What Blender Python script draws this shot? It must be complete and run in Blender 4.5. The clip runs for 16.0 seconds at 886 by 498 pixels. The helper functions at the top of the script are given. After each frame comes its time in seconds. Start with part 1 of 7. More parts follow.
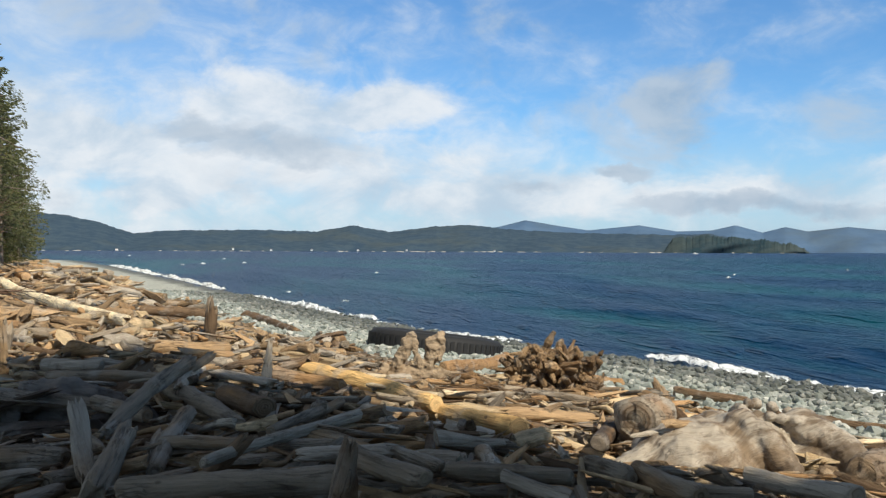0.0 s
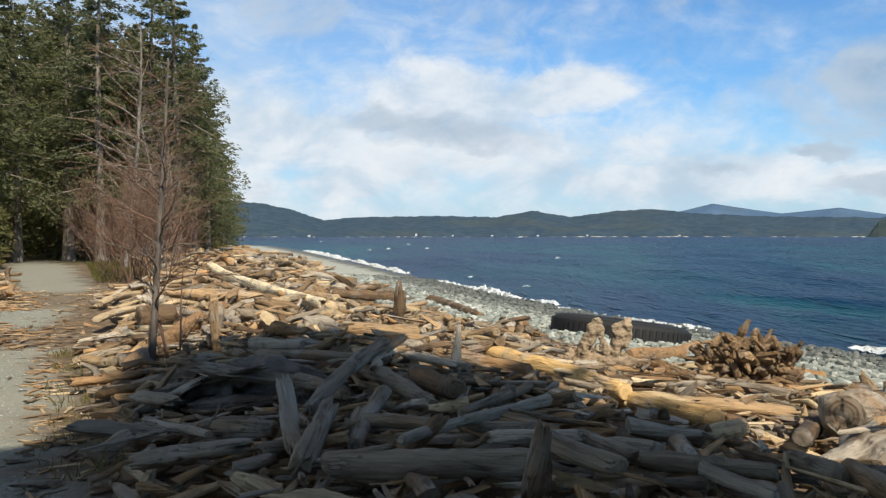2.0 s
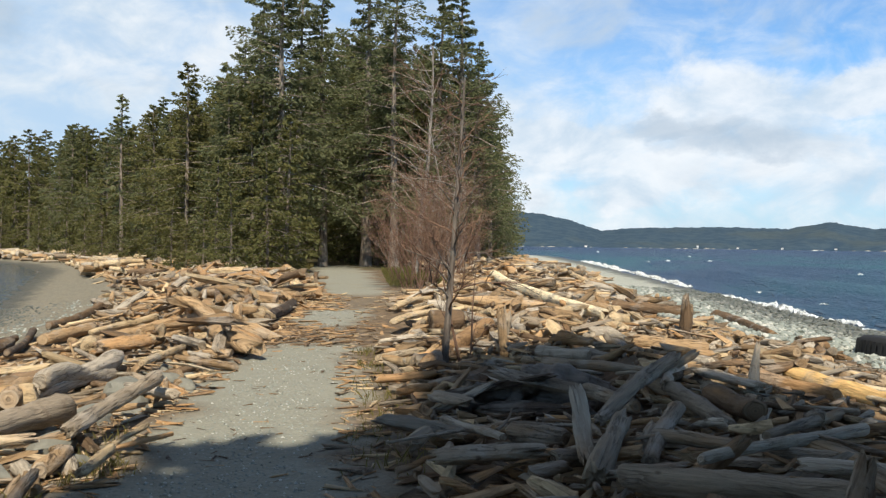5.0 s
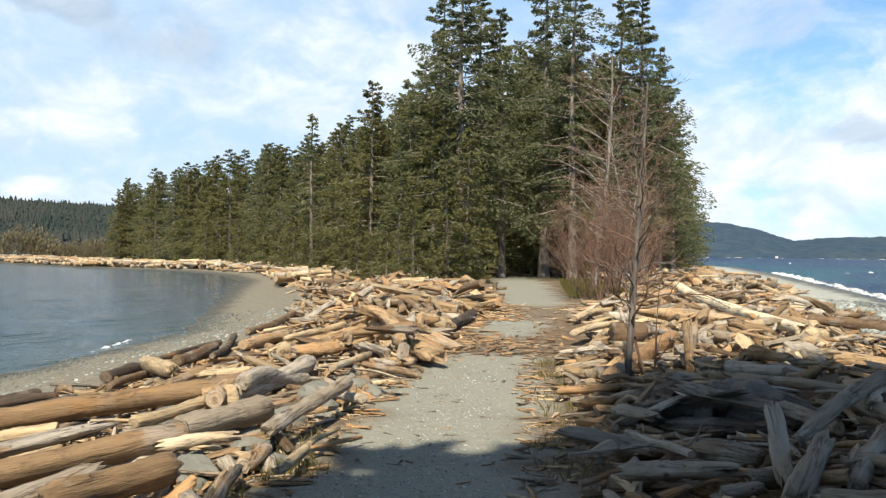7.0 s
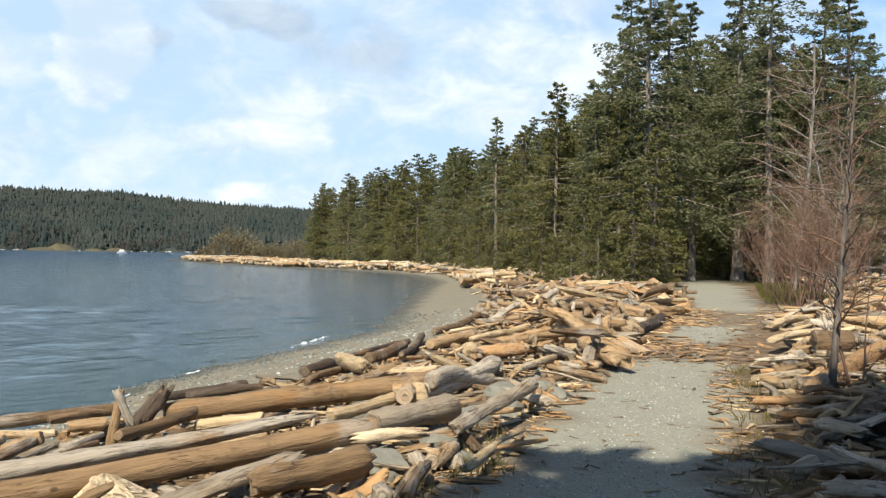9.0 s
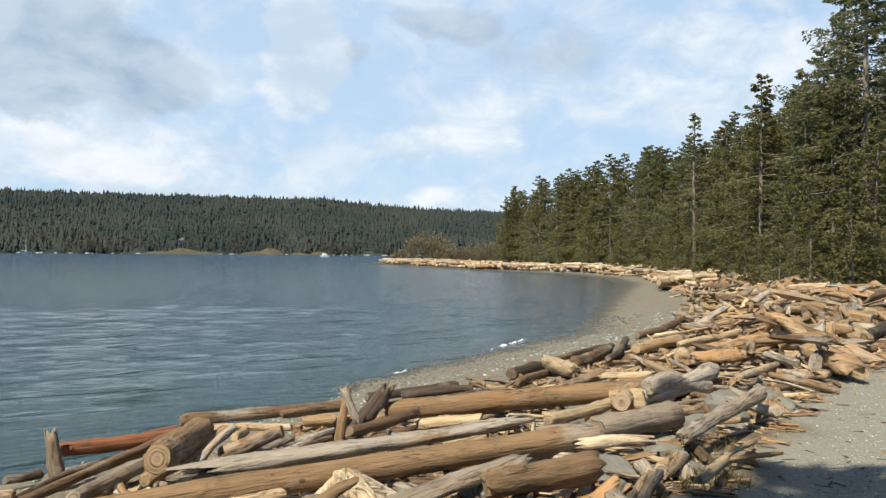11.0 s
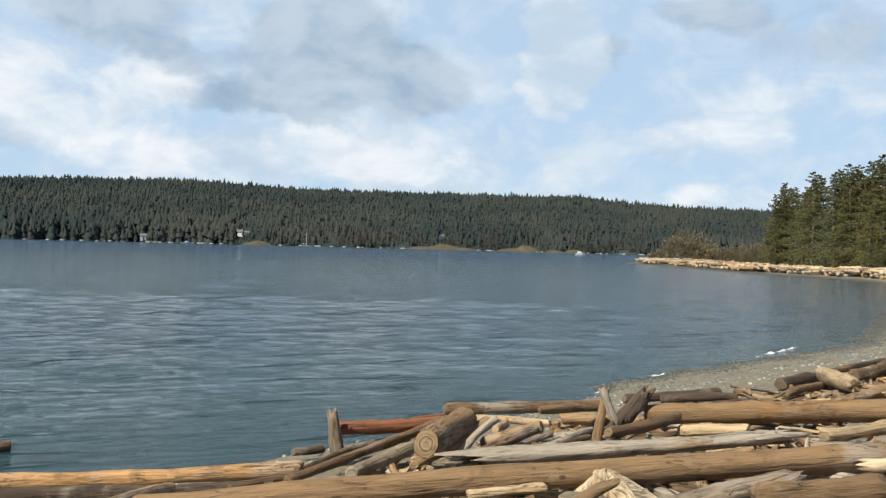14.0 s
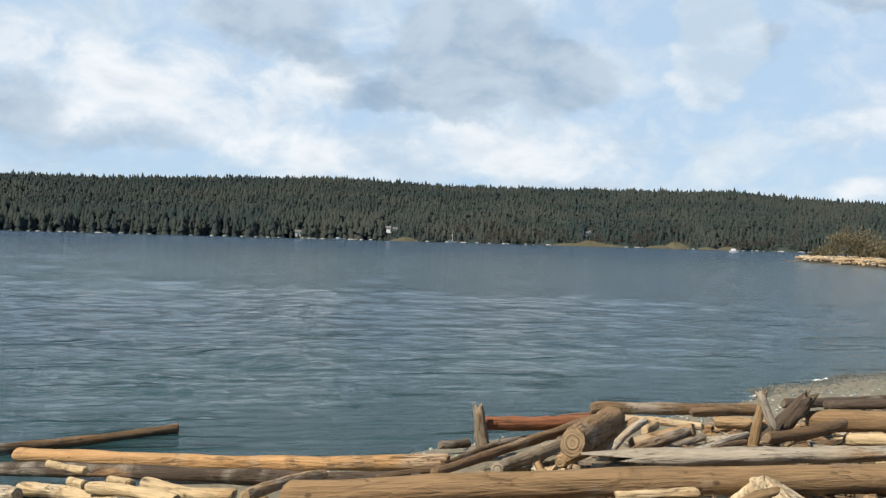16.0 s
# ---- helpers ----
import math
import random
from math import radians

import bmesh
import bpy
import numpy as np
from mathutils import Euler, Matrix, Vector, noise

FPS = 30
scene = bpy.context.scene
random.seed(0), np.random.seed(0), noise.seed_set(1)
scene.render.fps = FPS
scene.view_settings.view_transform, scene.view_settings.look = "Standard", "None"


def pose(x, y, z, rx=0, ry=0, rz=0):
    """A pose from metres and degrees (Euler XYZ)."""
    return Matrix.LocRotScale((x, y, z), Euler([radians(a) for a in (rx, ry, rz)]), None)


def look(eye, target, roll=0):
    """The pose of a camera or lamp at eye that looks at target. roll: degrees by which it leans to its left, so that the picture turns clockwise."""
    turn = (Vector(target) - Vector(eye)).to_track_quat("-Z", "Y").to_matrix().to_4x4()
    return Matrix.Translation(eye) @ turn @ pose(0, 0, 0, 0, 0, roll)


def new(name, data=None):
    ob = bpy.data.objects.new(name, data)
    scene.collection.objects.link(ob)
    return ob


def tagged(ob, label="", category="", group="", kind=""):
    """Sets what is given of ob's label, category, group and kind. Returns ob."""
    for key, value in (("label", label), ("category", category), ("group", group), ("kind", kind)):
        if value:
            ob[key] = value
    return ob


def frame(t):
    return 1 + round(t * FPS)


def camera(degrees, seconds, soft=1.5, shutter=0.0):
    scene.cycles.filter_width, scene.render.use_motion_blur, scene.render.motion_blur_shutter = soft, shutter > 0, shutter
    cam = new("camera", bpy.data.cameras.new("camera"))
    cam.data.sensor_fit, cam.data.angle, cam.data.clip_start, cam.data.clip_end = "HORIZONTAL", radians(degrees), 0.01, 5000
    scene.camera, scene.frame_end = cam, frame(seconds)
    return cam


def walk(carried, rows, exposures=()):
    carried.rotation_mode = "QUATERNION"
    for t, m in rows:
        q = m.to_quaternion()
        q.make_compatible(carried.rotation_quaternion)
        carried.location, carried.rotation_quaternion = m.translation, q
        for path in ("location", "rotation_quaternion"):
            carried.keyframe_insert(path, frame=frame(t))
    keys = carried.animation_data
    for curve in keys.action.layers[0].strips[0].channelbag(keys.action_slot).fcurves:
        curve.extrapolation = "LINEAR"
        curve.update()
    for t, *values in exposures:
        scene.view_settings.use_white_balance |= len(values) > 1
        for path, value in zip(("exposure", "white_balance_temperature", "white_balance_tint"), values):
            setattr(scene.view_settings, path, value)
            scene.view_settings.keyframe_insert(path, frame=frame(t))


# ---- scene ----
# The walk: somebody turns on the spot, with the camera held at eye height.
cam = camera(54.06, 16.0, soft=1.35)
EYE = 1.6
ROWS = [
    (0.0, -0.000, 0.000, -0.000, 0.00, 0.13, -0.22),
    (0.5, -0.020, -0.016, -0.000, 4.28, -0.12, -0.61),
    (1.0, -0.023, -0.010, -0.002, 6.62, -0.39, -0.29),
    (1.5, -0.041, -0.015, -0.004, 9.37, -0.46, 0.00),
    (2.0, -0.060, -0.018, -0.000, 11.83, -0.86, 0.01),
    (2.5, -0.078, -0.032, 0.001, 14.56, -0.33, -0.20),
    (3.0, -0.106, -0.051, 0.002, 18.11, -0.79, -0.05),
    (3.5, -0.128, -0.051, -0.001, 19.47, -0.98, -0.34),
    (4.0, -0.141, -0.044, -0.003, 21.52, -0.93, -0.95),
    (4.5, -0.150, -0.080, 0.003, 25.74, -0.60, -0.95),
    (7.0, -0.186, -0.120, -0.008, 41.62, 0.29, -0.67),
    (7.5, -0.187, -0.115, -0.008, 43.85, 0.39, -0.92),
    (8.0, -0.194, -0.124, -0.009, 46.89, 0.24, -0.97),
    (8.5, -0.201, -0.136, -0.008, 50.15, 0.19, -0.82),
    (9.0, -0.182, -0.148, -0.006, 53.71, 0.26, -0.88),
    (11.5, -0.318, -0.402, 0.013, 68.63, 0.34, -0.64),
    (12.0, -0.308, -0.414, 0.016, 70.94, 0.47, -0.97),
    (12.5, -0.299, -0.425, 0.015, 73.78, 0.51, -1.05),
    (13.0, -0.286, -0.436, 0.016, 76.61, 0.43, -1.27),
    (13.5, -0.268, -0.433, 0.016, 80.53, 0.20, -1.08),
    (14.0, -0.259, -0.441, 0.021, 82.92, -0.17, -1.47),
    (14.5, -0.297, -0.433, 0.021, 85.00, -0.22, -1.76),
    (15.0, -0.287, -0.432, 0.015, 87.60, -0.51, -1.44),
    (15.5, -0.286, -0.439, 0.011, 89.81, -0.83, -1.73),
    (16.0, -0.290, -0.448, 0.014, 92.49, -0.66, -1.59),
]
walk(cam, [(t, pose(x, y, EYE + z, 90 + pitch, roll, yaw)) for t, x, y, z, yaw, pitch, roll in ROWS],
     exposures=[(0.0, 0.0), (2.5, 0.04), (4.5, 0.12), (6.0, 0.28), (7.2, 0.40), (9.0, 0.40), (10.5, 0.26), (11.5, 0.17), (13.0, 0.12), (16.0, 0.12)])

# ---- world, sun ----
SUN_AZ, SUN_EL = 215.0, 48.0          # degrees; azimuths run anticlockwise from +y
SUN_DIR = Vector((-math.sin(radians(SUN_AZ)) * math.cos(radians(SUN_EL)), math.cos(radians(SUN_AZ)) * math.cos(radians(SUN_EL)), math.sin(radians(SUN_EL))))


class Nodes:
    """A short way to write node trees."""

    def __init__(self, tree):
        self.t = tree
        tree.nodes.clear()

    def n(self, kind, **inputs):
        node = self.t.nodes.new(kind)
        for key, value in inputs.items():
            key = key.replace("_", " ")
            if key.startswith("i") and key[1:].isdigit():
                key = int(key[1:])
            self.put(node, key, value)
        return node

    def put(self, node, key, value):
        if isinstance(value, bpy.types.NodeSocket):
            self.t.links.new(value, node.inputs[key])
        else:
            node.inputs[key].default_value = value

    def math(self, op, a, b=0.0, c=None, clamp=False):
        node = self.t.nodes.new("ShaderNodeMath")
        node.operation, node.use_clamp = op, clamp
        self.put(node, 0, a), self.put(node, 1, b)
        if c is not None:
            self.put(node, 2, c)
        return node.outputs[0]

    def vmath(self, op, a, b):
        node = self.t.nodes.new("ShaderNodeVectorMath")
        node.operation = op
        self.put(node, 0, a), self.put(node, 1, b)
        return node.outputs[0]

    def mix(self, fac, a, b, blend="MIX"):
        node = self.t.nodes.new("ShaderNodeMix")
        node.data_type, node.blend_type = "RGBA", blend
        node.clamp_factor = True
        self.put(node, 0, fac), self.put(node, 6, a), self.put(node, 7, b)
        return node.outputs[2]

    def ramp(self, fac, *stops):
        node = self.t.nodes.new("ShaderNodeValToRGB")
        e = node.color_ramp.elements
        while len(e) < len(stops):
            e.new(0.5)
        for k, (p, c) in enumerate(stops):
            e[k].position = p
            e[k].color = (c, c, c, 1) if isinstance(c, (int, float)) else (*c, 1)
        self.put(node, 0, fac)
        return node.outputs[0]

    def noise(self, vec, scale, detail=4.0, rough=0.55, out=0, distort=0.0):
        node = self.n("ShaderNodeTexNoise", Vector=vec, Scale=scale, Detail=detail, Roughness=rough, Distortion=distort)
        return node.outputs[out]

    def smooth(self, x, lo, hi):
        node = self.t.nodes.new("ShaderNodeMapRange")
        node.interpolation_type = "SMOOTHSTEP"
        self.put(node, 0, x)
        for k, v in zip((1, 2, 3, 4), (lo, hi, 0.0, 1.0)):
            self.put(node, k, v)
        return node.outputs[0]


SEA_HEADS = [(10.5, 9.0, 9, 2.6, 0.9), (2.5, 9.6, 5, 2.0, 0.8), (17, 4.3, 5, 1.6, 0.8), (24, 7, 6, 4, 0.5), (6, 5, 12, 3, 0.5), (-6, 3, 10, 2.2, 0.6), (-20, 3.6, 9, 1.6, 0.6),
             (-27, 5.2, 3, 1.2, 0.7), (22, 6.5, 6, 2, 0.6), (28, 3.5, 6, 2, 0.5), (12, 6, 24, 8, 0.45), (-14, 3.5, 18, 3.5, 0.30)]
BAY_HEADS = [(63, 8.6, 5, 3.2, 0.7), (50, 12, 8, 4, 0.6), (75.4, 12.4, 3.4, 5, 2.4), (95, 5.4, 14, 2.6, 1.0), (109, 8, 9, 3.4, 0.9), (101, 10.5, 3.0, 2.5, 0.8), (98, 10.5, 3, 2, 0.6), (83, 6, 7, 2.6, 0.8), (68.5, 7.4, 3, 1.8, 0.9),
             (66, 4.2, 2.5, 0.8, 0.7), (40, 8, 10, 6, 0.4), (62, 3, 10, 2, 0.4), (118, 9, 7, 4, 0.8)]
GREY_CLOUDS = [(10, 6.3, 8, 1.6, 0.5), (16, 7.6, 5, 1.2, 0.5), (-15.5, 9.2, 3.5, 2.6, 0.6), (-11, 5.3, 3, 0.8, 0.7), (-20, 3.0, 10, 1.0, 0.6), (-5, 3.8, 3, 0.8, 0.5), (104.5, 13.3, 6, 2.4, 0.9), (94.5, 9.2, 6, 2.0, 1.1),
               (90.5, 12.6, 7, 3.4, 0.9), (86, 10.5, 4.5, 2.6, 0.8), (99, 11.6, 4, 1.6, 0.6), (72.2, 11.8, 1.8, 3.0, 0.5), (66, 14.5, 4, 1.3, 0.7), (60, 13, 5, 2.5, 0.5), (112, 5.6, 5, 1.6, 0.5), (119, 7, 4, 2.4, 0.6)]


def build_world():
    w = bpy.data.worlds.new("sky")
    scene.world = w
    w.use_nodes = True
    k = Nodes(w.node_tree)
    co = k.n("ShaderNodeTexCoord").outputs["Generated"]
    sky = k.t.nodes.new("ShaderNodeTexSky")
    sky.sky_type, sky.sun_disc = "NISHITA", False
    sky.sun_elevation, sky.sun_rotation = radians(SUN_EL), radians(360 - SUN_AZ)
    sky.air_density, sky.dust_density, sky.ozone_density = 1.0, 0.4, 2.0
    sep = k.n("ShaderNodeSeparateXYZ", Vector=co)
    x, y, z = sep.outputs
    blue = k.mix(1.0, sky.outputs[0], (0.085, 0.135, 0.175, 1), "MULTIPLY")
    az = k.math("MULTIPLY", k.math("ARCTAN2", k.math("MULTIPLY", x, -1.0), y), 57.2958)
    el = k.math("MULTIPLY", k.math("ARCSINE", z), 57.2958)
    stretched = k.vmath("MULTIPLY", co, (1.0, 1.0, 1.7))
    warp = k.noise(stretched, 5.5, 9.0, 0.60, out=1)
    ws = k.n("ShaderNodeSeparateColor", Color=warp)
    az = k.math("ADD", az, k.math("MULTIPLY", k.math("SUBTRACT", ws.outputs[0], 0.5), 9.0))
    el = k.math("ADD", el, k.math("MULTIPLY", k.math("SUBTRACT", ws.outputs[1], 0.5), 6.5))
    fine = k.noise(stretched, 13.0, 8.0, 0.6, distort=0.4)

    def bank(clouds):
        """The sum of soft, noise-torn clouds: azimuth, elevation, their half widths, density."""
        total = None
        for a, e, wa, we, s in clouds:
            p = k.math("DIVIDE", k.math("SUBTRACT", az, a), wa)
            q = k.math("DIVIDE", k.math("SUBTRACT", el, e), we)
            r = k.math("MULTIPLY_ADD", p, p, k.math("MULTIPLY", q, q))
            b = k.math("MULTIPLY", k.math("SUBTRACT", 1.0, r, clamp=True), s)
            total = b if total is None else k.math("ADD", total, b)
        return total

    veil = k.smooth(k.math("ADD", k.math("MULTIPLY", x, -0.85), k.math("MULTIPLY", z, -0.6)), -0.12, 0.62)
    haze = k.smooth(z, 0.17, 0.0)
    white = k.math("ADD", bank(SEA_HEADS), bank(BAY_HEADS))
    grey = bank(GREY_CLOUDS)
    billow = k.noise(k.vmath("ADD", stretched, (2.0, 5.0, 1.0)), 7.0, 8.0, 0.56, distort=0.35)
    rough = k.math("MULTIPLY", k.math("SUBTRACT", fine, 0.5), 1.5)
    tear = k.math("MULTIPLY", k.math("SUBTRACT", billow, 0.5), 2.2)
    col = k.mix(k.math("MULTIPLY", k.math("MAXIMUM", veil, k.math("MULTIPLY", haze, 0.8)), 0.90), blue, (0.56, 0.73, 0.92, 1))
    scud = k.smooth(k.math("ADD", k.math("MULTIPLY", fine, 0.7), k.math("MULTIPLY", billow, 0.5)), 0.48, 0.78)
    col = k.mix(k.math("MULTIPLY", scud, k.math("ADD", 0.2, k.math("MULTIPLY", veil, 0.5))), col, (0.80, 0.89, 0.96, 1))
    lump = k.smooth(k.math("ADD", k.math("MULTIPLY", billow, 0.75), k.math("MULTIPLY", fine, 0.25)), 0.36, 0.62)
    bright = k.mix(lump, (0.60, 0.74, 0.88, 1), (1.03, 1.06, 1.09, 1))
    col = k.mix(k.math("MULTIPLY", k.smooth(k.math("ADD", white, rough), -0.05, 1.0), 0.92), col, bright)
    dull = k.mix(lump, (0.33, 0.46, 0.61, 1), (0.58, 0.69, 0.81, 1))
    col = k.mix(k.math("MULTIPLY", k.smooth(k.math("ADD", grey, tear), 0.05, 0.65), 0.85), col, dull)
    # broken grey-brown cover above the view, added to dim and warm the skylight
    over = k.math("MULTIPLY", k.smooth(z, 0.38, 0.62), k.math("ADD", 0.55, k.math("MULTIPLY", scud, 0.4)))
    col = k.mix(over, col, (0.150, 0.134, 0.108, 1))
    bg = k.n("ShaderNodeBackground", Color=col, Strength=0.85)
    out = k.n("ShaderNodeOutputWorld", Surface=bg.outputs[0])


build_world()
sun_data = bpy.data.lights.new("sun", "SUN")
sun_data.energy, sun_data.angle, sun_data.color = 5.6, radians(0.55), (1.0, 0.895, 0.735)
sun = new("sun", sun_data)
sun.matrix_world = look(SUN_DIR * 60, (0, 0, 0))

# ---- materials ----
def material(name, make, rough=0.8, spec=0.3):
    m = bpy.data.materials.new(name)
    m.use_nodes = True
    k = Nodes(m.node_tree)
    bsdf = k.t.nodes.new("ShaderNodeBsdfPrincipled")
    bsdf.inputs["Roughness"].default_value = rough
    bsdf.inputs["Specular IOR Level"].default_value = spec
    out = k.n("ShaderNodeOutputMaterial", Surface=bsdf.outputs[0])
    make(k, bsdf, out)
    return m


def bump(k, bsdf, height, strength, distance):
    b = k.n("ShaderNodeBump", Strength=strength, Distance=distance, Height=height)
    k.t.links.new(b.outputs[0], bsdf.inputs["Normal"])


def attr(k, name):
    a = k.t.nodes.new("ShaderNodeAttribute")
    a.attribute_name = name
    return a


def wood_colour(k, bsdf, g, tint):
    """Weathered driftwood: the tint of the piece, streaks of grain along it, knots, bleached, dirty and worn patches."""
    fine = k.noise(k.vmath("MULTIPLY", g, (3.0, 55.0, 55.0)), 1.0, 6.0, 0.65)
    wide = k.noise(k.vmath("MULTIPLY", g, (1.6, 11.0, 11.0)), 1.0, 5.0, 0.65, distort=0.6)
    blot = k.noise(g, 5.5, 6.0, 0.65)
    patch = k.noise(k.vmath("ADD", g, (1.0, 9.0, 4.0)), 1.6, 5.0, 0.6)
    knot = k.n("ShaderNodeTexVoronoi", Vector=k.vmath("MULTIPLY", g, (1.0, 1.6, 1.6)), Scale=3.2).outputs["Distance"]
    v = k.math("ADD", k.math("MULTIPLY", fine, 0.8), k.math("MULTIPLY", wide, 0.8))
    shade = k.ramp(v, (0.52, 0.62), (0.76, 1.02), (1.02, 1.34))
    col = k.mix(1.0, tint, shade, "MULTIPLY")
    core = k.noise(k.vmath("ADD", k.vmath("MULTIPLY", g, (0.8, 2.0, 2.0)), (7.0, 2.0, 3.0)), 1.3, 5.0, 0.6)
    col = k.mix(k.math("MULTIPLY", k.smooth(patch, 0.51, 0.66), 0.48), col, (0.45, 0.415, 0.355, 1))
    col = k.mix(k.math("MULTIPLY", k.smooth(core, 0.54, 0.70), 0.6), col, (0.33, 0.185, 0.075, 1))
    col = k.mix(k.math("MULTIPLY", k.smooth(blot, 0.54, 0.72), 0.55), col, (0.105, 0.075, 0.048, 1))
    gap = k.smooth(wide, 0.40, 0.31)
    col = k.mix(k.math("MULTIPLY", gap, 0.5), col, (0.04, 0.03, 0.022, 1))
    split = k.noise(k.vmath("MULTIPLY", g, (1.3, 15.0, 15.0)), 1.0, 4.0, 0.55, distort=0.8)
    crack = k.math("MULTIPLY", k.smooth(k.math("ABSOLUTE", k.math("SUBTRACT", split, 0.5)), 0.018, 0.003), k.smooth(patch, 0.42, 0.58))
    col = k.mix(k.math("MULTIPLY", crack, 0.45), col, (0.05, 0.037, 0.026, 1))
    col = k.mix(k.math("MULTIPLY", k.smooth(knot, 0.11, 0.05), 0.8), col, (0.08, 0.055, 0.035, 1))
    k.put(bsdf, "Base Color", col)
    k.put(bsdf, "Roughness", k.math("ADD", 0.68, k.math("MULTIPLY", blot, 0.3)))
    h = k.math("ADD", k.math("MULTIPLY", fine, 0.6), k.math("ADD", k.math("MULTIPLY", blot, 0.6), k.math("MULTIPLY", wide, 1.4)))
    bump(k, bsdf, k.math("SUBTRACT", h, k.math("MULTIPLY", crack, 0.8)), 1.0, 0.026)


def wood_nodes(k, bsdf, out):
    wood_colour(k, bsdf, attr(k, "grain").outputs["Vector"], attr(k, "tint").outputs["Color"])


def smooth_stump_nodes(k, bsdf, out):
    """Bleached, weather-polished stump wood: broad tan and brown patches, long soft grain, a few open cracks."""
    p = k.n("ShaderNodeTexCoord").outputs["Object"]
    bent = k.vmath("ADD", p, k.vmath("MULTIPLY", k.noise(p, 1.1, 2.0, 0.5, out=1), (0.6, 0.6, 0.6)))
    turned = k.n("ShaderNodeVectorRotate", Vector=bent, Axis=(0.2, 0.9, 0.3), Angle=radians(28)).outputs[0]
    long = k.noise(k.vmath("MULTIPLY", turned, (0.7, 4.0, 5.0)), 1.3, 7.0, 0.6)
    fine = k.noise(k.vmath("MULTIPLY", turned, (2.0, 24.0, 30.0)), 1.5, 4.0, 0.6)
    patch = k.noise(p, 2.6, 5.0, 0.6)
    brown_shade = k.noise(k.vmath("ADD", p, (4.0, 1.0, 7.0)), 3.6, 6.0, 0.65)
    col = k.mix(k.smooth(patch, 0.46, 0.62), (0.40, 0.355, 0.285, 1), (0.22, 0.160, 0.100, 1))
    col = k.mix(k.math("MULTIPLY", k.smooth(long, 0.49, 0.36), 0.85), col, (0.12, 0.08, 0.045, 1))
    # dark brown blotches, strengthened to stand in for shade in the hollows
    col = k.mix(k.math("MULTIPLY", k.smooth(brown_shade, 0.52, 0.64), 0.8), col, (0.10, 0.068, 0.04, 1))
    col = k.mix(k.math("MULTIPLY", k.smooth(fine, 0.5, 0.3), 0.35), col, (0.10, 0.075, 0.05, 1))
    k.put(bsdf, "Base Color", col)
    split = k.noise(k.vmath("MULTIPLY", turned, (0.8, 6.0, 7.0)), 1.2, 4.0, 0.55, distort=0.7)
    crack = k.smooth(k.math("ABSOLUTE", k.math("SUBTRACT", split, 0.5)), 0.012, 0.002)
    col = k.mix(k.math("MULTIPLY", crack, 0.35), col, (0.05, 0.036, 0.025, 1))
    k.put(bsdf, "Base Color", col)
    h = k.math("ADD", k.math("MULTIPLY", long, 1.0), k.math("ADD", k.math("MULTIPLY", fine, 0.25), k.math("MULTIPLY", brown_shade, 0.5)))
    bump(k, bsdf, h, 0.9, 0.045)


def stump_nodes(tint):
    def make(k, bsdf, out):
        p = k.n("ShaderNodeTexCoord").outputs["Object"]
        bent = k.vmath("ADD", p, k.vmath("MULTIPLY", k.noise(p, 1.3, 2.0, 0.5, out=1), (0.5, 0.5, 0.5)))
        wood_colour(k, bsdf, k.vmath("MULTIPLY", bent, (0.7, 0.35, 0.35)), (*tint, 1))
    return make


def ground_nodes(k, bsdf, out):
    """Beach and path: the zone attribute holds path, cobble and forest floor; grass lies in patches."""
    p = k.n("ShaderNodeNewGeometry").outputs["Position"]
    z = k.n("ShaderNodeSeparateXYZ", Vector=p).outputs[2]
    zone = k.n("ShaderNodeSeparateColor", Color=attr(k, "zone").outputs["Color"])
    path, cobble, forest = zone.outputs
    big = k.noise(p, 0.6, 4.0, 0.6)
    mid = k.noise(p, 5.0, 5.0, 0.65)
    fine = k.noise(p, 60.0, 3.0, 0.7)
    vor = k.n("ShaderNodeTexVoronoi", Vector=p, Scale=26.0)
    grit = vor.outputs["Color"]
    gl = k.n("ShaderNodeSeparateColor", Color=grit).outputs[0]
    sand = k.mix(mid, (0.155, 0.157, 0.114, 1), (0.28, 0.28, 0.212, 1))
    sand = k.mix(0.35, sand, k.mix(gl, (0.12, 0.13, 0.11, 1), (0.45, 0.45, 0.40, 1)))
    # brown bark litter, darkened so gaps in the pile read as shade
    litter = k.mix(k.smooth(mid, 0.35, 0.65), (0.085, 0.062, 0.042, 1), (0.22, 0.158, 0.095, 1))
    pathc = k.mix(fine, (0.185, 0.186, 0.146, 1), (0.385, 0.38, 0.312, 1))
    pathc = k.mix(k.math("MULTIPLY", gl, 0.5), pathc, (0.20, 0.21, 0.18, 1))
    pathc = k.mix(k.math("MULTIPLY", k.smooth(big, 0.5, 0.7), 0.4), pathc, (0.26, 0.22, 0.15, 1))
    stone = k.mix(gl, (0.24, 0.26, 0.235, 1), (0.50, 0.52, 0.46, 1))
    floor = k.mix(mid, (0.05, 0.045, 0.025, 1), (0.13, 0.11, 0.055, 1))
    col = k.mix(cobble, litter, sand)
    col = k.mix(k.smooth(cobble, 0.55, 0.95), col, stone)
    col = k.mix(path, col, pathc)
    col = k.mix(forest, col, floor)
    wet = k.smooth(k.math("ADD", z, k.math("MULTIPLY", mid, 0.14)), -0.95, -1.07)
    col = k.mix(k.math("MULTIPLY", wet, 0.75), col, (0.045, 0.05, 0.045, 1))
    k.put(bsdf, "Base Color", col)
    k.put(bsdf, "Roughness", k.math("SUBTRACT", 0.9, k.math("MULTIPLY", wet, 0.2)))
    bump(k, bsdf, k.math("ADD", k.math("ADD", mid, fine), k.math("MULTIPLY", vor.outputs["Distance"], -1.5)), 0.6, 0.02)


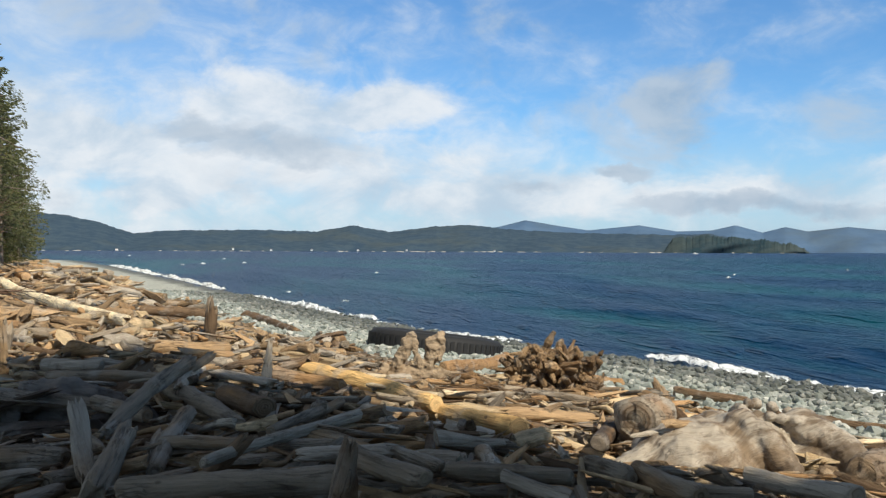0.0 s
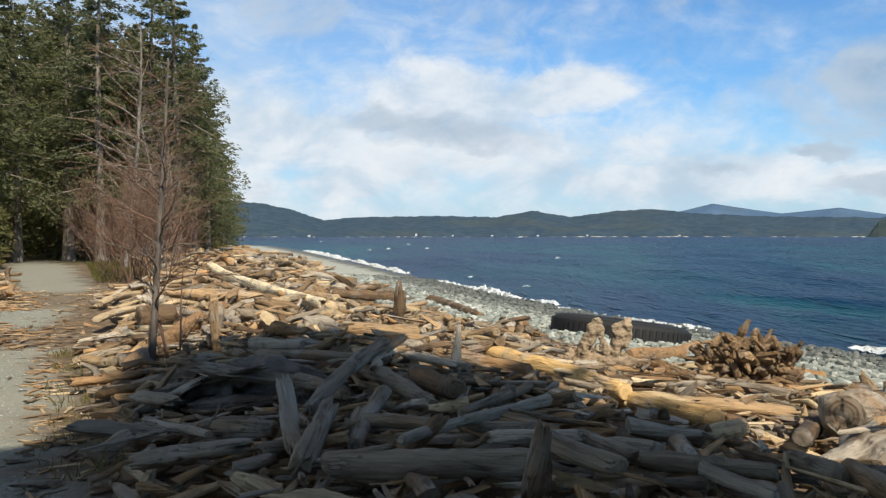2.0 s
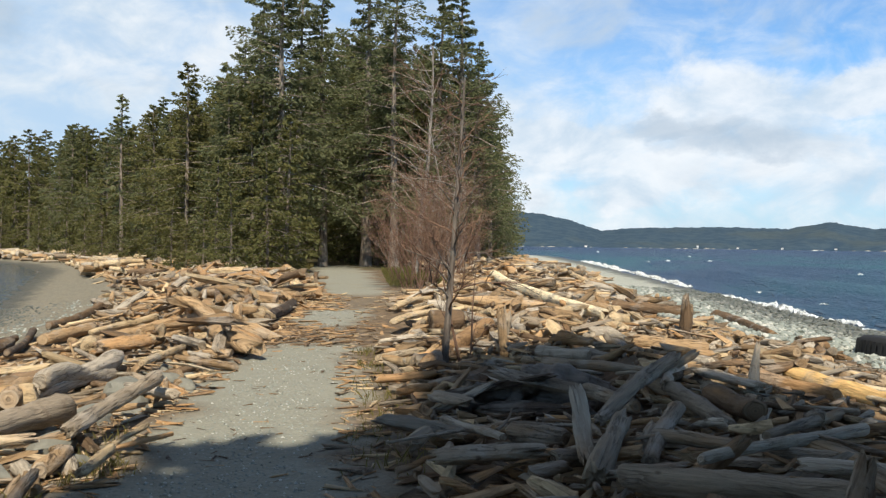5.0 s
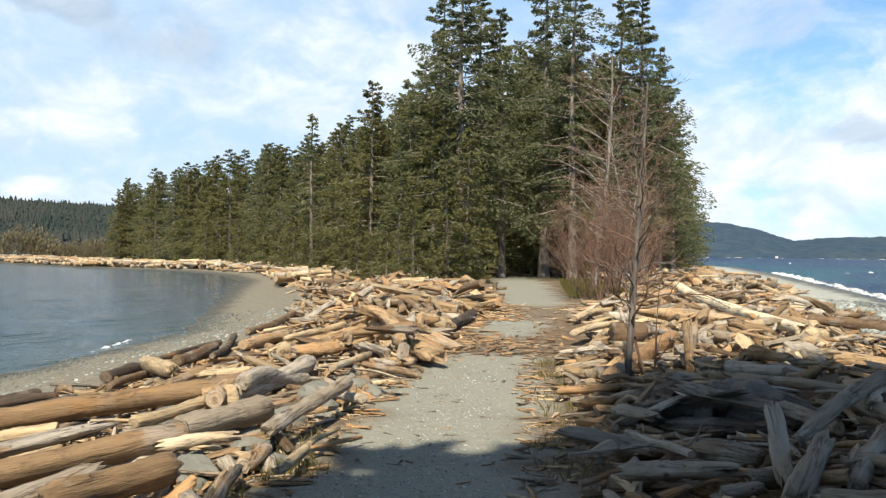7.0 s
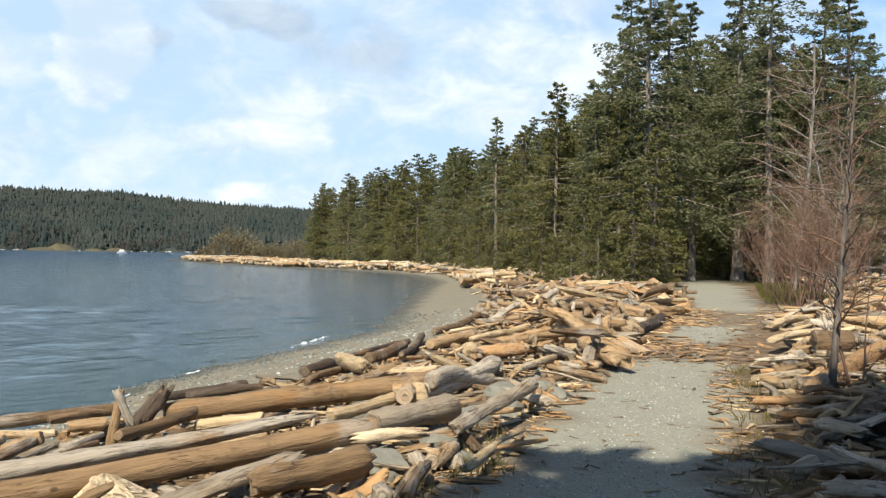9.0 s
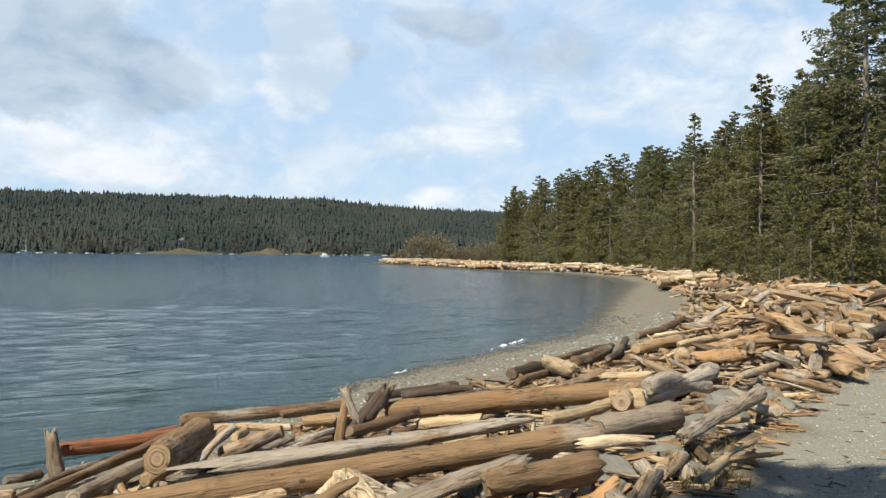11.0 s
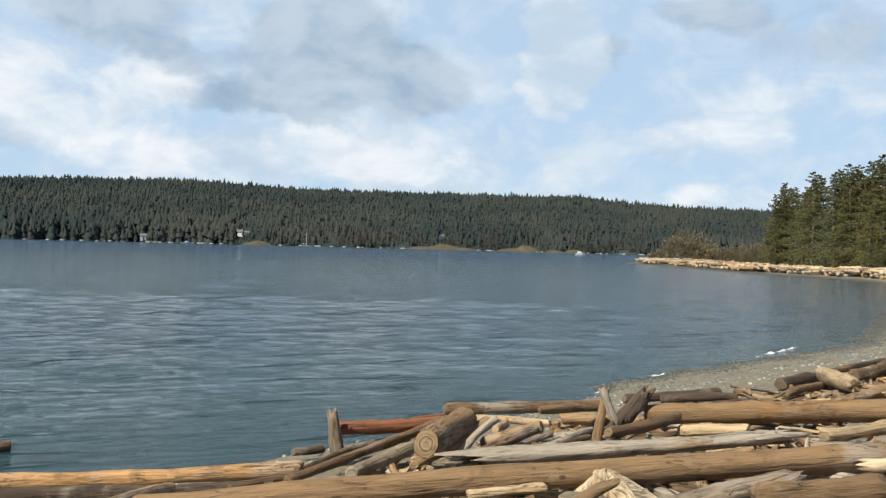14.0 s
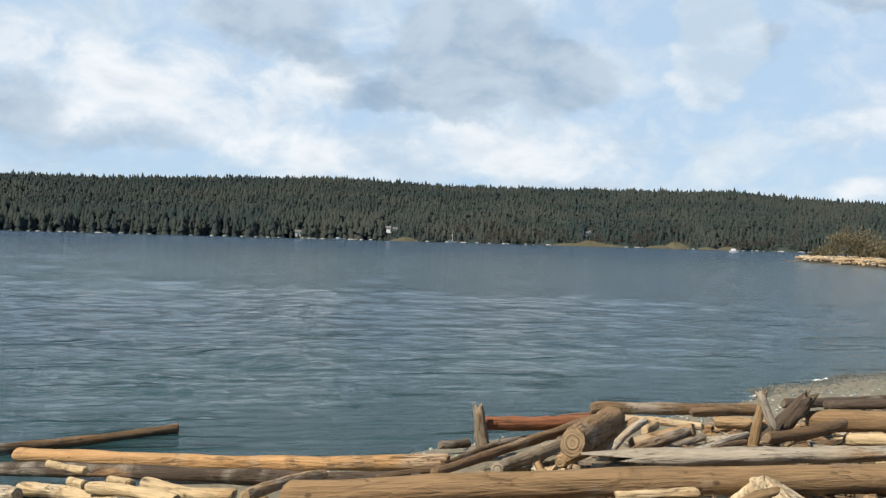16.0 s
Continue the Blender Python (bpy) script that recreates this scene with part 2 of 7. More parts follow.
def water_nodes(k, bsdf, out):
    """Sea water: deep blue-green, ripples that fade into roughness far away."""
    p = k.n("ShaderNodeNewGeometry").outputs["Position"]
    sea = attr(k, "sea").outputs["Fac"]
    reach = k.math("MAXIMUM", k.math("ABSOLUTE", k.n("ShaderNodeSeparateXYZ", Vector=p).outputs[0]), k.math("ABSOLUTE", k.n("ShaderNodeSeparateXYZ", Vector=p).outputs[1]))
    turned = k.n("ShaderNodeVectorRotate", Vector=p, Angle=radians(-105)).outputs[0]
    w1 = k.noise(k.vmath("MULTIPLY", turned, (0.55, 2.2, 1.0)), 1.7, 5.0, 0.6, distort=0.3)
    w2 = k.noise(k.vmath("MULTIPLY", turned, (0.6, 1.8, 1.0)), 4.0, 4.0, 0.6)
    patch = k.noise(k.vmath("MULTIPLY", turned, (0.015, 0.05, 1.0)), 1.0, 3.0, 0.5)
    w3 = k.noise(k.vmath("MULTIPLY", turned, (0.4, 1.6, 1.0)), 0.28, 4.0, 0.6, distort=0.3)
    stroke = k.smooth(k.noise(k.vmath("MULTIPLY", turned, (0.35, 1.9, 1.0)), 0.85, 3.0, 0.5, distort=0.4), 0.58, 0.72)  # single steep wavelets
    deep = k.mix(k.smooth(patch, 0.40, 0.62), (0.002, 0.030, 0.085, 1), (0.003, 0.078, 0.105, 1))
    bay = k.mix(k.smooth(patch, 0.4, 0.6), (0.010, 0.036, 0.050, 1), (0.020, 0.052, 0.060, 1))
    # bay turns bluer with distance: reflected sky put into the base colour
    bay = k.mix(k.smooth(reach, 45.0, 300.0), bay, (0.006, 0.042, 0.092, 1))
    # open sea: darker navy with distance
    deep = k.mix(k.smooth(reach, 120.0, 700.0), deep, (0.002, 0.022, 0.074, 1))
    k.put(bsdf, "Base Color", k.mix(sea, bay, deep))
    k.put(bsdf, "Roughness", k.math("ADD", 0.11, k.math("MULTIPLY", sea, 0.19)))
    k.put(bsdf, "IOR", 1.33)
    k.put(bsdf, "Specular IOR Level", k.math("SUBTRACT", 0.85, k.math("MULTIPLY", sea, 0.79)))
    b = k.n("ShaderNodeBump", Strength=1.0, Distance=k.math("ADD", k.math("ADD", 0.085, k.math("MULTIPLY", k.smooth(reach, 40.0, 300.0), 0.30)), k.math("MULTIPLY", sea, 0.36)),
            Height=k.math("ADD", k.math("ADD", k.math("ADD", w1, k.math("MULTIPLY", stroke, 1.3)), k.math("MULTIPLY", w3, 1.6)), k.math("MULTIPLY", w2, 0.25)))
    k.t.links.new(b.outputs[0], bsdf.inputs["Normal"])


def leaf_nodes(a, b, c):
    def make(k, bsdf, out):
        rnd = k.n("ShaderNodeNewGeometry").outputs["Random Per Island"]
        own = k.n("ShaderNodeObjectInfo").outputs["Random"]
        col = k.mix(rnd, (*a, 1), (*b, 1))
        col = k.mix(k.math("MULTIPLY", own, 0.5), col, (*c, 1))
        k.put(bsdf, "Base Color", col)
        tr = k.n("ShaderNodeBsdfTranslucent", Color=col)
        mixer = k.n("ShaderNodeMixShader", Fac=0.5, i1=bsdf.outputs[0], i2=tr.outputs[0])
        k.t.links.new(mixer.outputs[0], out.inputs[0])
    return make


def bark_nodes(a, b, scale=9.0):
    def make(k, bsdf, out):
        p = k.n("ShaderNodeTexCoord").outputs["Object"]
        n = k.noise(k.vmath("MULTIPLY", p, (1.0, 1.0, 0.2)), scale, 5.0, 0.65)
        patch = k.noise(p, 2.3, 3.0, 0.5)
        col = k.mix(k.smooth(n, 0.35, 0.65), (*a, 1), (*b, 1))
        col = k.mix(k.math("MULTIPLY", k.smooth(patch, 0.55, 0.7), 0.5), col, (0.30, 0.30, 0.27, 1))
        k.put(bsdf, "Base Color", col)
        bump(k, bsdf, n, 0.8, 0.02)
    return make


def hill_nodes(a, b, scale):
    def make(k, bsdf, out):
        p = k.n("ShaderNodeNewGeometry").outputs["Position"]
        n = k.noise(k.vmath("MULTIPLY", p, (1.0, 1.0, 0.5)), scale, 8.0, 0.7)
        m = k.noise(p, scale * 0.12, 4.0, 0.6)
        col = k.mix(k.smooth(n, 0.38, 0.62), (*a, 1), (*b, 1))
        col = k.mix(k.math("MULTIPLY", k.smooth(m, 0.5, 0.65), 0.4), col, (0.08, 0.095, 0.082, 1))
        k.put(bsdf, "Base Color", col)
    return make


def far_wood_nodes(a, b, c):
    """Far conifers: stands of darker and browner trees, each tree a little different."""
    def make(k, bsdf, out):
        g = k.n("ShaderNodeNewGeometry")
        stand = k.noise(k.vmath("MULTIPLY", g.outputs["Position"], (1.0, 1.0, 2.0)), 0.012, 5.0, 0.65)
        col = k.mix(k.smooth(stand, 0.40, 0.60), (*a, 1), (*b, 1))
        col = k.mix(k.math("MULTIPLY", k.smooth(g.outputs["Random Per Island"], 0.6, 1.0), 0.5), col, (*c, 1))
        k.put(bsdf, "Base Color", col)
    return make


def plain_nodes(a, b, scale, strength=0.3):
    def make(k, bsdf, out):
        p = k.n("ShaderNodeTexCoord").outputs["Object"]
        n = k.noise(p, scale, 6.0, 0.65)
        m = k.noise(p, scale * 0.2, 3.0, 0.6)
        col = k.mix(k.math("MULTIPLY", k.math("ADD", n, m), 0.5), (*a, 1), (*b, 1))
        k.put(bsdf, "Base Color", col)
        bump(k, bsdf, n, strength, 0.01)
    return make


def stone_nodes(k, bsdf, out):
    p = k.n("ShaderNodeNewGeometry")
    rnd = p.outputs["Random Per Island"]
    own = k.n("ShaderNodeObjectInfo").outputs["Random"]
    r = k.math("FRACT", k.math("ADD", rnd, k.math("MULTIPLY", own, 7.3)))
    n = k.noise(p.outputs["Position"], 25.0, 4.0, 0.6)
    col = k.ramp(r, (0.0, (0.12, 0.14, 0.125)), (0.3, (0.30, 0.34, 0.30)), (0.55, (0.22, 0.25, 0.23)), (0.8, (0.46, 0.48, 0.43)), (1.0, (0.60, 0.60, 0.55)))
    col = k.mix(k.math("MULTIPLY", n, 0.5), col, (0.20, 0.22, 0.20, 1))
    z = k.n("ShaderNodeSeparateXYZ", Vector=p.outputs["Position"]).outputs[2]
    wet = k.smooth(z, -0.66, -0.98)
    col = k.mix(k.math("MULTIPLY", wet, 0.75), col, (0.05, 0.055, 0.05, 1))
    k.put(bsdf, "Base Color", col)
    k.put(bsdf, "Roughness", k.math("SUBTRACT", 0.75, k.math("MULTIPLY", wet, 0.2)))
    bump(k, bsdf, n, 0.3, 0.01)


def foam_nodes(k, bsdf, out):
    """Broken foam: white froth with ragged holes that show the water."""
    p = k.n("ShaderNodeNewGeometry").outputs["Position"]
    n = k.noise(p, 7.0, 6.0, 0.7)
    lace = k.noise(k.vmath("MULTIPLY", p, (1.0, 1.0, 0.3)), 4.2, 7.0, 0.72, distort=0.6)
    k.put(bsdf, "Base Color", k.mix(n, (0.58, 0.66, 0.70, 1), (0.86, 0.88, 0.88, 1)))
    k.put(bsdf, "Alpha", k.smooth(lace, 0.38, 0.52))
    bump(k, bsdf, n, 0.8, 0.04)


WOOD = material("driftwood", wood_nodes, 0.85, 0.25)
SILVER_STUMP = material("bleached_stump_wood", smooth_stump_nodes, 0.62, 0.4)
BROWN_STUMP = material("brown_root_wood", stump_nodes((0.31, 0.24, 0.16)), 0.8, 0.3)
DARK_STUMP = material("dark_stump_wood", stump_nodes((0.17, 0.148, 0.125)), 0.8, 0.3)
GROUND = material("beach_ground", ground_nodes, 0.9, 0.3)
WATER = material("sea_water", water_nodes, 0.12, 0.5)
NEEDLES = material("fir_needles", leaf_nodes((0.104, 0.126, 0.062), (0.200, 0.216, 0.104), (0.165, 0.166, 0.074)), 0.7, 0.3)
YOUNG = material("young_fir_needles", leaf_nodes((0.100, 0.114, 0.040), (0.195, 0.190, 0.068), (0.160, 0.145, 0.050)), 0.7, 0.3)
BARK = material("fir_bark", bark_nodes((0.11, 0.088, 0.07), (0.30, 0.255, 0.21)), 0.9, 0.2)
PALE_BARK = material("alder_bark", bark_nodes((0.075, 0.06, 0.048), (0.19, 0.165, 0.14), 14.0), 0.85, 0.2)
GREY_BARK = material("pale_grey_bark", bark_nodes((0.17, 0.15, 0.125), (0.36, 0.325, 0.28), 12.0), 0.85, 0.2)
TWIG = material("red_brown_twigs", bark_nodes((0.12, 0.072, 0.050), (0.25, 0.155, 0.105), 5.0), 0.85, 0.2)
HILL_NEAR = material("wooded_hillside", hill_nodes((0.026, 0.038, 0.036), (0.038, 0.050, 0.046), 0.06), 0.95, 0.1)
# base colours of hills and island are blued and lifted as haze
HAZED_HILL = material("far_wooded_hills", hill_nodes((0.030, 0.056, 0.088), (0.052, 0.082, 0.108), 0.03), 0.95, 0.1)
HAZED_ISLAND = material("far_wooded_island", hill_nodes((0.020, 0.042, 0.054), (0.036, 0.056, 0.064), 0.05), 0.95, 0.1)
# strong blue haze painted straight into the mountains' colour
HAZED_MOUNTAIN = material("blue_distant_hills", hill_nodes((0.070, 0.125, 0.21), (0.085, 0.145, 0.23), 0.01), 0.95, 0.1)
STONE = material("beach_stone", stone_nodes, 0.75, 0.35)
ROCK = material("grey_rock", plain_nodes((0.05, 0.055, 0.045), (0.33, 0.325, 0.275), 4.0, 1.0), 0.85, 0.3)
FOAM = material("surf_foam", foam_nodes, 0.6, 0.3)
RUBBER = material("black_rubber", plain_nodes((0.010, 0.011, 0.012), (0.026, 0.027, 0.028), 9.0, 0.4), 0.75, 0.35)
GRASS = material("dry_grass", leaf_nodes((0.13, 0.12, 0.035), (0.30, 0.25, 0.10), (0.10, 0.12, 0.03)), 0.8, 0.2)
WHITE = material("white_paint", plain_nodes((0.72, 0.72, 0.70), (0.82, 0.82, 0.80), 2.0, 0.1), 0.6, 0.4)
ROOF = material("grey_roof", plain_nodes((0.12, 0.12, 0.13), (0.2, 0.2, 0.2), 2.0, 0.1), 0.8, 0.3)

# ---- plan ----
# u runs along the spit, v across it to the open sea (metres from the camera); the path lies at v = -1.
AXIS = radians(35)
CU, SU = math.cos(AXIS), math.sin(AXIS)
WATER_Z = -1.2


def xy(u, v):
    return -SU * u + CU * v, CU * u + SU * v


def to_uv(x, y):
    return -SU * x + CU * y, CU * x + SU * y


def polar(az, d):
    return -math.sin(radians(az)) * d, math.cos(radians(az)) * d


def shore_left(u):
    return np.interp(u, [-300, -20, 28, 42, 60, 76, 95, 110, 127, 172, 190, 215, 260, 500], [-11, -11, -12.7, -17.4, -23.5, -28.5, -38, -50, -79, -133, -140, -138, -126, -120])


def shore_right(u):
    return np.interp(u, [-300, 26, 33, 44, 68, 160, 500], [16.6, 16.8, 17.6, 19.3, 23.7, 39.5, 90])


def path_mid(u):
    return np.interp(u, [-40, 6, 12, 19, 28, 51, 60, 90], [-1.0, -1.1, -1.15, -0.95, -0.5, -1.7, -2.6, -7.0])


def path_half(u):
    return np.interp(u, [-40, 6, 12, 19, 28, 51, 90], [0.9, 0.85, 0.75, 0.65, 1.05, 1.5, 1.5])


def smoothstep(x, a, b):
    t = np.clip((x - a) / (b - a), 0, 1)
    return t * t * (3 - 2 * t)


def ripple(u, v):
    return 0.03 * np.sin(u * 1.7 + 0.6 * np.sin(v * 1.3)) * np.cos(v * 1.9 + u * 0.4) + 0.02 * np.sin(u * 4.1 + v * 2.3) * np.sin(v * 3.7 - u)


def ground_z(u, v):
    u, v = np.asarray(u, float), np.asarray(v, float)
    sr, sl = shore_right(u), -shore_left(u)
    a = np.where(v > 0, v / sr, -v / sl)
    right = np.interp(a, [0, 0.05, 0.16, 0.32, 0.6, 1.0, 1.5, 3, 60], [0, 0.02, 0.13, -0.10, -0.58, -1.2, -2.4, -5, -12])
    left = np.interp(a, [0, 0.16, 0.3, 0.66, 1.0, 1.5, 3, 60], [0, 0.0, -0.10, -0.60, -1.27, -2.3, -5, -12])
    edge = np.interp(u, [4, 8, 11, 15], [9.9, 9.8, 10.5, 11.5])
    left = left - 0.42 * smoothstep(-v, edge - 1.2, edge + 0.2) * (1 - smoothstep(u, 11, 15))
    end = smoothstep(u, 230, 420)
    off = np.abs(v - path_mid(u)) / path_half(u)
    return np.where(v > 0, right, left) * (1 - end) - 5 * end + ripple(u, v) * np.clip(off, 0.25, 1)


def mesh_of(name, verts, faces, mat, smooth=True, attrs=None):
    """A mesh from arrays: faces is a list of int arrays, one row a face."""
    me = bpy.data.meshes.new(name)
    verts = np.asarray(verts, np.float32)
    faces = [np.asarray(f, np.int32) for f in faces if len(f)]
    loops = np.concatenate([f.ravel() for f in faces])
    totals = np.concatenate([np.full(len(f), f.shape[1], np.int32) for f in faces])
    me.vertices.add(len(verts))
    me.vertices.foreach_set("co", verts.ravel())
    me.loops.add(len(loops))
    me.loops.foreach_set("vertex_index", loops)
    me.polygons.add(len(totals))
    me.polygons.foreach_set("loop_start", np.concatenate([[0], np.cumsum(totals)[:-1]]).astype(np.int32))
    me.polygons.foreach_set("use_smooth", np.full(len(totals), smooth) if isinstance(smooth, bool) else smooth)
    for key, (kind, values) in (attrs or {}).items():
        at = me.attributes.new(key, kind, "POINT")
        at.data.foreach_set({"FLOAT": "value", "FLOAT_VECTOR": "vector", "FLOAT_COLOR": "color"}[kind], np.asarray(values, np.float32).ravel())
    me.update(calc_edges=True)
    if mat:
        me.materials.append(mat)
    return me


def grid_faces(nu, nv, closed=False):
    i, j = np.meshgrid(np.arange(nu - 1), np.arange(nv if closed else nv - 1), indexing="ij")
    i, j = i.ravel(), j.ravel()
    k = (j + 1) % nv
    return np.stack([i * nv + j, (i + 1) * nv + j, (i + 1) * nv + k, i * nv + k], 1)


def axis_steps(dense_lo, dense_hi, step, far, grow=1.12):
    mid = list(np.arange(dense_lo, dense_hi + step / 2, step))
    up, s = [], step
    while (mid[-1] if not up else up[-1]) < far:
        s *= grow
        up.append((mid[-1] if not up else up[-1]) + s)
    down, s = [], step
    while (mid[0] if not down else down[-1]) > -far:
        s *= grow
        down.append((mid[0] if not down else down[-1]) - s)
    return np.array(down[::-1] + mid + up)


def build_ground():
    us, vs = axis_steps(-2, 74, 0.24, 4600), axis_steps(-34, 22, 0.24, 4600)
    U, V = np.meshgrid(us, vs, indexing="ij")
    Z = ground_z(U, V)
    X, Y = -SU * U + CU * V, CU * U + SU * V
    d = np.abs(V - path_mid(U)) / path_half(U)
    wob = 0.25 * np.sin(U * 2.3 + np.sin(U * 0.9) * 2) + 0.15 * np.sin(U * 6.1 + V * 3)
    path = 1 - smoothstep(d + wob, 0.75, 1.35)
    path *= 1 - 0.8 * (smoothstep(U, 13.2, 14.3) * (1 - smoothstep(U, 16.5, 17.5)) + smoothstep(U, 20.5, 22) * (1 - smoothstep(U, 26, 28)))
    a = np.where(V > 0, V / shore_right(U), V / shore_left(U))
    cob = np.where(V > 0, smoothstep(a, 0.50, 0.62), 0.58 * smoothstep(a, 0.45, 0.62))
    forest = smoothstep(U + 0.35 * np.abs(V + 1.0), 50, 56) * (1 - smoothstep(a, 0.30, 0.5)) * (1 - 0.8 * path * (U < 62))
    zone = np.stack([path, cob, forest, np.ones_like(path)], -1)
    me = mesh_of("ground", np.stack([X, Y, Z], -1).reshape(-1, 3), [grid_faces(len(us), len(vs))], GROUND, True, {"zone": ("FLOAT_COLOR", zone.reshape(-1, 4))})
    return tagged(new("ground", me), "sandy gravel spit with a trodden path and pebble shores", "ground", kind="structure")


def build_water():
    rs = [5.5]
    while rs[-1] < 4700:
        rs.append(rs[-1] * (1.012 if rs[-1] < 45 else 1.03 if rs[-1] < 400 else 1.12))
    rs = np.array(rs)
    az = np.radians(np.concatenate([np.arange(-34, 30, 0.36), np.arange(30, 54, 2.0), np.arange(54, 126, 0.36), np.arange(126, 326, 4.0)]))
    Rr, A = np.meshgrid(rs, az, indexing="ij")
    X, Y = -np.sin(A) * Rr, np.cos(A) * Rr
    U, V = -SU * X + CU * Y, CU * X + SU * Y
    sea = smoothstep(V, 0, 6.0)
    rng = np.random.RandomState(5)
    h = np.zeros_like(X)
    chop = 0.35 + 0.95 * smoothstep(np.degrees(A), 66, 100)  # chop grows with azimuth from the camera, fitted to the view of the bay
    for n in range(26):
        wl = 0.7 * 1.19 ** n * 0.55
        th = rng.normal(3.45, 0.38)
        kx, ky = math.cos(th) * 2 * math.pi / wl, math.sin(th) * 2 * math.pi / wl
        ph = X * kx + Y * ky + rng.uniform(0, 6.28) + 1.3 * np.sin(0.05 * X + n) + np.sin(0.07 * Y - n)
        amp = 0.011 * wl ** 0.75
        fade = np.clip(1.4 - Rr * 0.02 / wl, 0, 1)
        h += amp * fade * (0.637 - np.abs(np.sin(ph * 0.5))) * np.where(sea > 0.5, 1.6, (1.6 if n < 5 else 1.5 if n < 9 else 0.7 if n < 13 else 0.3) * chop)
    h -= h.mean()
    gap = np.where(V > 0, V - shore_right(U), shore_left(U) - V)
    h *= smoothstep(gap, -0.5, 5) * 0.9 + 0.1
    Z = WATER_Z + h
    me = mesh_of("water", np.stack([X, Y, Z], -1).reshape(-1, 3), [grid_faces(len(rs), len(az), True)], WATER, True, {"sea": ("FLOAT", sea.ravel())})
    return tagged(new("water", me), "choppy deep blue sea and calmer grey bay", "water", kind="structure")


def ridge(name, az, el, near, far, mat, label, seed, jag=0.0, step=0.15):
    """A long hill that rises from the water at the distance near to its crest at the distance far."""
    lo, hi = az[0], az[-1]
    A = np.arange(lo, hi + step, step)
    top = np.tan(np.radians(np.interp(A, az, el))) * far + EYE
    rng = np.random.RandomState(seed)
    for n in range(1, 7):
        top += jag * far * 0.0011 / n * np.sin(A * 2.1 ** n * 1.7 + rng.uniform(0, 6))
    top += jag * rng.normal(0, 0.0009, len(A)) * far
    rows = []
    for f in np.linspace(0, 1, 9):
        rr = near + (far - near) * f + far * 0.01 * np.sin(A * 1.3 + f * 5) * (1 - f)
        zz = WATER_Z - 3 + (np.maximum(top, 1) - WATER_Z + 3) * (f ** 0.8 * 0.98 + 0.02 * min(1, f * 9))
        rows.append(np.stack([-np.sin(np.radians(A)) * rr, np.cos(np.radians(A)) * rr, zz], -1))
    back = rows[-1] * np.array([1.1, 1.1, 0.0]) + np.array([0, 0, -8.0])
    rows.append(back)
    me = mesh_of(name, np.concatenate(rows), [grid_faces(len(rows), len(A))[:, ::-1]], mat)
    return tagged(new(name, me), label, "hills", kind="structure")


build_ground()
build_water()
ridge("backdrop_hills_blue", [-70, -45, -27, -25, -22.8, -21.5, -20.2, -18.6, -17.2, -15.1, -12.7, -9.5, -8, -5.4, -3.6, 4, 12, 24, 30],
      [1.4, 1.5, 1.31, 1.53, 1.27, 1.55, 1.21, 1.68, 1.36, 1.3, 1.7, 1.38, 1.6, 2.04, 1.59, 0.8, 0.8, 0.8, 0.8], 4150, 4500, HAZED_MOUNTAIN, "distant mountains beyond the strait, haze painted blue", 3)
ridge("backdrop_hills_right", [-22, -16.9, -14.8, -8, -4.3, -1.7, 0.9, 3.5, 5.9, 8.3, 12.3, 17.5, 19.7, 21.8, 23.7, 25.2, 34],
      [0.4, 1.15, 1.08, 1.23, 1.44, 1.74, 1.58, 1.23, 1.66, 1.24, 1.32, 1.23, 1.03, 1.73, 2.11, 2.25, 2.4], 2450, 3000, HAZED_HILL, "low wooded hills across the strait, haze in their colour", 4, 0.25)
ridge("backdrop_island", [-22.9, -21.8, -19.2, -16.5, -14.8, -14.2], [0.02, 0.55, 0.86, 1.06, 0.85, 0.0], 2250, 2300, HAZED_ISLAND, "wooded island in the strait, lightened by painted haze", 6, 0.7, 0.05)
ridge("backdrop_hills_left", [54, 62.7, 67.7, 70.9, 74.2, 83.1, 92.6, 99.4, 106.6, 113.4, 119.6, 135, 160],
      [2.3, 2.5, 2.75, 2.95, 3.28, 3.3, 3.35, 3.65, 3.4, 3.1, 3.0, 2.6, 2.2], 740, 1250, HILL_NEAR, "dark wooded hillside across the bay", 7, 0.3)

# ---- driftwood ----
TINTS = {  # weathered wood colours; shade put in: grey darkened, grey and silver warmed
    "grey": (0.265, 0.220, 0.162), "silver": (0.41, 0.36, 0.285), "tan": (0.365, 0.250, 0.138), "straw": (0.515, 0.397, 0.24),
    "orange": (0.41, 0.25, 0.12), "brown": (0.165, 0.110, 0.065), "dark": (0.085, 0.065, 0.05), "red": (0.20, 0.085, 0.045), "cream": (0.62, 0.51, 0.345), "umber": (0.225, 0.150, 0.082), "bone": (0.82, 0.70, 0.47), "gold": (0.64, 0.42, 0.175),
}


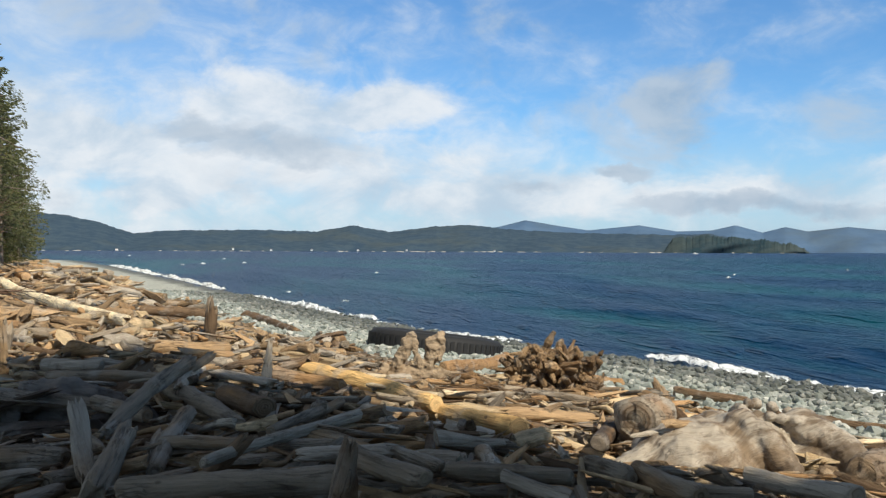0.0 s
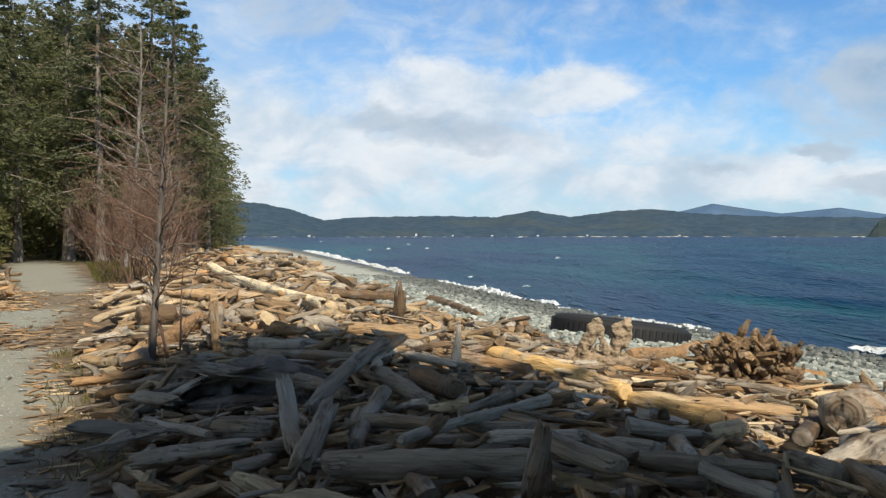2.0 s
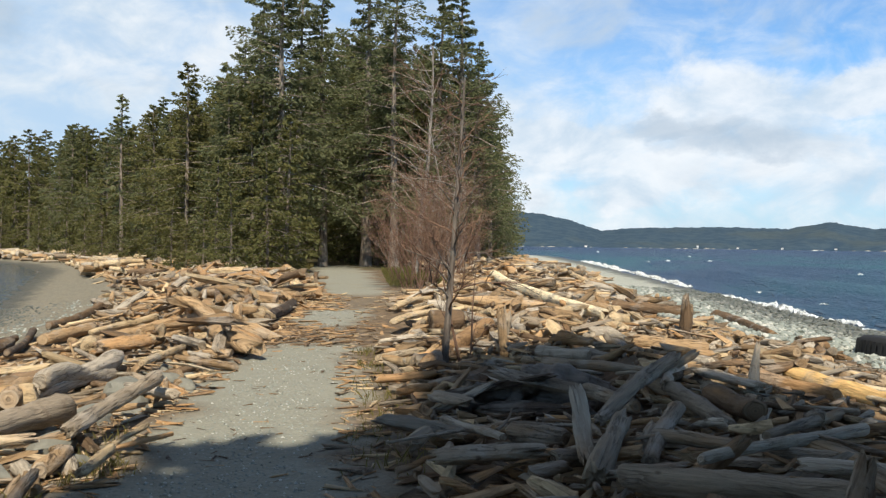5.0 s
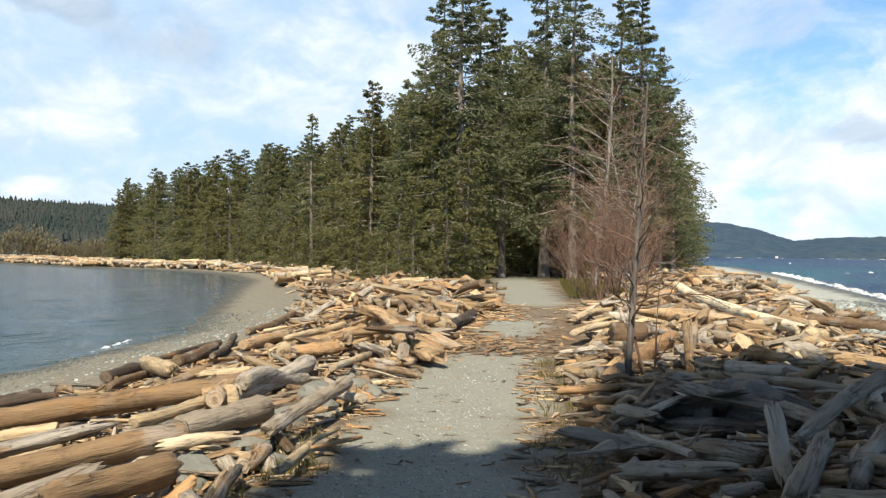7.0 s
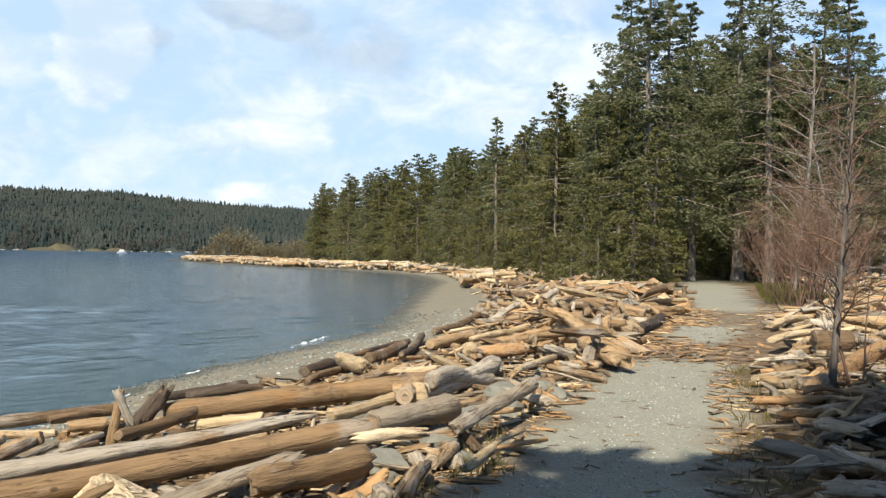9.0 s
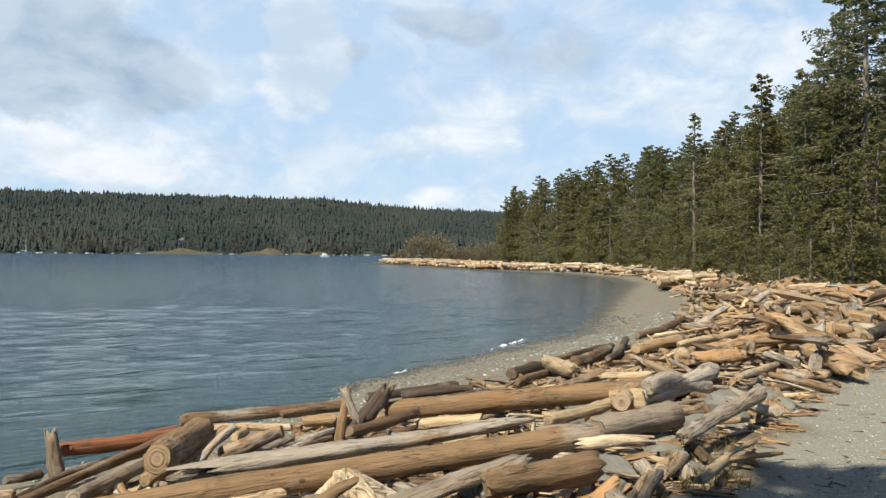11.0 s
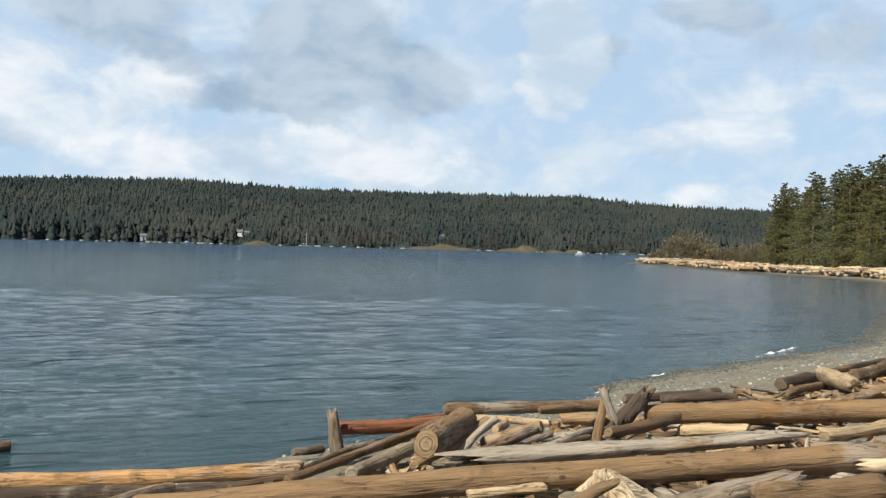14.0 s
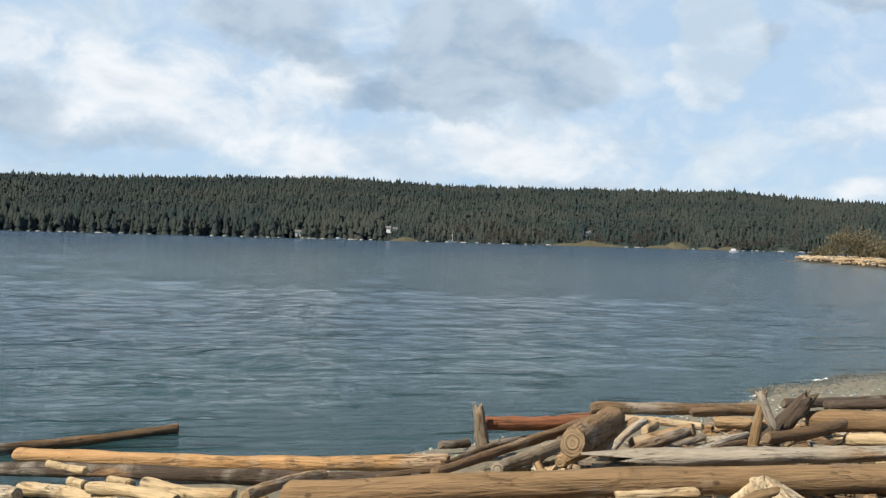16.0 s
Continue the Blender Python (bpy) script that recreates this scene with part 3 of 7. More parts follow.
def log_arrays(length, r0, r1, rng, sides=10, rings=7, bend=0.04, rough=0.10, flat=1.0, ragged=0.0, tint=(0.4, 0.3, 0.2), split=0, vary=(0.80, 1.16)):
    """A piece of driftwood along x: a tapered, bent and uneven stem with worn, cut or broken ends; split gives it the corners of cleft wood."""
    t = np.linspace(0, 1, rings)
    if rings >= 6:
        e0, e1 = min(0.08, 0.30 * r0 / length), min(0.08, 0.30 * r1 / length)
        t = np.concatenate([[0, e0], np.linspace(e0 * 2.5, 1 - e1 * 2.5, rings), [1 - e1, 1]])
        rings = len(t)
    ang = np.linspace(0, 2 * math.pi, sides, endpoint=False)
    r = (r0 + (r1 - r0) * t) * (1 + 0.07 * np.sin(t * 9 * min(length, 3) + rng.uniform(0, 6.28)) + 0.03 * np.sin(t * 23 * min(length, 3) + rng.uniform(0, 6.28)))
    ph = rng.uniform(0, 6.28, 9)
    cy = bend * length * (np.sin(t * math.pi + ph[0] * 0.2) + 0.35 * np.sin(t * 5.5 + ph[1]))
    cz = bend * length * 0.7 * (np.sin(t * math.pi * 1.2 + ph[2]) - math.sin(ph[2]))
    cy -= cy.mean()
    cz -= cz.mean()
    T, A = t[:, None], ang[None]
    R = r[:, None] * (1 + rough * np.sin(A * 2 + ph[3] + T * 1.5) + rough * 0.7 * np.sin(A * 3 + ph[4] - T * 4) + rough * 0.5 * rng.normal(0, 1, (rings, sides)))
    if sides >= 14:  # furrows along the stem, knots and old limb stubs
        R *= 1 + 0.022 * np.sin(A * 5 + ph[6] + T * 2.5) + 0.018 * np.sin(A * 8 + ph[7] - T * 3) + 0.012 * np.sin(A * 6 + ph[8] + T * 11 * min(length, 3))
        for n in range(int(2 + length * 1.6)):
            d = np.angle(np.exp(1j * (A - rng.uniform(0, 6.28))))
            w = rng.uniform(0.5, 1.1) * max(r0, r1) / length
            R *= 1 + rng.choice([-0.14, 0.10, 0.16, 0.26]) * np.exp(-(d / 0.35) ** 2 - ((T - rng.uniform(0.03, 0.97)) / w) ** 2)
    if split:
        f = 2 * math.pi / split
        q = np.mod(A + T * rng.uniform(-0.3, 0.3), f) - f / 2
        R *= np.clip(math.cos(f / 2) / np.cos(q), 0.45, 1) * 1.12
    if rough > 0.12:
        R *= 1 - rng.uniform(0, 0.5) * np.maximum(0, T * 2 - 1) ** 2
    if rings >= 6:  # worn ends
        worn = np.ones(rings)
        worn[0], worn[1], worn[-2], worn[-1] = rng.uniform(0.72, 0.9), 0.97, 0.97, rng.uniform(0.72, 0.9)
        R *= worn[:, None]
    twist = ph[5] + T * rng.uniform(-0.5, 0.5)
    y = cy[:, None] + R * np.cos(A + twist)
    z = cz[:, None] + R * np.sin(A + twist) * flat
    x = np.repeat(((t - 0.5) * length)[:, None], sides, 1)
    if ragged:
        j0, j1 = ragged * rng.uniform(-0.3, 1.0, sides) * r0 * 3, ragged * rng.uniform(-0.3, 1.0, sides) * max(r1, r0 * 0.4) * 3
        x[0] -= j0
        x[-1] += j1
        if rings >= 10:
            x[1] -= j0 * 0.6
            x[-2] += j1 * 0.6
    else:
        tip0, tip1 = 0.25 * r0 * np.sin(ang + ph[1]), 0.25 * r1 * np.sin(ang + ph[2])
        x[0] += tip0
        x[-1] += tip1
        if rings >= 10:
            x[1] += tip0
            x[-2] += tip1
    side = np.stack([x, y, z], -1).reshape(-1, 3)
    faces4 = grid_faces(rings, sides, True)[:, ::-1]
    caps, tris, base = [], [], rings * sides
    for e, row in ((0, 0), (1, rings - 1)):
        ring = np.stack([x[row], y[row], z[row]], -1)
        mid = ring.mean(0, keepdims=True)
        inner = mid + (ring - mid) * 0.86 + np.stack([(-0.05 if e == 0 else 0.05) * r[row] + 0.07 * r[row] * rng.normal(0, 1, sides), np.zeros(sides), np.zeros(sides)], -1)
        start = base + sum(len(c) for c in caps)
        caps += [ring, inner, mid]
        k = np.arange(sides)
        q = np.stack([start + k, start + (k + 1) % sides, start + sides + (k + 1) % sides, start + sides + k], 1)
        f = np.stack([start + sides + k, start + sides + (k + 1) % sides, np.full(sides, start + 2 * sides)], 1)
        if e == 1:
            q, f = q[:, ::-1], f[:, ::-1]
        faces4 = np.concatenate([faces4, q])
        tris.append(f)
    verts = np.concatenate([side] + caps)
    grain = verts.copy()
    for e, row in ((0, 0), (1, rings - 1)):  # growth rings on the ends
        lo = base + e * (2 * sides + 1)
        c = verts[lo + 2 * sides]
        grain[lo:lo + 2 * sides + 1, 1] = 2.4 * np.hypot(verts[lo:lo + 2 * sides + 1, 1] - c[1], verts[lo:lo + 2 * sides + 1, 2] - c[2])
        grain[lo:lo + 2 * sides + 1, 2] = 0.0
    grain += rng.uniform(-40, 40, 3)
    col = np.ones((len(verts), 4))
    col[:, :3] = np.array(tint) * rng.uniform(*vary)
    col[base:, :3] = col[base:, :3] * 0.75 + 0.25 * np.array([0.50, 0.40, 0.27])
    return verts, faces4, np.concatenate(tris), grain, col, not split


def wood_mesh(name, pieces):
    """One mesh of one or many pieces: (arrays, matrix)."""
    V, Q, T, G, C, n = [], [], [], [], [], 0
    soft = [np.full(len(p[0][1]), p[0][5]) for p in pieces] + [np.full(len(p[0][2]), p[0][5]) for p in pieces]
    for (v, q, t, g, c, _), m in pieces:
        if m is not None:
            m = np.array(m)
            v = v @ m[:3, :3].T + m[:3, 3]
        V.append(v), Q.append(q + n), T.append(t + n), G.append(g), C.append(c)
        n += len(v)
    return mesh_of(name, np.concatenate(V), [np.concatenate(Q), np.concatenate(T)], WOOD, np.concatenate(soft),
                   {"grain": ("FLOAT_VECTOR", np.concatenate(G)), "tint": ("FLOAT_COLOR", np.concatenate(C))})


def between(a, b, roll=0.0):
    """The pose that lays the x axis from a to b."""
    a, b = Vector(a), Vector(b)
    q = (b - a).to_track_quat("X", "Z")
    return Matrix.Translation((a + b) / 2) @ q.to_matrix().to_4x4() @ Matrix.Rotation(roll, 4, "X")


# a height field of the growing pile, in u and v
PILE_U, PILE_V, CELL = (-4.0, 62.0), (-26.0, 16.0), 0.1
gu, gv = np.arange(PILE_U[0], PILE_U[1], CELL), np.arange(PILE_V[0], PILE_V[1], CELL)
HEIGHT = ground_z(*np.meshgrid(gu, gv, indexing="ij"))


def height_at(u, v):
    i = np.clip(((np.asarray(u) - PILE_U[0]) / CELL).astype(int), 0, len(gu) - 1)
    j = np.clip(((np.asarray(v) - PILE_V[0]) / CELL).astype(int), 0, len(gv) - 1)
    return i, j, HEIGHT[i, j]


def settle(u, v, heading, length, r0, r1, sink=0.25, record=True):
    """Lays a piece on the pile: where its two ends come to rest."""
    t = np.linspace(0.06, 0.94, 9)
    du, dv = math.cos(heading) * length, math.sin(heading) * length
    i, j, h = height_at(u + (t - 0.5) * du, v + (t - 0.5) * dv)
    r = r0 + (r1 - r0) * t
    need = h + r * (1 - sink)
    a, b = int(np.argmax(need[:4])), 5 + int(np.argmax(need[5:]))
    slope = (need[b] - need[a]) / (t[b] - t[a])
    lim = 0.16 * length
    slope = max(-lim, min(lim, slope))
    line = need[a] + slope * (t - t[a])
    line += 0.45 * max(0, float((need - line).max()))
    if record:
        w = max(1, int(round(0.8 * max(r0, r1) / CELL)))
        top = line + r * 0.75
        for s in range(-w, w + 1):
            ii, jj, hh = height_at(u + (t - 0.5) * du - math.sin(heading) * s * CELL, v + (t - 0.5) * dv + math.cos(heading) * s * CELL)
            HEIGHT[ii, jj] = np.maximum(hh, top - 0.03 * abs(s))
    z0, z1 = line[0] - slope * 0.06, line[-1] + slope * 0.06
    p0, p1 = xy(u - du / 2, v - dv / 2), xy(u + du / 2, v + dv / 2)
    return (p0[0], p0[1], z0), (p1[0], p1[1], z1)


SIGHT = []  # directions and reach of the single pieces, kept in view of the camera


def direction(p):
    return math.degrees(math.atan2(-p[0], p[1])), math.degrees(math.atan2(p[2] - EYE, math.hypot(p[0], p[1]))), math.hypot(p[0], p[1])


def keep_in_view(a, b, r):
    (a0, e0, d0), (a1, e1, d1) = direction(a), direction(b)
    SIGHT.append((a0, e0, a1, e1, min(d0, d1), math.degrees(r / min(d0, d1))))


def add_log(name, a, b, r0, r1, tint="tan", label="", seed=1, sides=18, rings=18, bend=0.015, rough=0.06, flat=1.0, ragged=0.0, group="driftwood logs", category="driftwood log", split=0):
    """A single driftwood log from a to b."""
    rng = np.random.RandomState(seed)
    length = (Vector(b) - Vector(a)).length
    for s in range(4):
        keep_in_view(Vector(a).lerp(Vector(b), s / 4), Vector(a).lerp(Vector(b), s / 4 + 0.25), max(r0, r1))
    arrays = log_arrays(length, r0, r1, rng, sides, rings, bend, rough, flat, ragged, TINTS[tint], split)
    ob = new(name, wood_mesh(name, [(arrays, None)]))
    ob.matrix_world = between(a, b, rng.uniform(-0.3, 0.3) if flat < 1 else rng.uniform(0, 6.28))
    return tagged(ob, label or "weathered %s driftwood log on the beach" % tint, category, group)


# ---- single logs that stand out ----
add_log("driftwood_log", (-13.92, 27.49, 0.46), (-5.50, 14.58, 0.46), 0.135, 0.105, "bone", "long cream-white peeled driftwood log in the sunlit pile", 101, bend=0.015, flat=1.0, ragged=0.0, category="driftwood log")
add_log("driftwood_log", (-2.27, 5.87, 0.38), (-2.25, 7.58, 0.62), 0.051, 0.064, "grey", "slim weathered grey driftwood log in the shaded pile", 102, bend=0.015, flat=1.0, ragged=0.6, category="driftwood log")
add_log("driftwood_log", (-2.36, 7.50, 0.41), (-2.15, 8.02, 0.63), 0.039, 0.041, "grey", "short weathered grey driftwood log in the shaded pile", 103, bend=0.015, flat=1.0, ragged=0.8, category="driftwood log")
add_log("driftwood_stub", (-1.52, 7.44, 0.43), (-1.48, 7.45, 0.78), 0.051, 0.024, "silver", "short bleached silver-grey driftwood stub in the shaded pile", 104, bend=0.015, flat=1.0, ragged=1.0, category="driftwood stub")
add_log("driftwood_plank", (-2.04, 5.00, 0.32), (-2.27, 5.37, 0.60), 0.054, 0.058, "silver", "short bleached silver-grey driftwood plank in the shaded pile", 105, bend=0.015, flat=0.3, ragged=0.8, category="driftwood plank")
add_log("driftwood_log", (-1.86, 4.68, 0.31), (-1.97, 5.40, 0.47), 0.076, 0.068, "grey", "short weathered grey driftwood log in the shaded pile", 106, bend=0.015, flat=1.0, ragged=0.5, category="driftwood log")
add_log("driftwood_pole", (-1.25, 4.49, 0.49), (-0.55, 5.76, 0.53), 0.030, 0.037, "silver", "slim bleached silver-grey driftwood pole in the shaded pile", 107, bend=0.015, flat=1.0, ragged=0.0, category="driftwood pole")
add_log("driftwood_pole", (-1.04, 5.24, 0.49), (-0.77, 6.72, 0.45), 0.031, 0.040, "grey", "slim weathered grey driftwood pole in the shaded pile", 108, bend=0.015, flat=1.0, ragged=0.0, category="driftwood pole")
add_log("driftwood_log", (-1.61, 4.38, 0.39), (-0.50, 4.25, 0.46), 0.079, 0.073, "grey", "short weathered grey driftwood log in the shaded pile", 109, bend=0.01, flat=1.0, ragged=0.0, category="driftwood log")
add_log("driftwood_stub", (-0.48, 4.02, 0.40), (-0.43, 4.02, 0.66), 0.062, 0.042, "brown", "short brown driftwood stub in the shaded pile", 110, bend=0.015, flat=1.0, ragged=0.7, category="driftwood stub")
add_log("driftwood_log", (-0.49, 4.44, 0.57), (-0.07, 3.88, 0.57), 0.053, 0.046, "grey", "short weathered grey driftwood log in the shaded pile", 111, bend=0.015, flat=1.0, ragged=0.0, category="driftwood log")
add_log("driftwood_log", (-0.76, 4.73, 0.49), (-0.29, 4.74, 0.51), 0.052, 0.052, "silver", "short bleached silver-grey driftwood log in the shaded pile", 112, bend=0.015, flat=0.7, ragged=0.4, category="driftwood log")
add_log("driftwood_log", (-0.32, 4.80, 0.51), (0.00, 4.48, 0.48), 0.039, 0.037, "grey", "short weathered grey driftwood log in the shaded pile", 113, bend=0.015, flat=1.0, ragged=0.0, category="driftwood log")
add_log("driftwood_log", (-4.16, 9.04, 0.38), (-3.43, 8.74, 0.44), 0.067, 0.063, "silver", "short bleached silver-grey driftwood log in the sunlit pile", 114, bend=0.015, flat=1.0, ragged=0.0, category="driftwood log")
add_log("driftwood_log", (-3.69, 8.08, 0.41), (-2.58, 7.92, 0.46), 0.052, 0.048, "grey", "short weathered grey driftwood log in the shaded pile", 115, bend=0.015, flat=1.0, ragged=0.0, category="driftwood log")
add_log("driftwood_log", (-2.83, 7.07, 0.35), (-2.26, 6.68, 0.34), 0.062, 0.057, "grey", "short weathered grey driftwood log in the shaded pile", 116, bend=0.015, flat=1.0, ragged=0.0, category="driftwood log")
add_log("driftwood_log", (-2.36, 7.41, 0.41), (-1.40, 6.05, 0.41), 0.077, 0.062, "grey", "slim weathered grey driftwood log in the shaded pile", 117, bend=0.015, flat=1.0, ragged=0.0, category="driftwood log")
add_log("driftwood_stub", (-1.73, 6.97, 0.44), (-1.29, 6.32, 0.44), 0.094, 0.084, "brown", "short brown driftwood stub in the shaded pile", 118, bend=0.015, flat=1.0, ragged=0.0, category="driftwood stub")
add_log("driftwood_plank", (-2.07, 7.99, 0.48), (-1.42, 7.21, 0.49), 0.092, 0.082, "silver", "short bleached silver-grey driftwood plank in the shaded pile", 119, bend=0.015, flat=0.4, ragged=0.5, category="driftwood plank")
add_log("driftwood_log", (-1.50, 9.40, 0.30), (-0.03, 7.35, 0.33), 0.088, 0.075, "gold", "long golden peeled driftwood log at the shade's edge", 120, bend=0.015, flat=1.0, ragged=0.0, category="driftwood log")
add_log("driftwood_log", (-1.67, 8.68, 0.35), (-0.92, 7.91, 0.36), 0.075, 0.068, "orange", "short orange-brown driftwood log in the shaded pile", 121, bend=0.015, flat=1.0, ragged=0.0, category="driftwood log")
add_log("driftwood_plank", (-0.68, 8.06, 0.35), (-0.01, 7.69, 0.32), 0.047, 0.045, "cream", "short cream-white peeled driftwood plank in the shaded pile", 122, bend=0.015, flat=0.5, ragged=0.0, category="driftwood plank")
add_log("driftwood_plank", (-1.05, 9.15, 0.30), (-0.59, 8.96, 0.29), 0.049, 0.048, "cream", "short cream-white peeled driftwood plank in the shaded pile", 123, bend=0.015, flat=0.6, ragged=0.0, category="driftwood plank")
add_log("driftwood_log", (-3.79, 11.40, 0.32), (-2.85, 11.61, 0.27), 0.096, 0.096, "tan", "short tan driftwood log in the sunlit pile", 124, bend=0.015, flat=1.0, ragged=0.0, category="driftwood log")
add_log("driftwood_log", (-6.89, 29.91, -0.67), (-3.50, 21.99, -0.50), 0.205, 0.149, "brown", "long brown driftwood log in the sunlit pile", 125, bend=0.015, flat=1.0, ragged=0.0, category="driftwood log")
add_log("driftwood_log", (-9.00, 26.02, -0.18), (-6.74, 25.79, -0.36), 0.159, 0.154, "brown", "slim brown driftwood log in the sunlit pile", 126, bend=0.015, flat=1.0, ragged=0.0, category="driftwood log")
add_log("driftwood_stub", (-3.67, 13.69, 0.05), (-3.65, 13.69, 0.62), 0.095, 0.094, "brown", "short brown driftwood stub in the sunlit pile", 127, bend=0.015, flat=1.0, ragged=1.0, category="driftwood stub")
add_log("driftwood_log", (-1.74, 5.40, 0.40), (-1.23, 5.28, 0.43), 0.044, 0.042, "grey", "short weathered grey driftwood log in the shaded pile", 128, bend=0.015, flat=1.0, ragged=0.0, category="driftwood log")
add_log("driftwood_log", (-1.66, 5.04, 0.32), (-1.80, 6.06, 0.47), 0.053, 0.063, "grey", "short weathered grey driftwood log in the shaded pile", 129, bend=0.015, flat=1.0, ragged=0.0, category="driftwood log")
add_log("driftwood_stub", (-1.30, 4.67, 0.34), (-1.09, 4.72, 0.56), 0.044, 0.044, "brown", "short brown driftwood stub in the shaded pile", 130, bend=0.015, flat=1.0, ragged=0.6, category="driftwood stub")
add_log("driftwood_log", (-1.00, 5.17, 0.44), (-0.64, 5.02, 0.48), 0.036, 0.034, "grey", "short weathered grey driftwood log in the shaded pile", 131, bend=0.015, flat=1.0, ragged=0.0, category="driftwood log")
add_log("driftwood_branch", (-5.27, 10.91, 0.34), (-4.62, 10.43, 0.36), 0.043, 0.041, "brown", "short brown driftwood branch in the sunlit pile", 132, bend=0.015, flat=1.0, ragged=0.0, category="driftwood branch")
add_log("driftwood_stub", (-5.24, 10.35, 0.21), (-5.20, 10.37, 0.64), 0.067, 0.067, "grey", "short weathered grey driftwood stub in the sunlit pile", 133, bend=0.015, flat=1.0, ragged=0.8, category="driftwood stub")
add_log("driftwood_stub", (-2.11, 7.00, 0.48), (-2.43, 8.73, 0.43), 0.043, 0.053, "silver", "slim bleached silver-grey driftwood stub in the shaded pile", 134, bend=0.015, flat=1.0, ragged=1, category="driftwood stub")
add_log("driftwood_log", (-1.76, 4.69, 0.31), (-1.48, 4.99, 0.32), 0.046, 0.048, "silver", "short bleached silver-grey driftwood log in the shaded pile", 135, bend=0.015, flat=0.6, ragged=0.6, category="driftwood log")
add_log("driftwood_log", (-2.25, 4.94, 0.27), (-2.09, 5.17, 0.26), 0.055, 0.056, "grey", "short weathered grey driftwood log in the shaded pile", 136, bend=0.015, flat=1.0, ragged=0.0, category="driftwood log")
add_log("driftwood_log", (-2.84, 5.58, 0.25), (-2.44, 5.62, 0.25), 0.078, 0.077, "grey", "short weathered grey driftwood log in the shaded pile", 137, bend=0.015, flat=1.0, ragged=0.0, category="driftwood log")
add_log("driftwood_log", (0.01, 12.92, -0.20), (1.41, 17.57, -0.57), 0.104, 0.142, "orange", "long orange-brown driftwood log in the sunlit pile", 138, bend=0.015, flat=1.0, ragged=0.0, category="driftwood log")
add_log("driftwood_log", (-0.13, 7.58, 0.24), (0.59, 6.56, 0.23), 0.095, 0.085, "gold", "slim orange-brown driftwood log in the shaded pile", 139, bend=0.015, flat=1.0, ragged=0.0, category="driftwood log")
add_log("driftwood_log", (0.45, 8.30, 0.06), (1.40, 8.37, -0.01), 0.094, 0.096, "tan", "short tan driftwood log in the shaded pile", 140, bend=0.015, flat=0.7, ragged=0.5, category="driftwood log")
add_log("driftwood_stub", (0.50, 6.25, 0.21), (0.78, 6.63, 0.20), 0.066, 0.070, "straw", "short pale straw-coloured driftwood stub in the shaded pile", 141, bend=0.015, flat=1.0, ragged=0.0, category="driftwood stub")
add_log("driftwood_log", (0.01, 8.25, 0.14), (0.54, 8.11, 0.11), 0.067, 0.066, "straw", "short pale straw-coloured driftwood log in the shaded pile", 142, bend=0.015, flat=0.6, ragged=0.6, category="driftwood log")
add_log("driftwood_plank", (0.01, 8.86, 0.15), (0.32, 8.99, 0.11), 0.072, 0.073, "cream", "short cream-white peeled driftwood plank in the shaded pile", 143, bend=0.015, flat=0.6, ragged=0.0, category="driftwood plank")
add_log("driftwood_pole", (3.56, 13.35, -0.54), (4.43, 12.63, -0.57), 0.068, 0.066, "brown", "short brown driftwood pole in the sunlit pile", 144, bend=0.015, flat=1.0, ragged=0.0, category="driftwood pole")
add_log("driftwood_log", (4.18, 10.95, -0.44), (4.19, 9.34, -0.37), 0.074, 0.065, "brown", "slim brown driftwood log in the sunlit pile", 145, bend=0.015, flat=1.0, ragged=0.0, category="driftwood log")
add_log("driftwood_log", (4.53, 11.59, -0.58), (5.50, 10.68, -0.60), 0.084, 0.081, "brown", "slim brown driftwood log in the sunlit pile", 146, bend=0.015, flat=1.0, ragged=0.0, category="driftwood log")
add_log("driftwood_plank", (3.44, 7.98, -0.20), (4.33, 8.63, -0.27), 0.047, 0.052, "cream", "short cream-white peeled driftwood plank in the shaded pile", 147, bend=0.015, flat=0.6, ragged=0.0, category="driftwood plank")
add_log("driftwood_log", (3.19, 7.28, -0.12), (3.84, 7.46, -0.22), 0.047, 0.049, "straw", "short pale straw-coloured driftwood log in the shaded pile", 148, bend=0.015, flat=1.0, ragged=0.0, category="driftwood log")
add_log("driftwood_stub", (2.92, 6.06, 0.06), (3.22, 6.24, 0.04), 0.132, 0.137, "brown", "short brown driftwood stub in the shaded pile", 149, bend=0.015, flat=1.0, ragged=0.0, category="driftwood stub")
add_log("driftwood_log", (0.79, 4.73, 0.44), (0.99, 4.52, 0.43), 0.055, 0.053, "grey", "short weathered grey driftwood log in the shaded pile", 150, bend=0.015, flat=1.0, ragged=0.0, category="driftwood log")
add_log("driftwood_log", (1.05, 4.68, 0.42), (1.21, 4.09, 0.44), 0.057, 0.051, "grey", "short weathered grey driftwood log in the shaded pile", 151, bend=0.015, flat=1.0, ragged=0.0, category="driftwood log")
add_log("driftwood_log", (0.03, 4.45, 0.48), (0.65, 4.34, 0.47), 0.046, 0.045, "grey", "short weathered grey driftwood log in the shaded pile", 152, bend=0.015, flat=1.0, ragged=0.0, category="driftwood log")
add_log("driftwood_log", (1.84, 5.25, 0.25), (2.21, 4.62, 0.29), 0.063, 0.059, "silver", "short bleached silver-grey driftwood log in the shaded pile", 153, bend=0.015, flat=1.0, ragged=0.0, category="driftwood log")
add_log("driftwood_log", (0.31, 4.33, 0.48), (0.59, 3.99, 0.45), 0.040, 0.037, "silver", "short bleached silver-grey driftwood log in the shaded pile", 154, bend=0.015, flat=1.0, ragged=0.0, category="driftwood log")
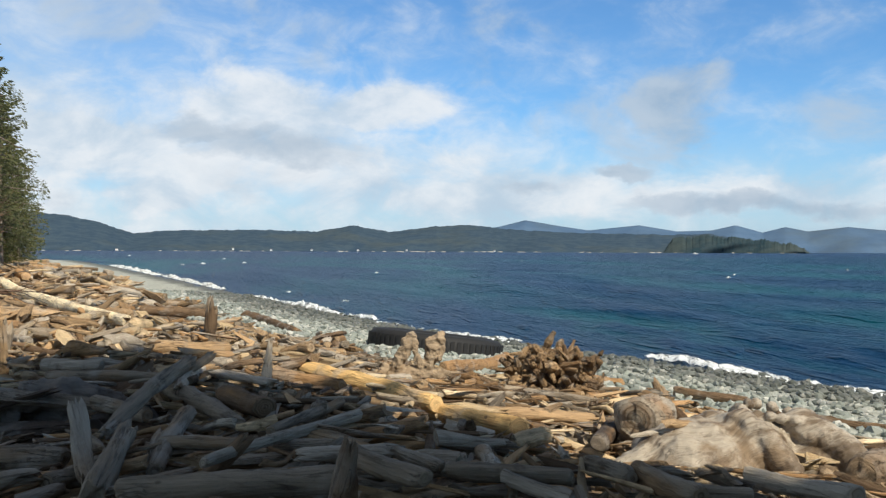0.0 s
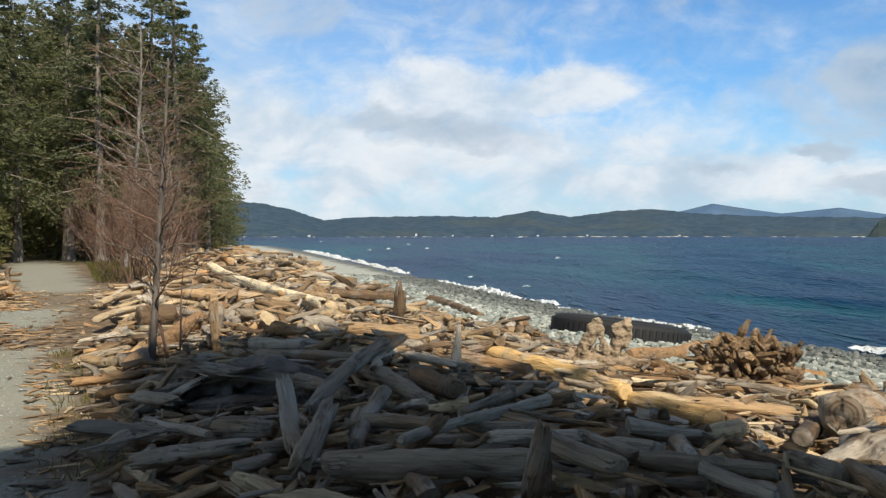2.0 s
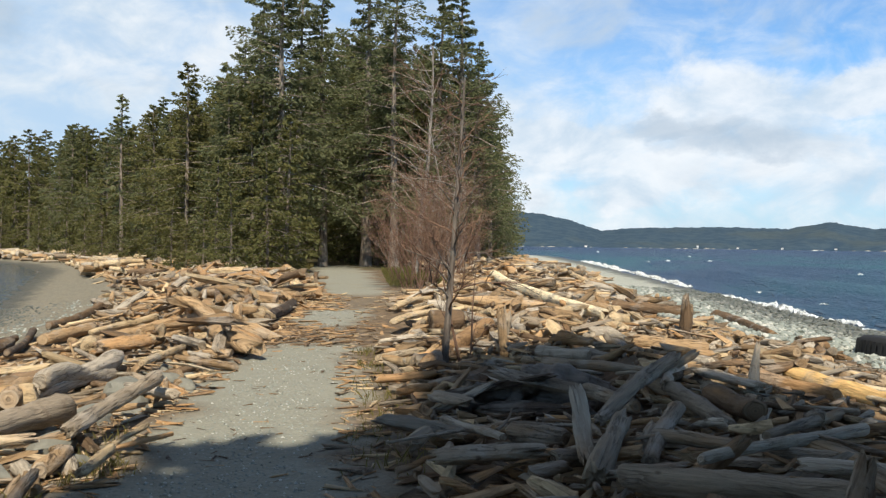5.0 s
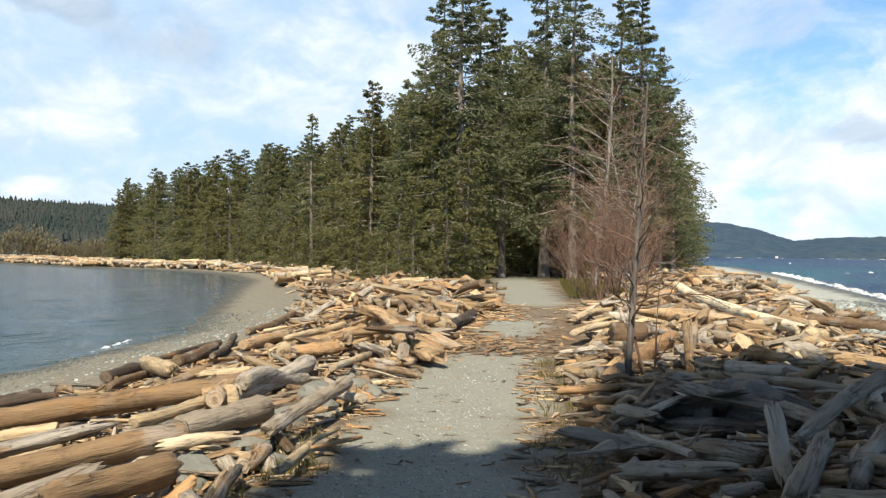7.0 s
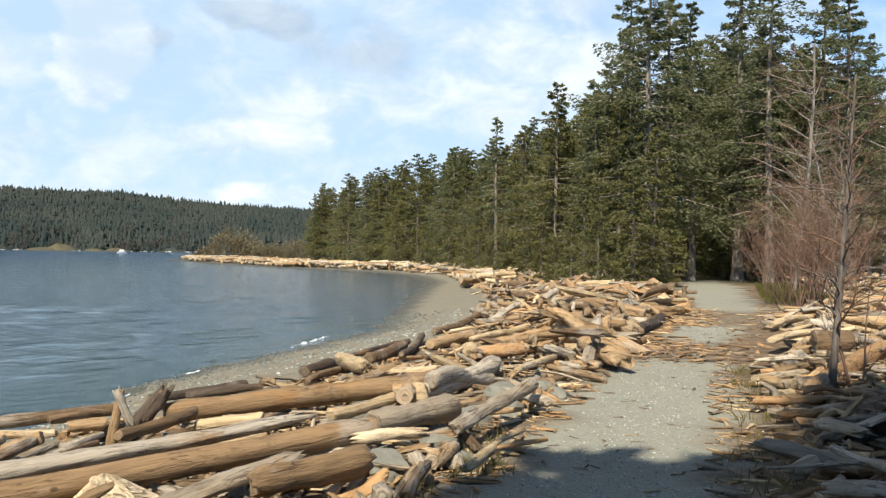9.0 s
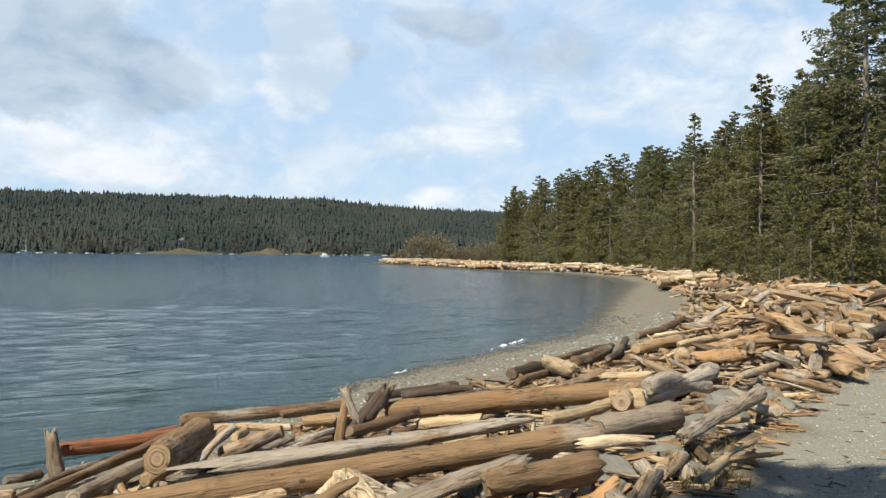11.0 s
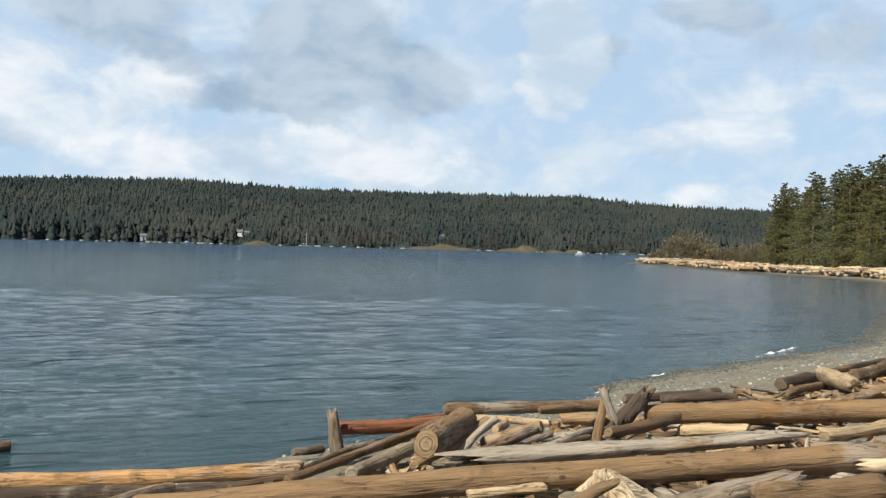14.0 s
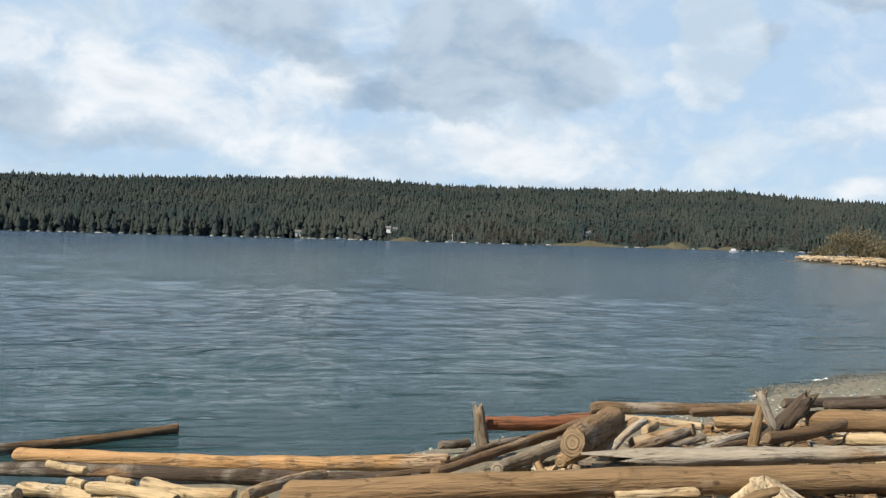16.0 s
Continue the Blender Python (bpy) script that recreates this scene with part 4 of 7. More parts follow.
add_log("driftwood_log", (1.28, 4.56, 0.35), (1.60, 4.50, 0.34), 0.037, 0.037, "grey", "short weathered grey driftwood log in the shaded pile", 155, bend=0.015, flat=1.0, ragged=0.0, category="driftwood log")
add_log("driftwood_stub", (0.24, 5.35, 0.39), (0.29, 4.66, 0.42), 0.049, 0.043, "silver", "short bleached silver-grey driftwood stub in the shaded pile", 156, bend=0.015, flat=1.0, ragged=0.6, category="driftwood stub")
add_log("driftwood_plank", (0.80, 7.15, 0.12), (1.10, 7.24, 0.11), 0.026, 0.027, "cream", "short cream-white peeled driftwood plank in the shaded pile", 157, bend=0.015, flat=0.4, ragged=0.0, category="driftwood plank")
add_log("driftwood_stub", (1.20, 6.74, 0.11), (1.53, 7.80, 0.02), 0.068, 0.079, "dark", "short dark wet-looking driftwood stub in the shaded pile", 158, bend=0.015, flat=1.0, ragged=0.0, category="driftwood stub")
add_log("driftwood_log", (2.24, 14.78, -0.55), (3.02, 14.45, -0.59), 0.087, 0.086, "orange", "short orange-brown driftwood log in the sunlit pile", 159, bend=0.015, flat=1.0, ragged=0.0, category="driftwood log")
add_log("driftwood_log", (-9.32, 2.94, -0.15), (-8.16, 5.30, 0.14), 0.109, 0.108, "umber", "slim brown sun-warmed driftwood log by the bay", 160, bend=0.008, flat=1.0, ragged=0.0, category="driftwood log")
add_log("driftwood_log", (-6.16, 3.57, 0.21), (-6.57, 4.69, 0.18), 0.105, 0.119, "grey", "short weathered grey driftwood log by the bay", 161, bend=0.0, flat=1.0, ragged=0.0, category="driftwood log")
add_log("driftwood_log", (-5.19, 2.11, 0.15), (-5.20, 2.93, 0.20), 0.095, 0.102, "umber", "short brown sun-warmed driftwood log by the bay", 162, bend=0.015, flat=1.0, ragged=0.2, category="driftwood log")
add_log("driftwood_pole", (-13.64, 6.84, -0.39), (-15.78, 10.41, -0.38), 0.058, 0.071, "dark", "long dark wet-looking driftwood pole by the bay", 163, bend=0.015, flat=1.0, ragged=0.0, category="driftwood pole")
add_log("driftwood_log", (-12.77, 6.36, -0.34), (-13.50, 7.52, -0.34), 0.095, 0.103, "dark", "slim dark wet-looking driftwood log by the bay", 164, bend=0.015, flat=1.0, ragged=0.0, category="driftwood log")
add_log("driftwood_log", (-11.54, 5.79, -0.30), (-12.34, 6.82, -0.27), 0.057, 0.063, "brown", "slim brown driftwood log by the bay", 165, bend=0.015, flat=1.0, ragged=0.0, category="driftwood log")
add_log("driftwood_log", (-13.41, 7.93, -0.30), (-14.32, 9.36, -0.24), 0.097, 0.106, "brown", "slim brown driftwood log by the bay", 166, bend=0.015, flat=1.0, ragged=0.0, category="driftwood log")
add_log("driftwood_log", (-12.84, 8.27, -0.23), (-16.50, 11.34, -0.33), 0.061, 0.080, "dark", "long dark wet-looking driftwood log by the bay", 167, bend=0.015, flat=1.0, ragged=0.0, category="driftwood log")
add_log("driftwood_stub", (-12.49, 6.90, -0.15), (-10.92, 6.36, -0.07), 0.127, 0.112, "straw", "slim pale straw-coloured driftwood stub by the bay", 168, bend=0.015, flat=1.0, ragged=0.5, category="driftwood stub")
add_log("driftwood_log", (-10.21, 5.66, -0.16), (-10.79, 6.79, -0.13), 0.073, 0.079, "tan", "slim tan driftwood log by the bay", 169, bend=0.015, flat=1.0, ragged=0.0, category="driftwood log")
add_log("driftwood_log", (-7.50, 3.91, 0.02), (-7.95, 5.08, 0.05), 0.057, 0.063, "straw", "slim pale straw-coloured driftwood log by the bay", 170, bend=0.015, flat=1.0, ragged=0.0, category="driftwood log")
add_log("driftwood_log", (-7.79, 5.23, 0.12), (-8.73, 6.96, 0.14), 0.096, 0.114, "silver", "slim bleached silver-grey driftwood log by the bay", 171, bend=0.015, flat=1.0, ragged=0.0, category="driftwood log")
add_log("driftwood_stub", (-7.86, 4.89, 0.10), (-7.61, 5.13, 0.11), 0.111, 0.110, "straw", "short pale straw-coloured driftwood stub by the bay", 172, bend=0.015, flat=1.0, ragged=0.0, category="driftwood stub")
add_log("driftwood_pole", (-18.50, 13.04, -0.44), (-21.36, 16.87, -0.41), 0.090, 0.109, "brown", "long brown driftwood pole by the bay", 173, bend=0.015, flat=1.0, ragged=0.0, category="driftwood pole")
add_log("driftwood_log", (-14.24, 9.89, -0.22), (-14.66, 11.29, -0.14), 0.108, 0.115, "tan", "slim tan driftwood log by the bay", 174, bend=0.015, flat=1.0, ragged=0.0, category="driftwood log")
add_log("driftwood_pole", (-13.97, 10.70, -0.15), (-14.98, 13.13, -0.07), 0.070, 0.080, "straw", "slim pale straw-coloured driftwood pole by the bay", 175, bend=0.015, flat=1.0, ragged=0.0, category="driftwood pole")
add_log("driftwood_log", (-8.76, 5.66, 0.08), (-8.46, 5.97, 0.14), 0.079, 0.078, "brown", "short brown driftwood log by the bay", 176, bend=0.015, flat=1.0, ragged=0.0, category="driftwood log")
add_log("driftwood_plank", (-9.60, 5.99, 0.05), (-8.78, 6.09, 0.19), 0.075, 0.071, "straw", "short pale straw-coloured driftwood plank by the bay", 177, bend=0.015, flat=0.5, ragged=0.4, category="driftwood plank")
add_log("driftwood_log", (-10.16, 7.93, 0.14), (-10.11, 8.63, 0.16), 0.132, 0.136, "orange", "short orange-brown driftwood log by the bay", 178, bend=0.015, flat=0.7, ragged=0.3, category="driftwood log")
add_log("driftwood_log", (-5.71, 4.08, 0.18), (-6.47, 5.52, 0.35), 0.057, 0.068, "grey", "slim weathered grey driftwood log by the bay", 179, bend=0.015, flat=1.0, ragged=0.6, category="driftwood log")
add_log("driftwood_plank", (-8.07, 7.17, 0.17), (-6.88, 6.71, 0.22), 0.038, 0.034, "cream", "slim cream-white peeled driftwood plank by the bay", 180, bend=0.015, flat=0.4, ragged=0.0, category="driftwood plank")
add_log("driftwood_pole", (-8.17, 6.85, 0.16), (-9.00, 8.28, 0.20), 0.043, 0.049, "straw", "slim pale straw-coloured driftwood pole by the bay", 181, bend=0.015, flat=1.0, ragged=0.0, category="driftwood pole")
add_log("driftwood_log", (-8.29, 2.88, -0.10), (-7.91, 3.41, -0.01), 0.055, 0.054, "straw", "short pale straw-coloured driftwood log by the bay", 182, bend=0.015, flat=1.0, ragged=0.0, category="driftwood log")
add_log("driftwood_plank", (-7.22, 2.49, -0.03), (-7.31, 3.42, 0.05), 0.072, 0.075, "silver", "short bleached silver-grey driftwood plank by the bay", 183, bend=0.015, flat=0.4, ragged=0.6, category="driftwood plank")
add_log("driftwood_branch", (-6.00, 3.35, 0.15), (-5.80, 3.78, 0.18), 0.046, 0.046, "cream", "short cream-white peeled driftwood branch by the bay", 184, bend=0.05, flat=1.0, ragged=0.8, category="driftwood branch")
add_log("driftwood_pole", (-6.65, 2.38, -0.07), (-5.98, 3.25, 0.07), 0.032, 0.030, "silver", "short bleached silver-grey driftwood pole by the bay", 185, bend=0.015, flat=1.0, ragged=0.0, category="driftwood pole")
add_log("driftwood_log", (-4.80, 3.46, 0.15), (-5.20, 4.01, 0.12), 0.037, 0.041, "straw", "short pale straw-coloured driftwood log by the bay", 186, bend=0.015, flat=1.0, ragged=0.4, category="driftwood log")
add_log("driftwood_log", (-11.63, 4.02, -0.38), (-11.39, 5.00, -0.30), 0.066, 0.066, "dark", "short dark wet-looking driftwood log by the bay", 187, bend=0.015, flat=1.0, ragged=0.0, category="driftwood log")
add_log("driftwood_log", (-10.84, 4.40, -0.32), (-11.04, 5.06, -0.29), 0.047, 0.049, "dark", "short dark wet-looking driftwood log by the bay", 188, bend=0.015, flat=1.0, ragged=0.0, category="driftwood log")
add_log("driftwood_branch", (-5.43, 4.24, 0.11), (-5.73, 4.82, 0.10), 0.022, 0.024, "straw", "short pale straw-coloured driftwood branch by the bay", 189, bend=0.015, flat=1.0, ragged=0.0, category="driftwood branch")
add_log("driftwood_branch", (-5.35, 4.13, 0.08), (-5.44, 4.81, 0.08), 0.018, 0.020, "orange", "short orange-brown driftwood branch by the bay", 190, bend=0.015, flat=1.0, ragged=0.0, category="driftwood branch")
add_log("driftwood_log", (-10.96, 12.14, 0.13), (-13.71, 16.18, 0.17), 0.094, 0.122, "dark", "long dark wet-looking driftwood log by the bay", 191, bend=0.015, flat=1.0, ragged=0.0, category="driftwood log")
add_log("driftwood_plank", (-8.35, 12.46, 0.25), (-8.98, 14.79, 0.29), 0.094, 0.108, "straw", "slim pale straw-coloured driftwood plank in the sunlit pile", 192, bend=0.015, flat=0.6, ragged=0.0, category="driftwood plank")
add_log("driftwood_stub", (-7.86, 12.89, 0.26), (-7.57, 13.44, 0.25), 0.202, 0.206, "brown", "short brown driftwood stub in the sunlit pile", 193, bend=0.015, flat=1.0, ragged=0.0, category="driftwood stub")
add_log("driftwood_stub", (-5.35, 8.56, 0.24), (-6.35, 12.03, 0.30), 0.090, 0.121, "orange", "slim orange-brown driftwood stub in the sunlit pile", 194, bend=0.015, flat=1.0, ragged=0.0, category="driftwood stub")
add_log("driftwood_pole", (-7.70, 14.03, 0.27), (-5.59, 11.85, 0.35), 0.071, 0.059, "silver", "slim bleached silver-grey driftwood pole in the sunlit pile", 195, bend=0.015, flat=1.0, ragged=0.0, category="driftwood pole")
add_log("driftwood_stub", (-5.06, 10.02, 0.17), (-5.09, 10.00, 0.70), 0.055, 0.055, "tan", "short tan driftwood stub in the sunlit pile", 196, bend=0.015, flat=1.0, ragged=0.8, category="driftwood stub")
add_log("driftwood_log", (-6.41, 9.12, 0.14), (-6.29, 10.04, 0.16), 0.060, 0.064, "straw", "short pale straw-coloured driftwood log by the bay", 197, bend=0.015, flat=0.6, ragged=0.0, category="driftwood log")
add_log("driftwood_log", (-5.44, 7.69, 0.13), (-5.12, 8.35, 0.13), 0.072, 0.075, "orange", "short orange-brown driftwood log by the bay", 198, bend=0.015, flat=0.7, ragged=0.5, category="driftwood log")
add_log("driftwood_log", (-10.96, 16.48, 0.17), (-11.60, 19.03, 0.24), 0.079, 0.089, "straw", "slim pale straw-coloured driftwood log in the sunlit pile", 199, bend=0.015, flat=1.0, ragged=0.0, category="driftwood log")
add_log("driftwood_plank", (-4.18, 6.81, 0.21), (-3.73, 6.52, 0.24), 0.090, 0.085, "grey", "short weathered grey driftwood plank in the shaded pile", 200, bend=0.015, flat=0.5, ragged=0.6, category="driftwood plank")
add_log("driftwood_log", (-2.86, 4.71, 0.26), (-2.40, 4.90, 0.31), 0.088, 0.087, "grey", "short weathered grey driftwood log in the shaded pile", 201, bend=0.015, flat=0.6, ragged=0.6, category="driftwood log")
add_log("driftwood_pole", (-3.72, 6.14, 0.17), (-2.85, 5.48, 0.21), 0.036, 0.031, "silver", "short bleached silver-grey driftwood pole in the shaded pile", 202, bend=0.015, flat=1.0, ragged=0.0, category="driftwood pole")
add_log("driftwood_log", (-8.87, -0.37, -0.20), (-8.85, 0.71, -0.13), 0.070, 0.070, "red", "short reddish peeled driftwood log by the bay", 203, bend=0.015, flat=1.0, ragged=0.0, category="driftwood log")
add_log("driftwood_stub", (-8.69, -0.34, -0.51), (-8.69, -0.43, -0.05), 0.077, 0.057, "grey", "short weathered grey driftwood stub by the bay", 204, bend=0.015, flat=1.0, ragged=0.6, category="driftwood stub")
add_log("driftwood_log", (-11.07, 0.97, -0.44), (-10.67, 2.88, -0.28), 0.081, 0.066, "brown", "slim brown driftwood log by the bay", 205, bend=0.01, flat=1.0, ragged=0.0, category="driftwood log")
add_log("driftwood_stub", (-6.90, 0.29, 0.10), (-8.22, 0.81, 0.02), 0.115, 0.117, "umber", "thick brown sawn driftwood stub by the bay", 206, bend=0, flat=1.0, ragged=0.0, category="driftwood stub")
add_log("driftwood_log", (-6.93, -0.77, -0.18), (-8.46, 0.61, -0.06), 0.039, 0.047, "brown", "slim brown driftwood log by the bay", 207, bend=0.015, flat=1.0, ragged=0.0, category="driftwood log")
add_log("driftwood_pole", (-7.56, -0.71, -0.28), (-9.57, 0.39, -0.41), 0.032, 0.041, "brown", "slim brown driftwood pole by the bay", 208, bend=0.015, flat=1.0, ragged=0.0, category="driftwood pole")
add_log("driftwood_log", (-7.43, 0.26, -0.18), (-8.22, 1.02, -0.02), 0.055, 0.061, "tan", "short tan driftwood log by the bay", 209, bend=0.015, flat=1.0, ragged=0.0, category="driftwood log")
add_log("driftwood_log", (-7.70, -0.25, -0.33), (-8.96, 0.45, -0.39), 0.058, 0.068, "grey", "slim weathered grey driftwood log by the bay", 210, bend=0.015, flat=1.0, ragged=0.0, category="driftwood log")
add_log("driftwood_branch", (-7.07, 0.46, -0.10), (-7.78, 0.97, 0.05), 0.033, 0.036, "silver", "short bleached silver-grey driftwood branch by the bay", 211, bend=0.05, flat=1.0, ragged=0.8, category="driftwood branch")
add_log("driftwood_log", (-7.32, 0.59, -0.17), (-7.85, 1.39, 0.02), 0.041, 0.045, "brown", "short brown driftwood log by the bay", 212, bend=0.015, flat=1.0, ragged=0.0, category="driftwood log")
add_log("driftwood_log", (-8.05, 0.93, -0.18), (-7.97, 1.46, 0.02), 0.056, 0.056, "tan", "short tan driftwood log by the bay", 213, bend=0.015, flat=1.0, ragged=0.0, category="driftwood log")
add_log("driftwood_pole", (-7.57, 0.88, -0.19), (-8.62, 1.72, -0.18), 0.030, 0.035, "grey", "slim weathered grey driftwood pole by the bay", 214, bend=0.015, flat=1.0, ragged=0.0, category="driftwood pole")
add_log("driftwood_pole", (-7.44, 1.30, -0.06), (-8.32, 2.05, -0.10), 0.028, 0.031, "silver", "short bleached silver-grey driftwood pole by the bay", 215, bend=0.015, flat=1.0, ragged=0.0, category="driftwood pole")
add_log("driftwood_pole", (-7.07, 1.13, -0.02), (-7.83, 1.89, -0.06), 0.021, 0.024, "brown", "short brown driftwood pole by the bay", 216, bend=0.015, flat=1.0, ragged=0.0, category="driftwood pole")
add_log("driftwood_stub", (-8.41, 1.12, -0.12), (-8.82, 1.31, -0.14), 0.042, 0.044, "straw", "short pale straw-coloured driftwood stub by the bay", 217, bend=0.015, flat=1.0, ragged=0.0, category="driftwood stub")
add_log("driftwood_log", (-6.01, -1.72, -0.13), (-6.14, 3.60, 0.22), 0.085, 0.098, "umber", "long brown sun-warmed driftwood log by the bay", 218, bend=0.006, flat=1.0, ragged=0.0, category="driftwood log")
add_log("driftwood_stub", (-9.05, 2.31, -0.42), (-9.02, 2.39, 0.14), 0.050, 0.037, "tan", "short tan driftwood stub by the bay", 219, bend=0.015, flat=1.0, ragged=0.8, category="driftwood stub")
add_log("driftwood_stub", (-8.99, 2.36, 0.15), (-8.95, 2.48, -0.14), 0.040, 0.040, "silver", "short bleached silver-grey driftwood stub by the bay", 220, bend=0.015, flat=1.0, ragged=0.5, category="driftwood stub")
add_log("driftwood_stub", (-9.37, 2.52, -0.46), (-9.24, 2.88, 0.09), 0.100, 0.070, "dark", "short dark wet-looking driftwood stub by the bay", 221, bend=0.015, flat=1.0, ragged=0.7, category="driftwood stub")
add_log("driftwood_log", (-7.77, 2.02, -0.00), (-8.29, 2.90, 0.02), 0.051, 0.055, "brown", "short brown driftwood log by the bay", 222, bend=0.015, flat=1.0, ragged=0.0, category="driftwood log")
add_log("driftwood_log", (-10.49, 2.05, -0.33), (-10.82, 2.94, -0.33), 0.053, 0.056, "brown", "short brown driftwood log by the bay", 223, bend=0.015, flat=1.0, ragged=0.0, category="driftwood log")
add_log("driftwood_stub", (-8.70, 1.84, -0.07), (-8.64, 2.15, -0.05), 0.059, 0.059, "tan", "short tan driftwood stub by the bay", 224, bend=0.015, flat=1.0, ragged=0.0, category="driftwood stub")
add_log("driftwood_pole", (-9.95, 1.16, -0.32), (-8.90, 1.77, -0.14), 0.043, 0.039, "straw", "slim pale straw-coloured driftwood pole by the bay", 225, bend=0.015, flat=1.0, ragged=0.0, category="driftwood pole")
add_log("driftwood_slab", (-6.62, 0.72, 0.04), (-7.20, 3.26, 0.10), 0.17, 0.13, "silver", "broad bleached grey split slab between two long logs", 226, bend=0.012, flat=0.42, ragged=0.9, category="driftwood slab")
add_log("driftwood_plank", (-5.22, 1.30, 0.02), (-5.90, 2.72, 0.10), 0.10, 0.09, "grey", "dark grey weathered plank leaning beside a thick log", 245, bend=0.01, flat=0.4, ragged=0.5, category="driftwood plank")
add_log("driftwood_log", (-7.62, 4.86, 0.12), (-8.35, 5.62, 0.10), 0.105, 0.10, "tan", "short pale log with a hollow rounded end", 246, bend=0.03, category="driftwood log")
add_log("driftwood_log", (-7.74, 5.26, 0.14), (-8.55, 6.75, 0.16), 0.10, 0.085, "silver", "bleached curved log with a hollow rounded end", 247, bend=0.05, category="driftwood log")
add_log("driftwood_pole", (-6.10, 1.61, 0.07), (-6.45, 2.42, 0.03), 0.026, 0.029, "silver", "short bleached silver-grey driftwood pole by the bay", 227, bend=0.015, flat=1.0, ragged=0.0, category="driftwood pole")
add_log("driftwood_log", (-5.86, 0.46, 0.01), (-5.90, 0.99, 0.03), 0.033, 0.034, "straw", "short pale straw-coloured driftwood log by the bay", 228, bend=0.015, flat=1.0, ragged=0.0, category="driftwood log")
add_log("driftwood_log", (-11.55, 3.46, -0.38), (-12.00, 5.04, -0.34), 0.060, 0.065, "dark", "slim dark wet-looking driftwood log by the bay", 229, bend=0.015, flat=1.0, ragged=0.0, category="driftwood log")
add_log("driftwood_log", (-9.20, -0.81, -0.51), (-9.36, -0.50, -0.51), 0.043, 0.043, "dark", "short dark wet-looking driftwood log by the bay", 230, bend=0.015, flat=1.0, ragged=0.0, category="driftwood log")
add_log("driftwood_log", (-10.26, -6.90, -1.13), (-12.20, -4.57, -1.13), 0.065, 0.064, "brown", "slim brown driftwood log by the bay", 231, bend=0.015, flat=1.0, ragged=0.0, category="driftwood log")
add_log("driftwood_log", (-10.07, -5.72, -1.05), (-7.57, -0.66, -0.26), 0.080, 0.062, "orange", "long orange-brown driftwood log by the bay", 232, bend=0.006, flat=1.0, ragged=0.0, category="driftwood log")
add_log("driftwood_log", (-9.15, -6.02, -0.99), (-7.31, -0.86, -0.29), 0.082, 0.056, "dark", "long dark wet-looking driftwood log by the bay", 233, bend=0.01, flat=1.0, ragged=0.0, category="driftwood log")
add_log("driftwood_log", (-7.64, -4.35, -0.66), (-6.48, -3.01, -0.36), 0.057, 0.046, "straw", "slim pale straw-coloured driftwood log by the bay", 234, bend=0.015, flat=1.0, ragged=0.0, category="driftwood log")
add_log("driftwood_log", (-6.79, -3.38, -0.36), (-6.19, -2.49, -0.23), 0.049, 0.043, "straw", "short pale straw-coloured driftwood log by the bay", 235, bend=0.015, flat=1.0, ragged=0.0, category="driftwood log")
add_log("driftwood_log", (-6.70, -2.93, -0.30), (-6.18, -2.09, -0.20), 0.047, 0.042, "straw", "short pale straw-coloured driftwood log by the bay", 236, bend=0.015, flat=1.0, ragged=0.0, category="driftwood log")
add_log("driftwood_log", (-7.53, -4.60, -0.67), (-7.28, -4.20, -0.59), 0.072, 0.068, "silver", "short bleached silver-grey driftwood log by the bay", 237, bend=0.015, flat=1.0, ragged=0.0, category="driftwood log")
add_log("driftwood_log", (-6.31, -2.05, -0.23), (-7.29, -1.69, -0.32), 0.043, 0.049, "tan", "short tan driftwood log by the bay", 238, bend=0.015, flat=1.0, ragged=0.0, category="driftwood log")
add_log("driftwood_pole", (-7.00, -1.20, -0.27), (-7.55, -0.70, -0.31), 0.029, 0.031, "brown", "short brown driftwood pole by the bay", 239, bend=0.015, flat=1.0, ragged=0.0, category="driftwood pole")
add_log("driftwood_log", (-7.90, -4.26, -0.52), (-7.31, -3.65, -0.37), 0.035, 0.032, "straw", "short pale straw-coloured driftwood log by the bay", 240, bend=0.015, flat=1.0, ragged=0.0, category="driftwood log")
add_log("driftwood_stub", (-7.34, -3.80, -0.49), (-7.10, -3.57, -0.44), 0.046, 0.044, "straw", "short pale straw-coloured driftwood stub by the bay", 241, bend=0.015, flat=1.0, ragged=0.0, category="driftwood stub")
add_log("driftwood_stub", (-7.04, -3.33, -0.38), (-6.84, -3.09, -0.34), 0.045, 0.044, "straw", "short pale straw-coloured driftwood stub by the bay", 242, bend=0.015, flat=1.0, ragged=0.0, category="driftwood stub")

add_log("driftwood_log", (1.62, 7.25, 0.20), (2.10, 8.30, 0.05), 0.20, 0.17, "silver", "thick bleached log with a weathered sawn face beside the stump", 244, bend=0.01, rough=0.05)
# broken plates on the charred stump
for n, (a, b, r, tone) in enumerate([((-4.10, 7.02, 0.20), (-3.25, 7.00, 0.44), 0.13, "dark"), ((-3.55, 6.98, 0.44), (-2.75, 7.12, 0.30), 0.12, "grey"), ((-4.15, 6.85, 0.10), (-3.75, 6.90, 0.30), 0.12, "silver"), ((-3.70, 6.88, 0.14), (-3.05, 6.86, 0.20), 0.11, "dark"),
                                      ((-3.30, 6.80, 0.12), (-2.85, 6.98, 0.26), 0.08, "brown"), ((-4.25, 6.95, 0.05), (-4.05, 7.05, 0.34), 0.10, "grey")]):
    add_log("charred_plate", a, b, r, r * 0.7, tone, "dark broken plate of charred wood on an old stump", 300 + n, 12, 10, 0.02, 0.10, 0.38, 0.8, "driftwood logs", "driftwood slab", 4)
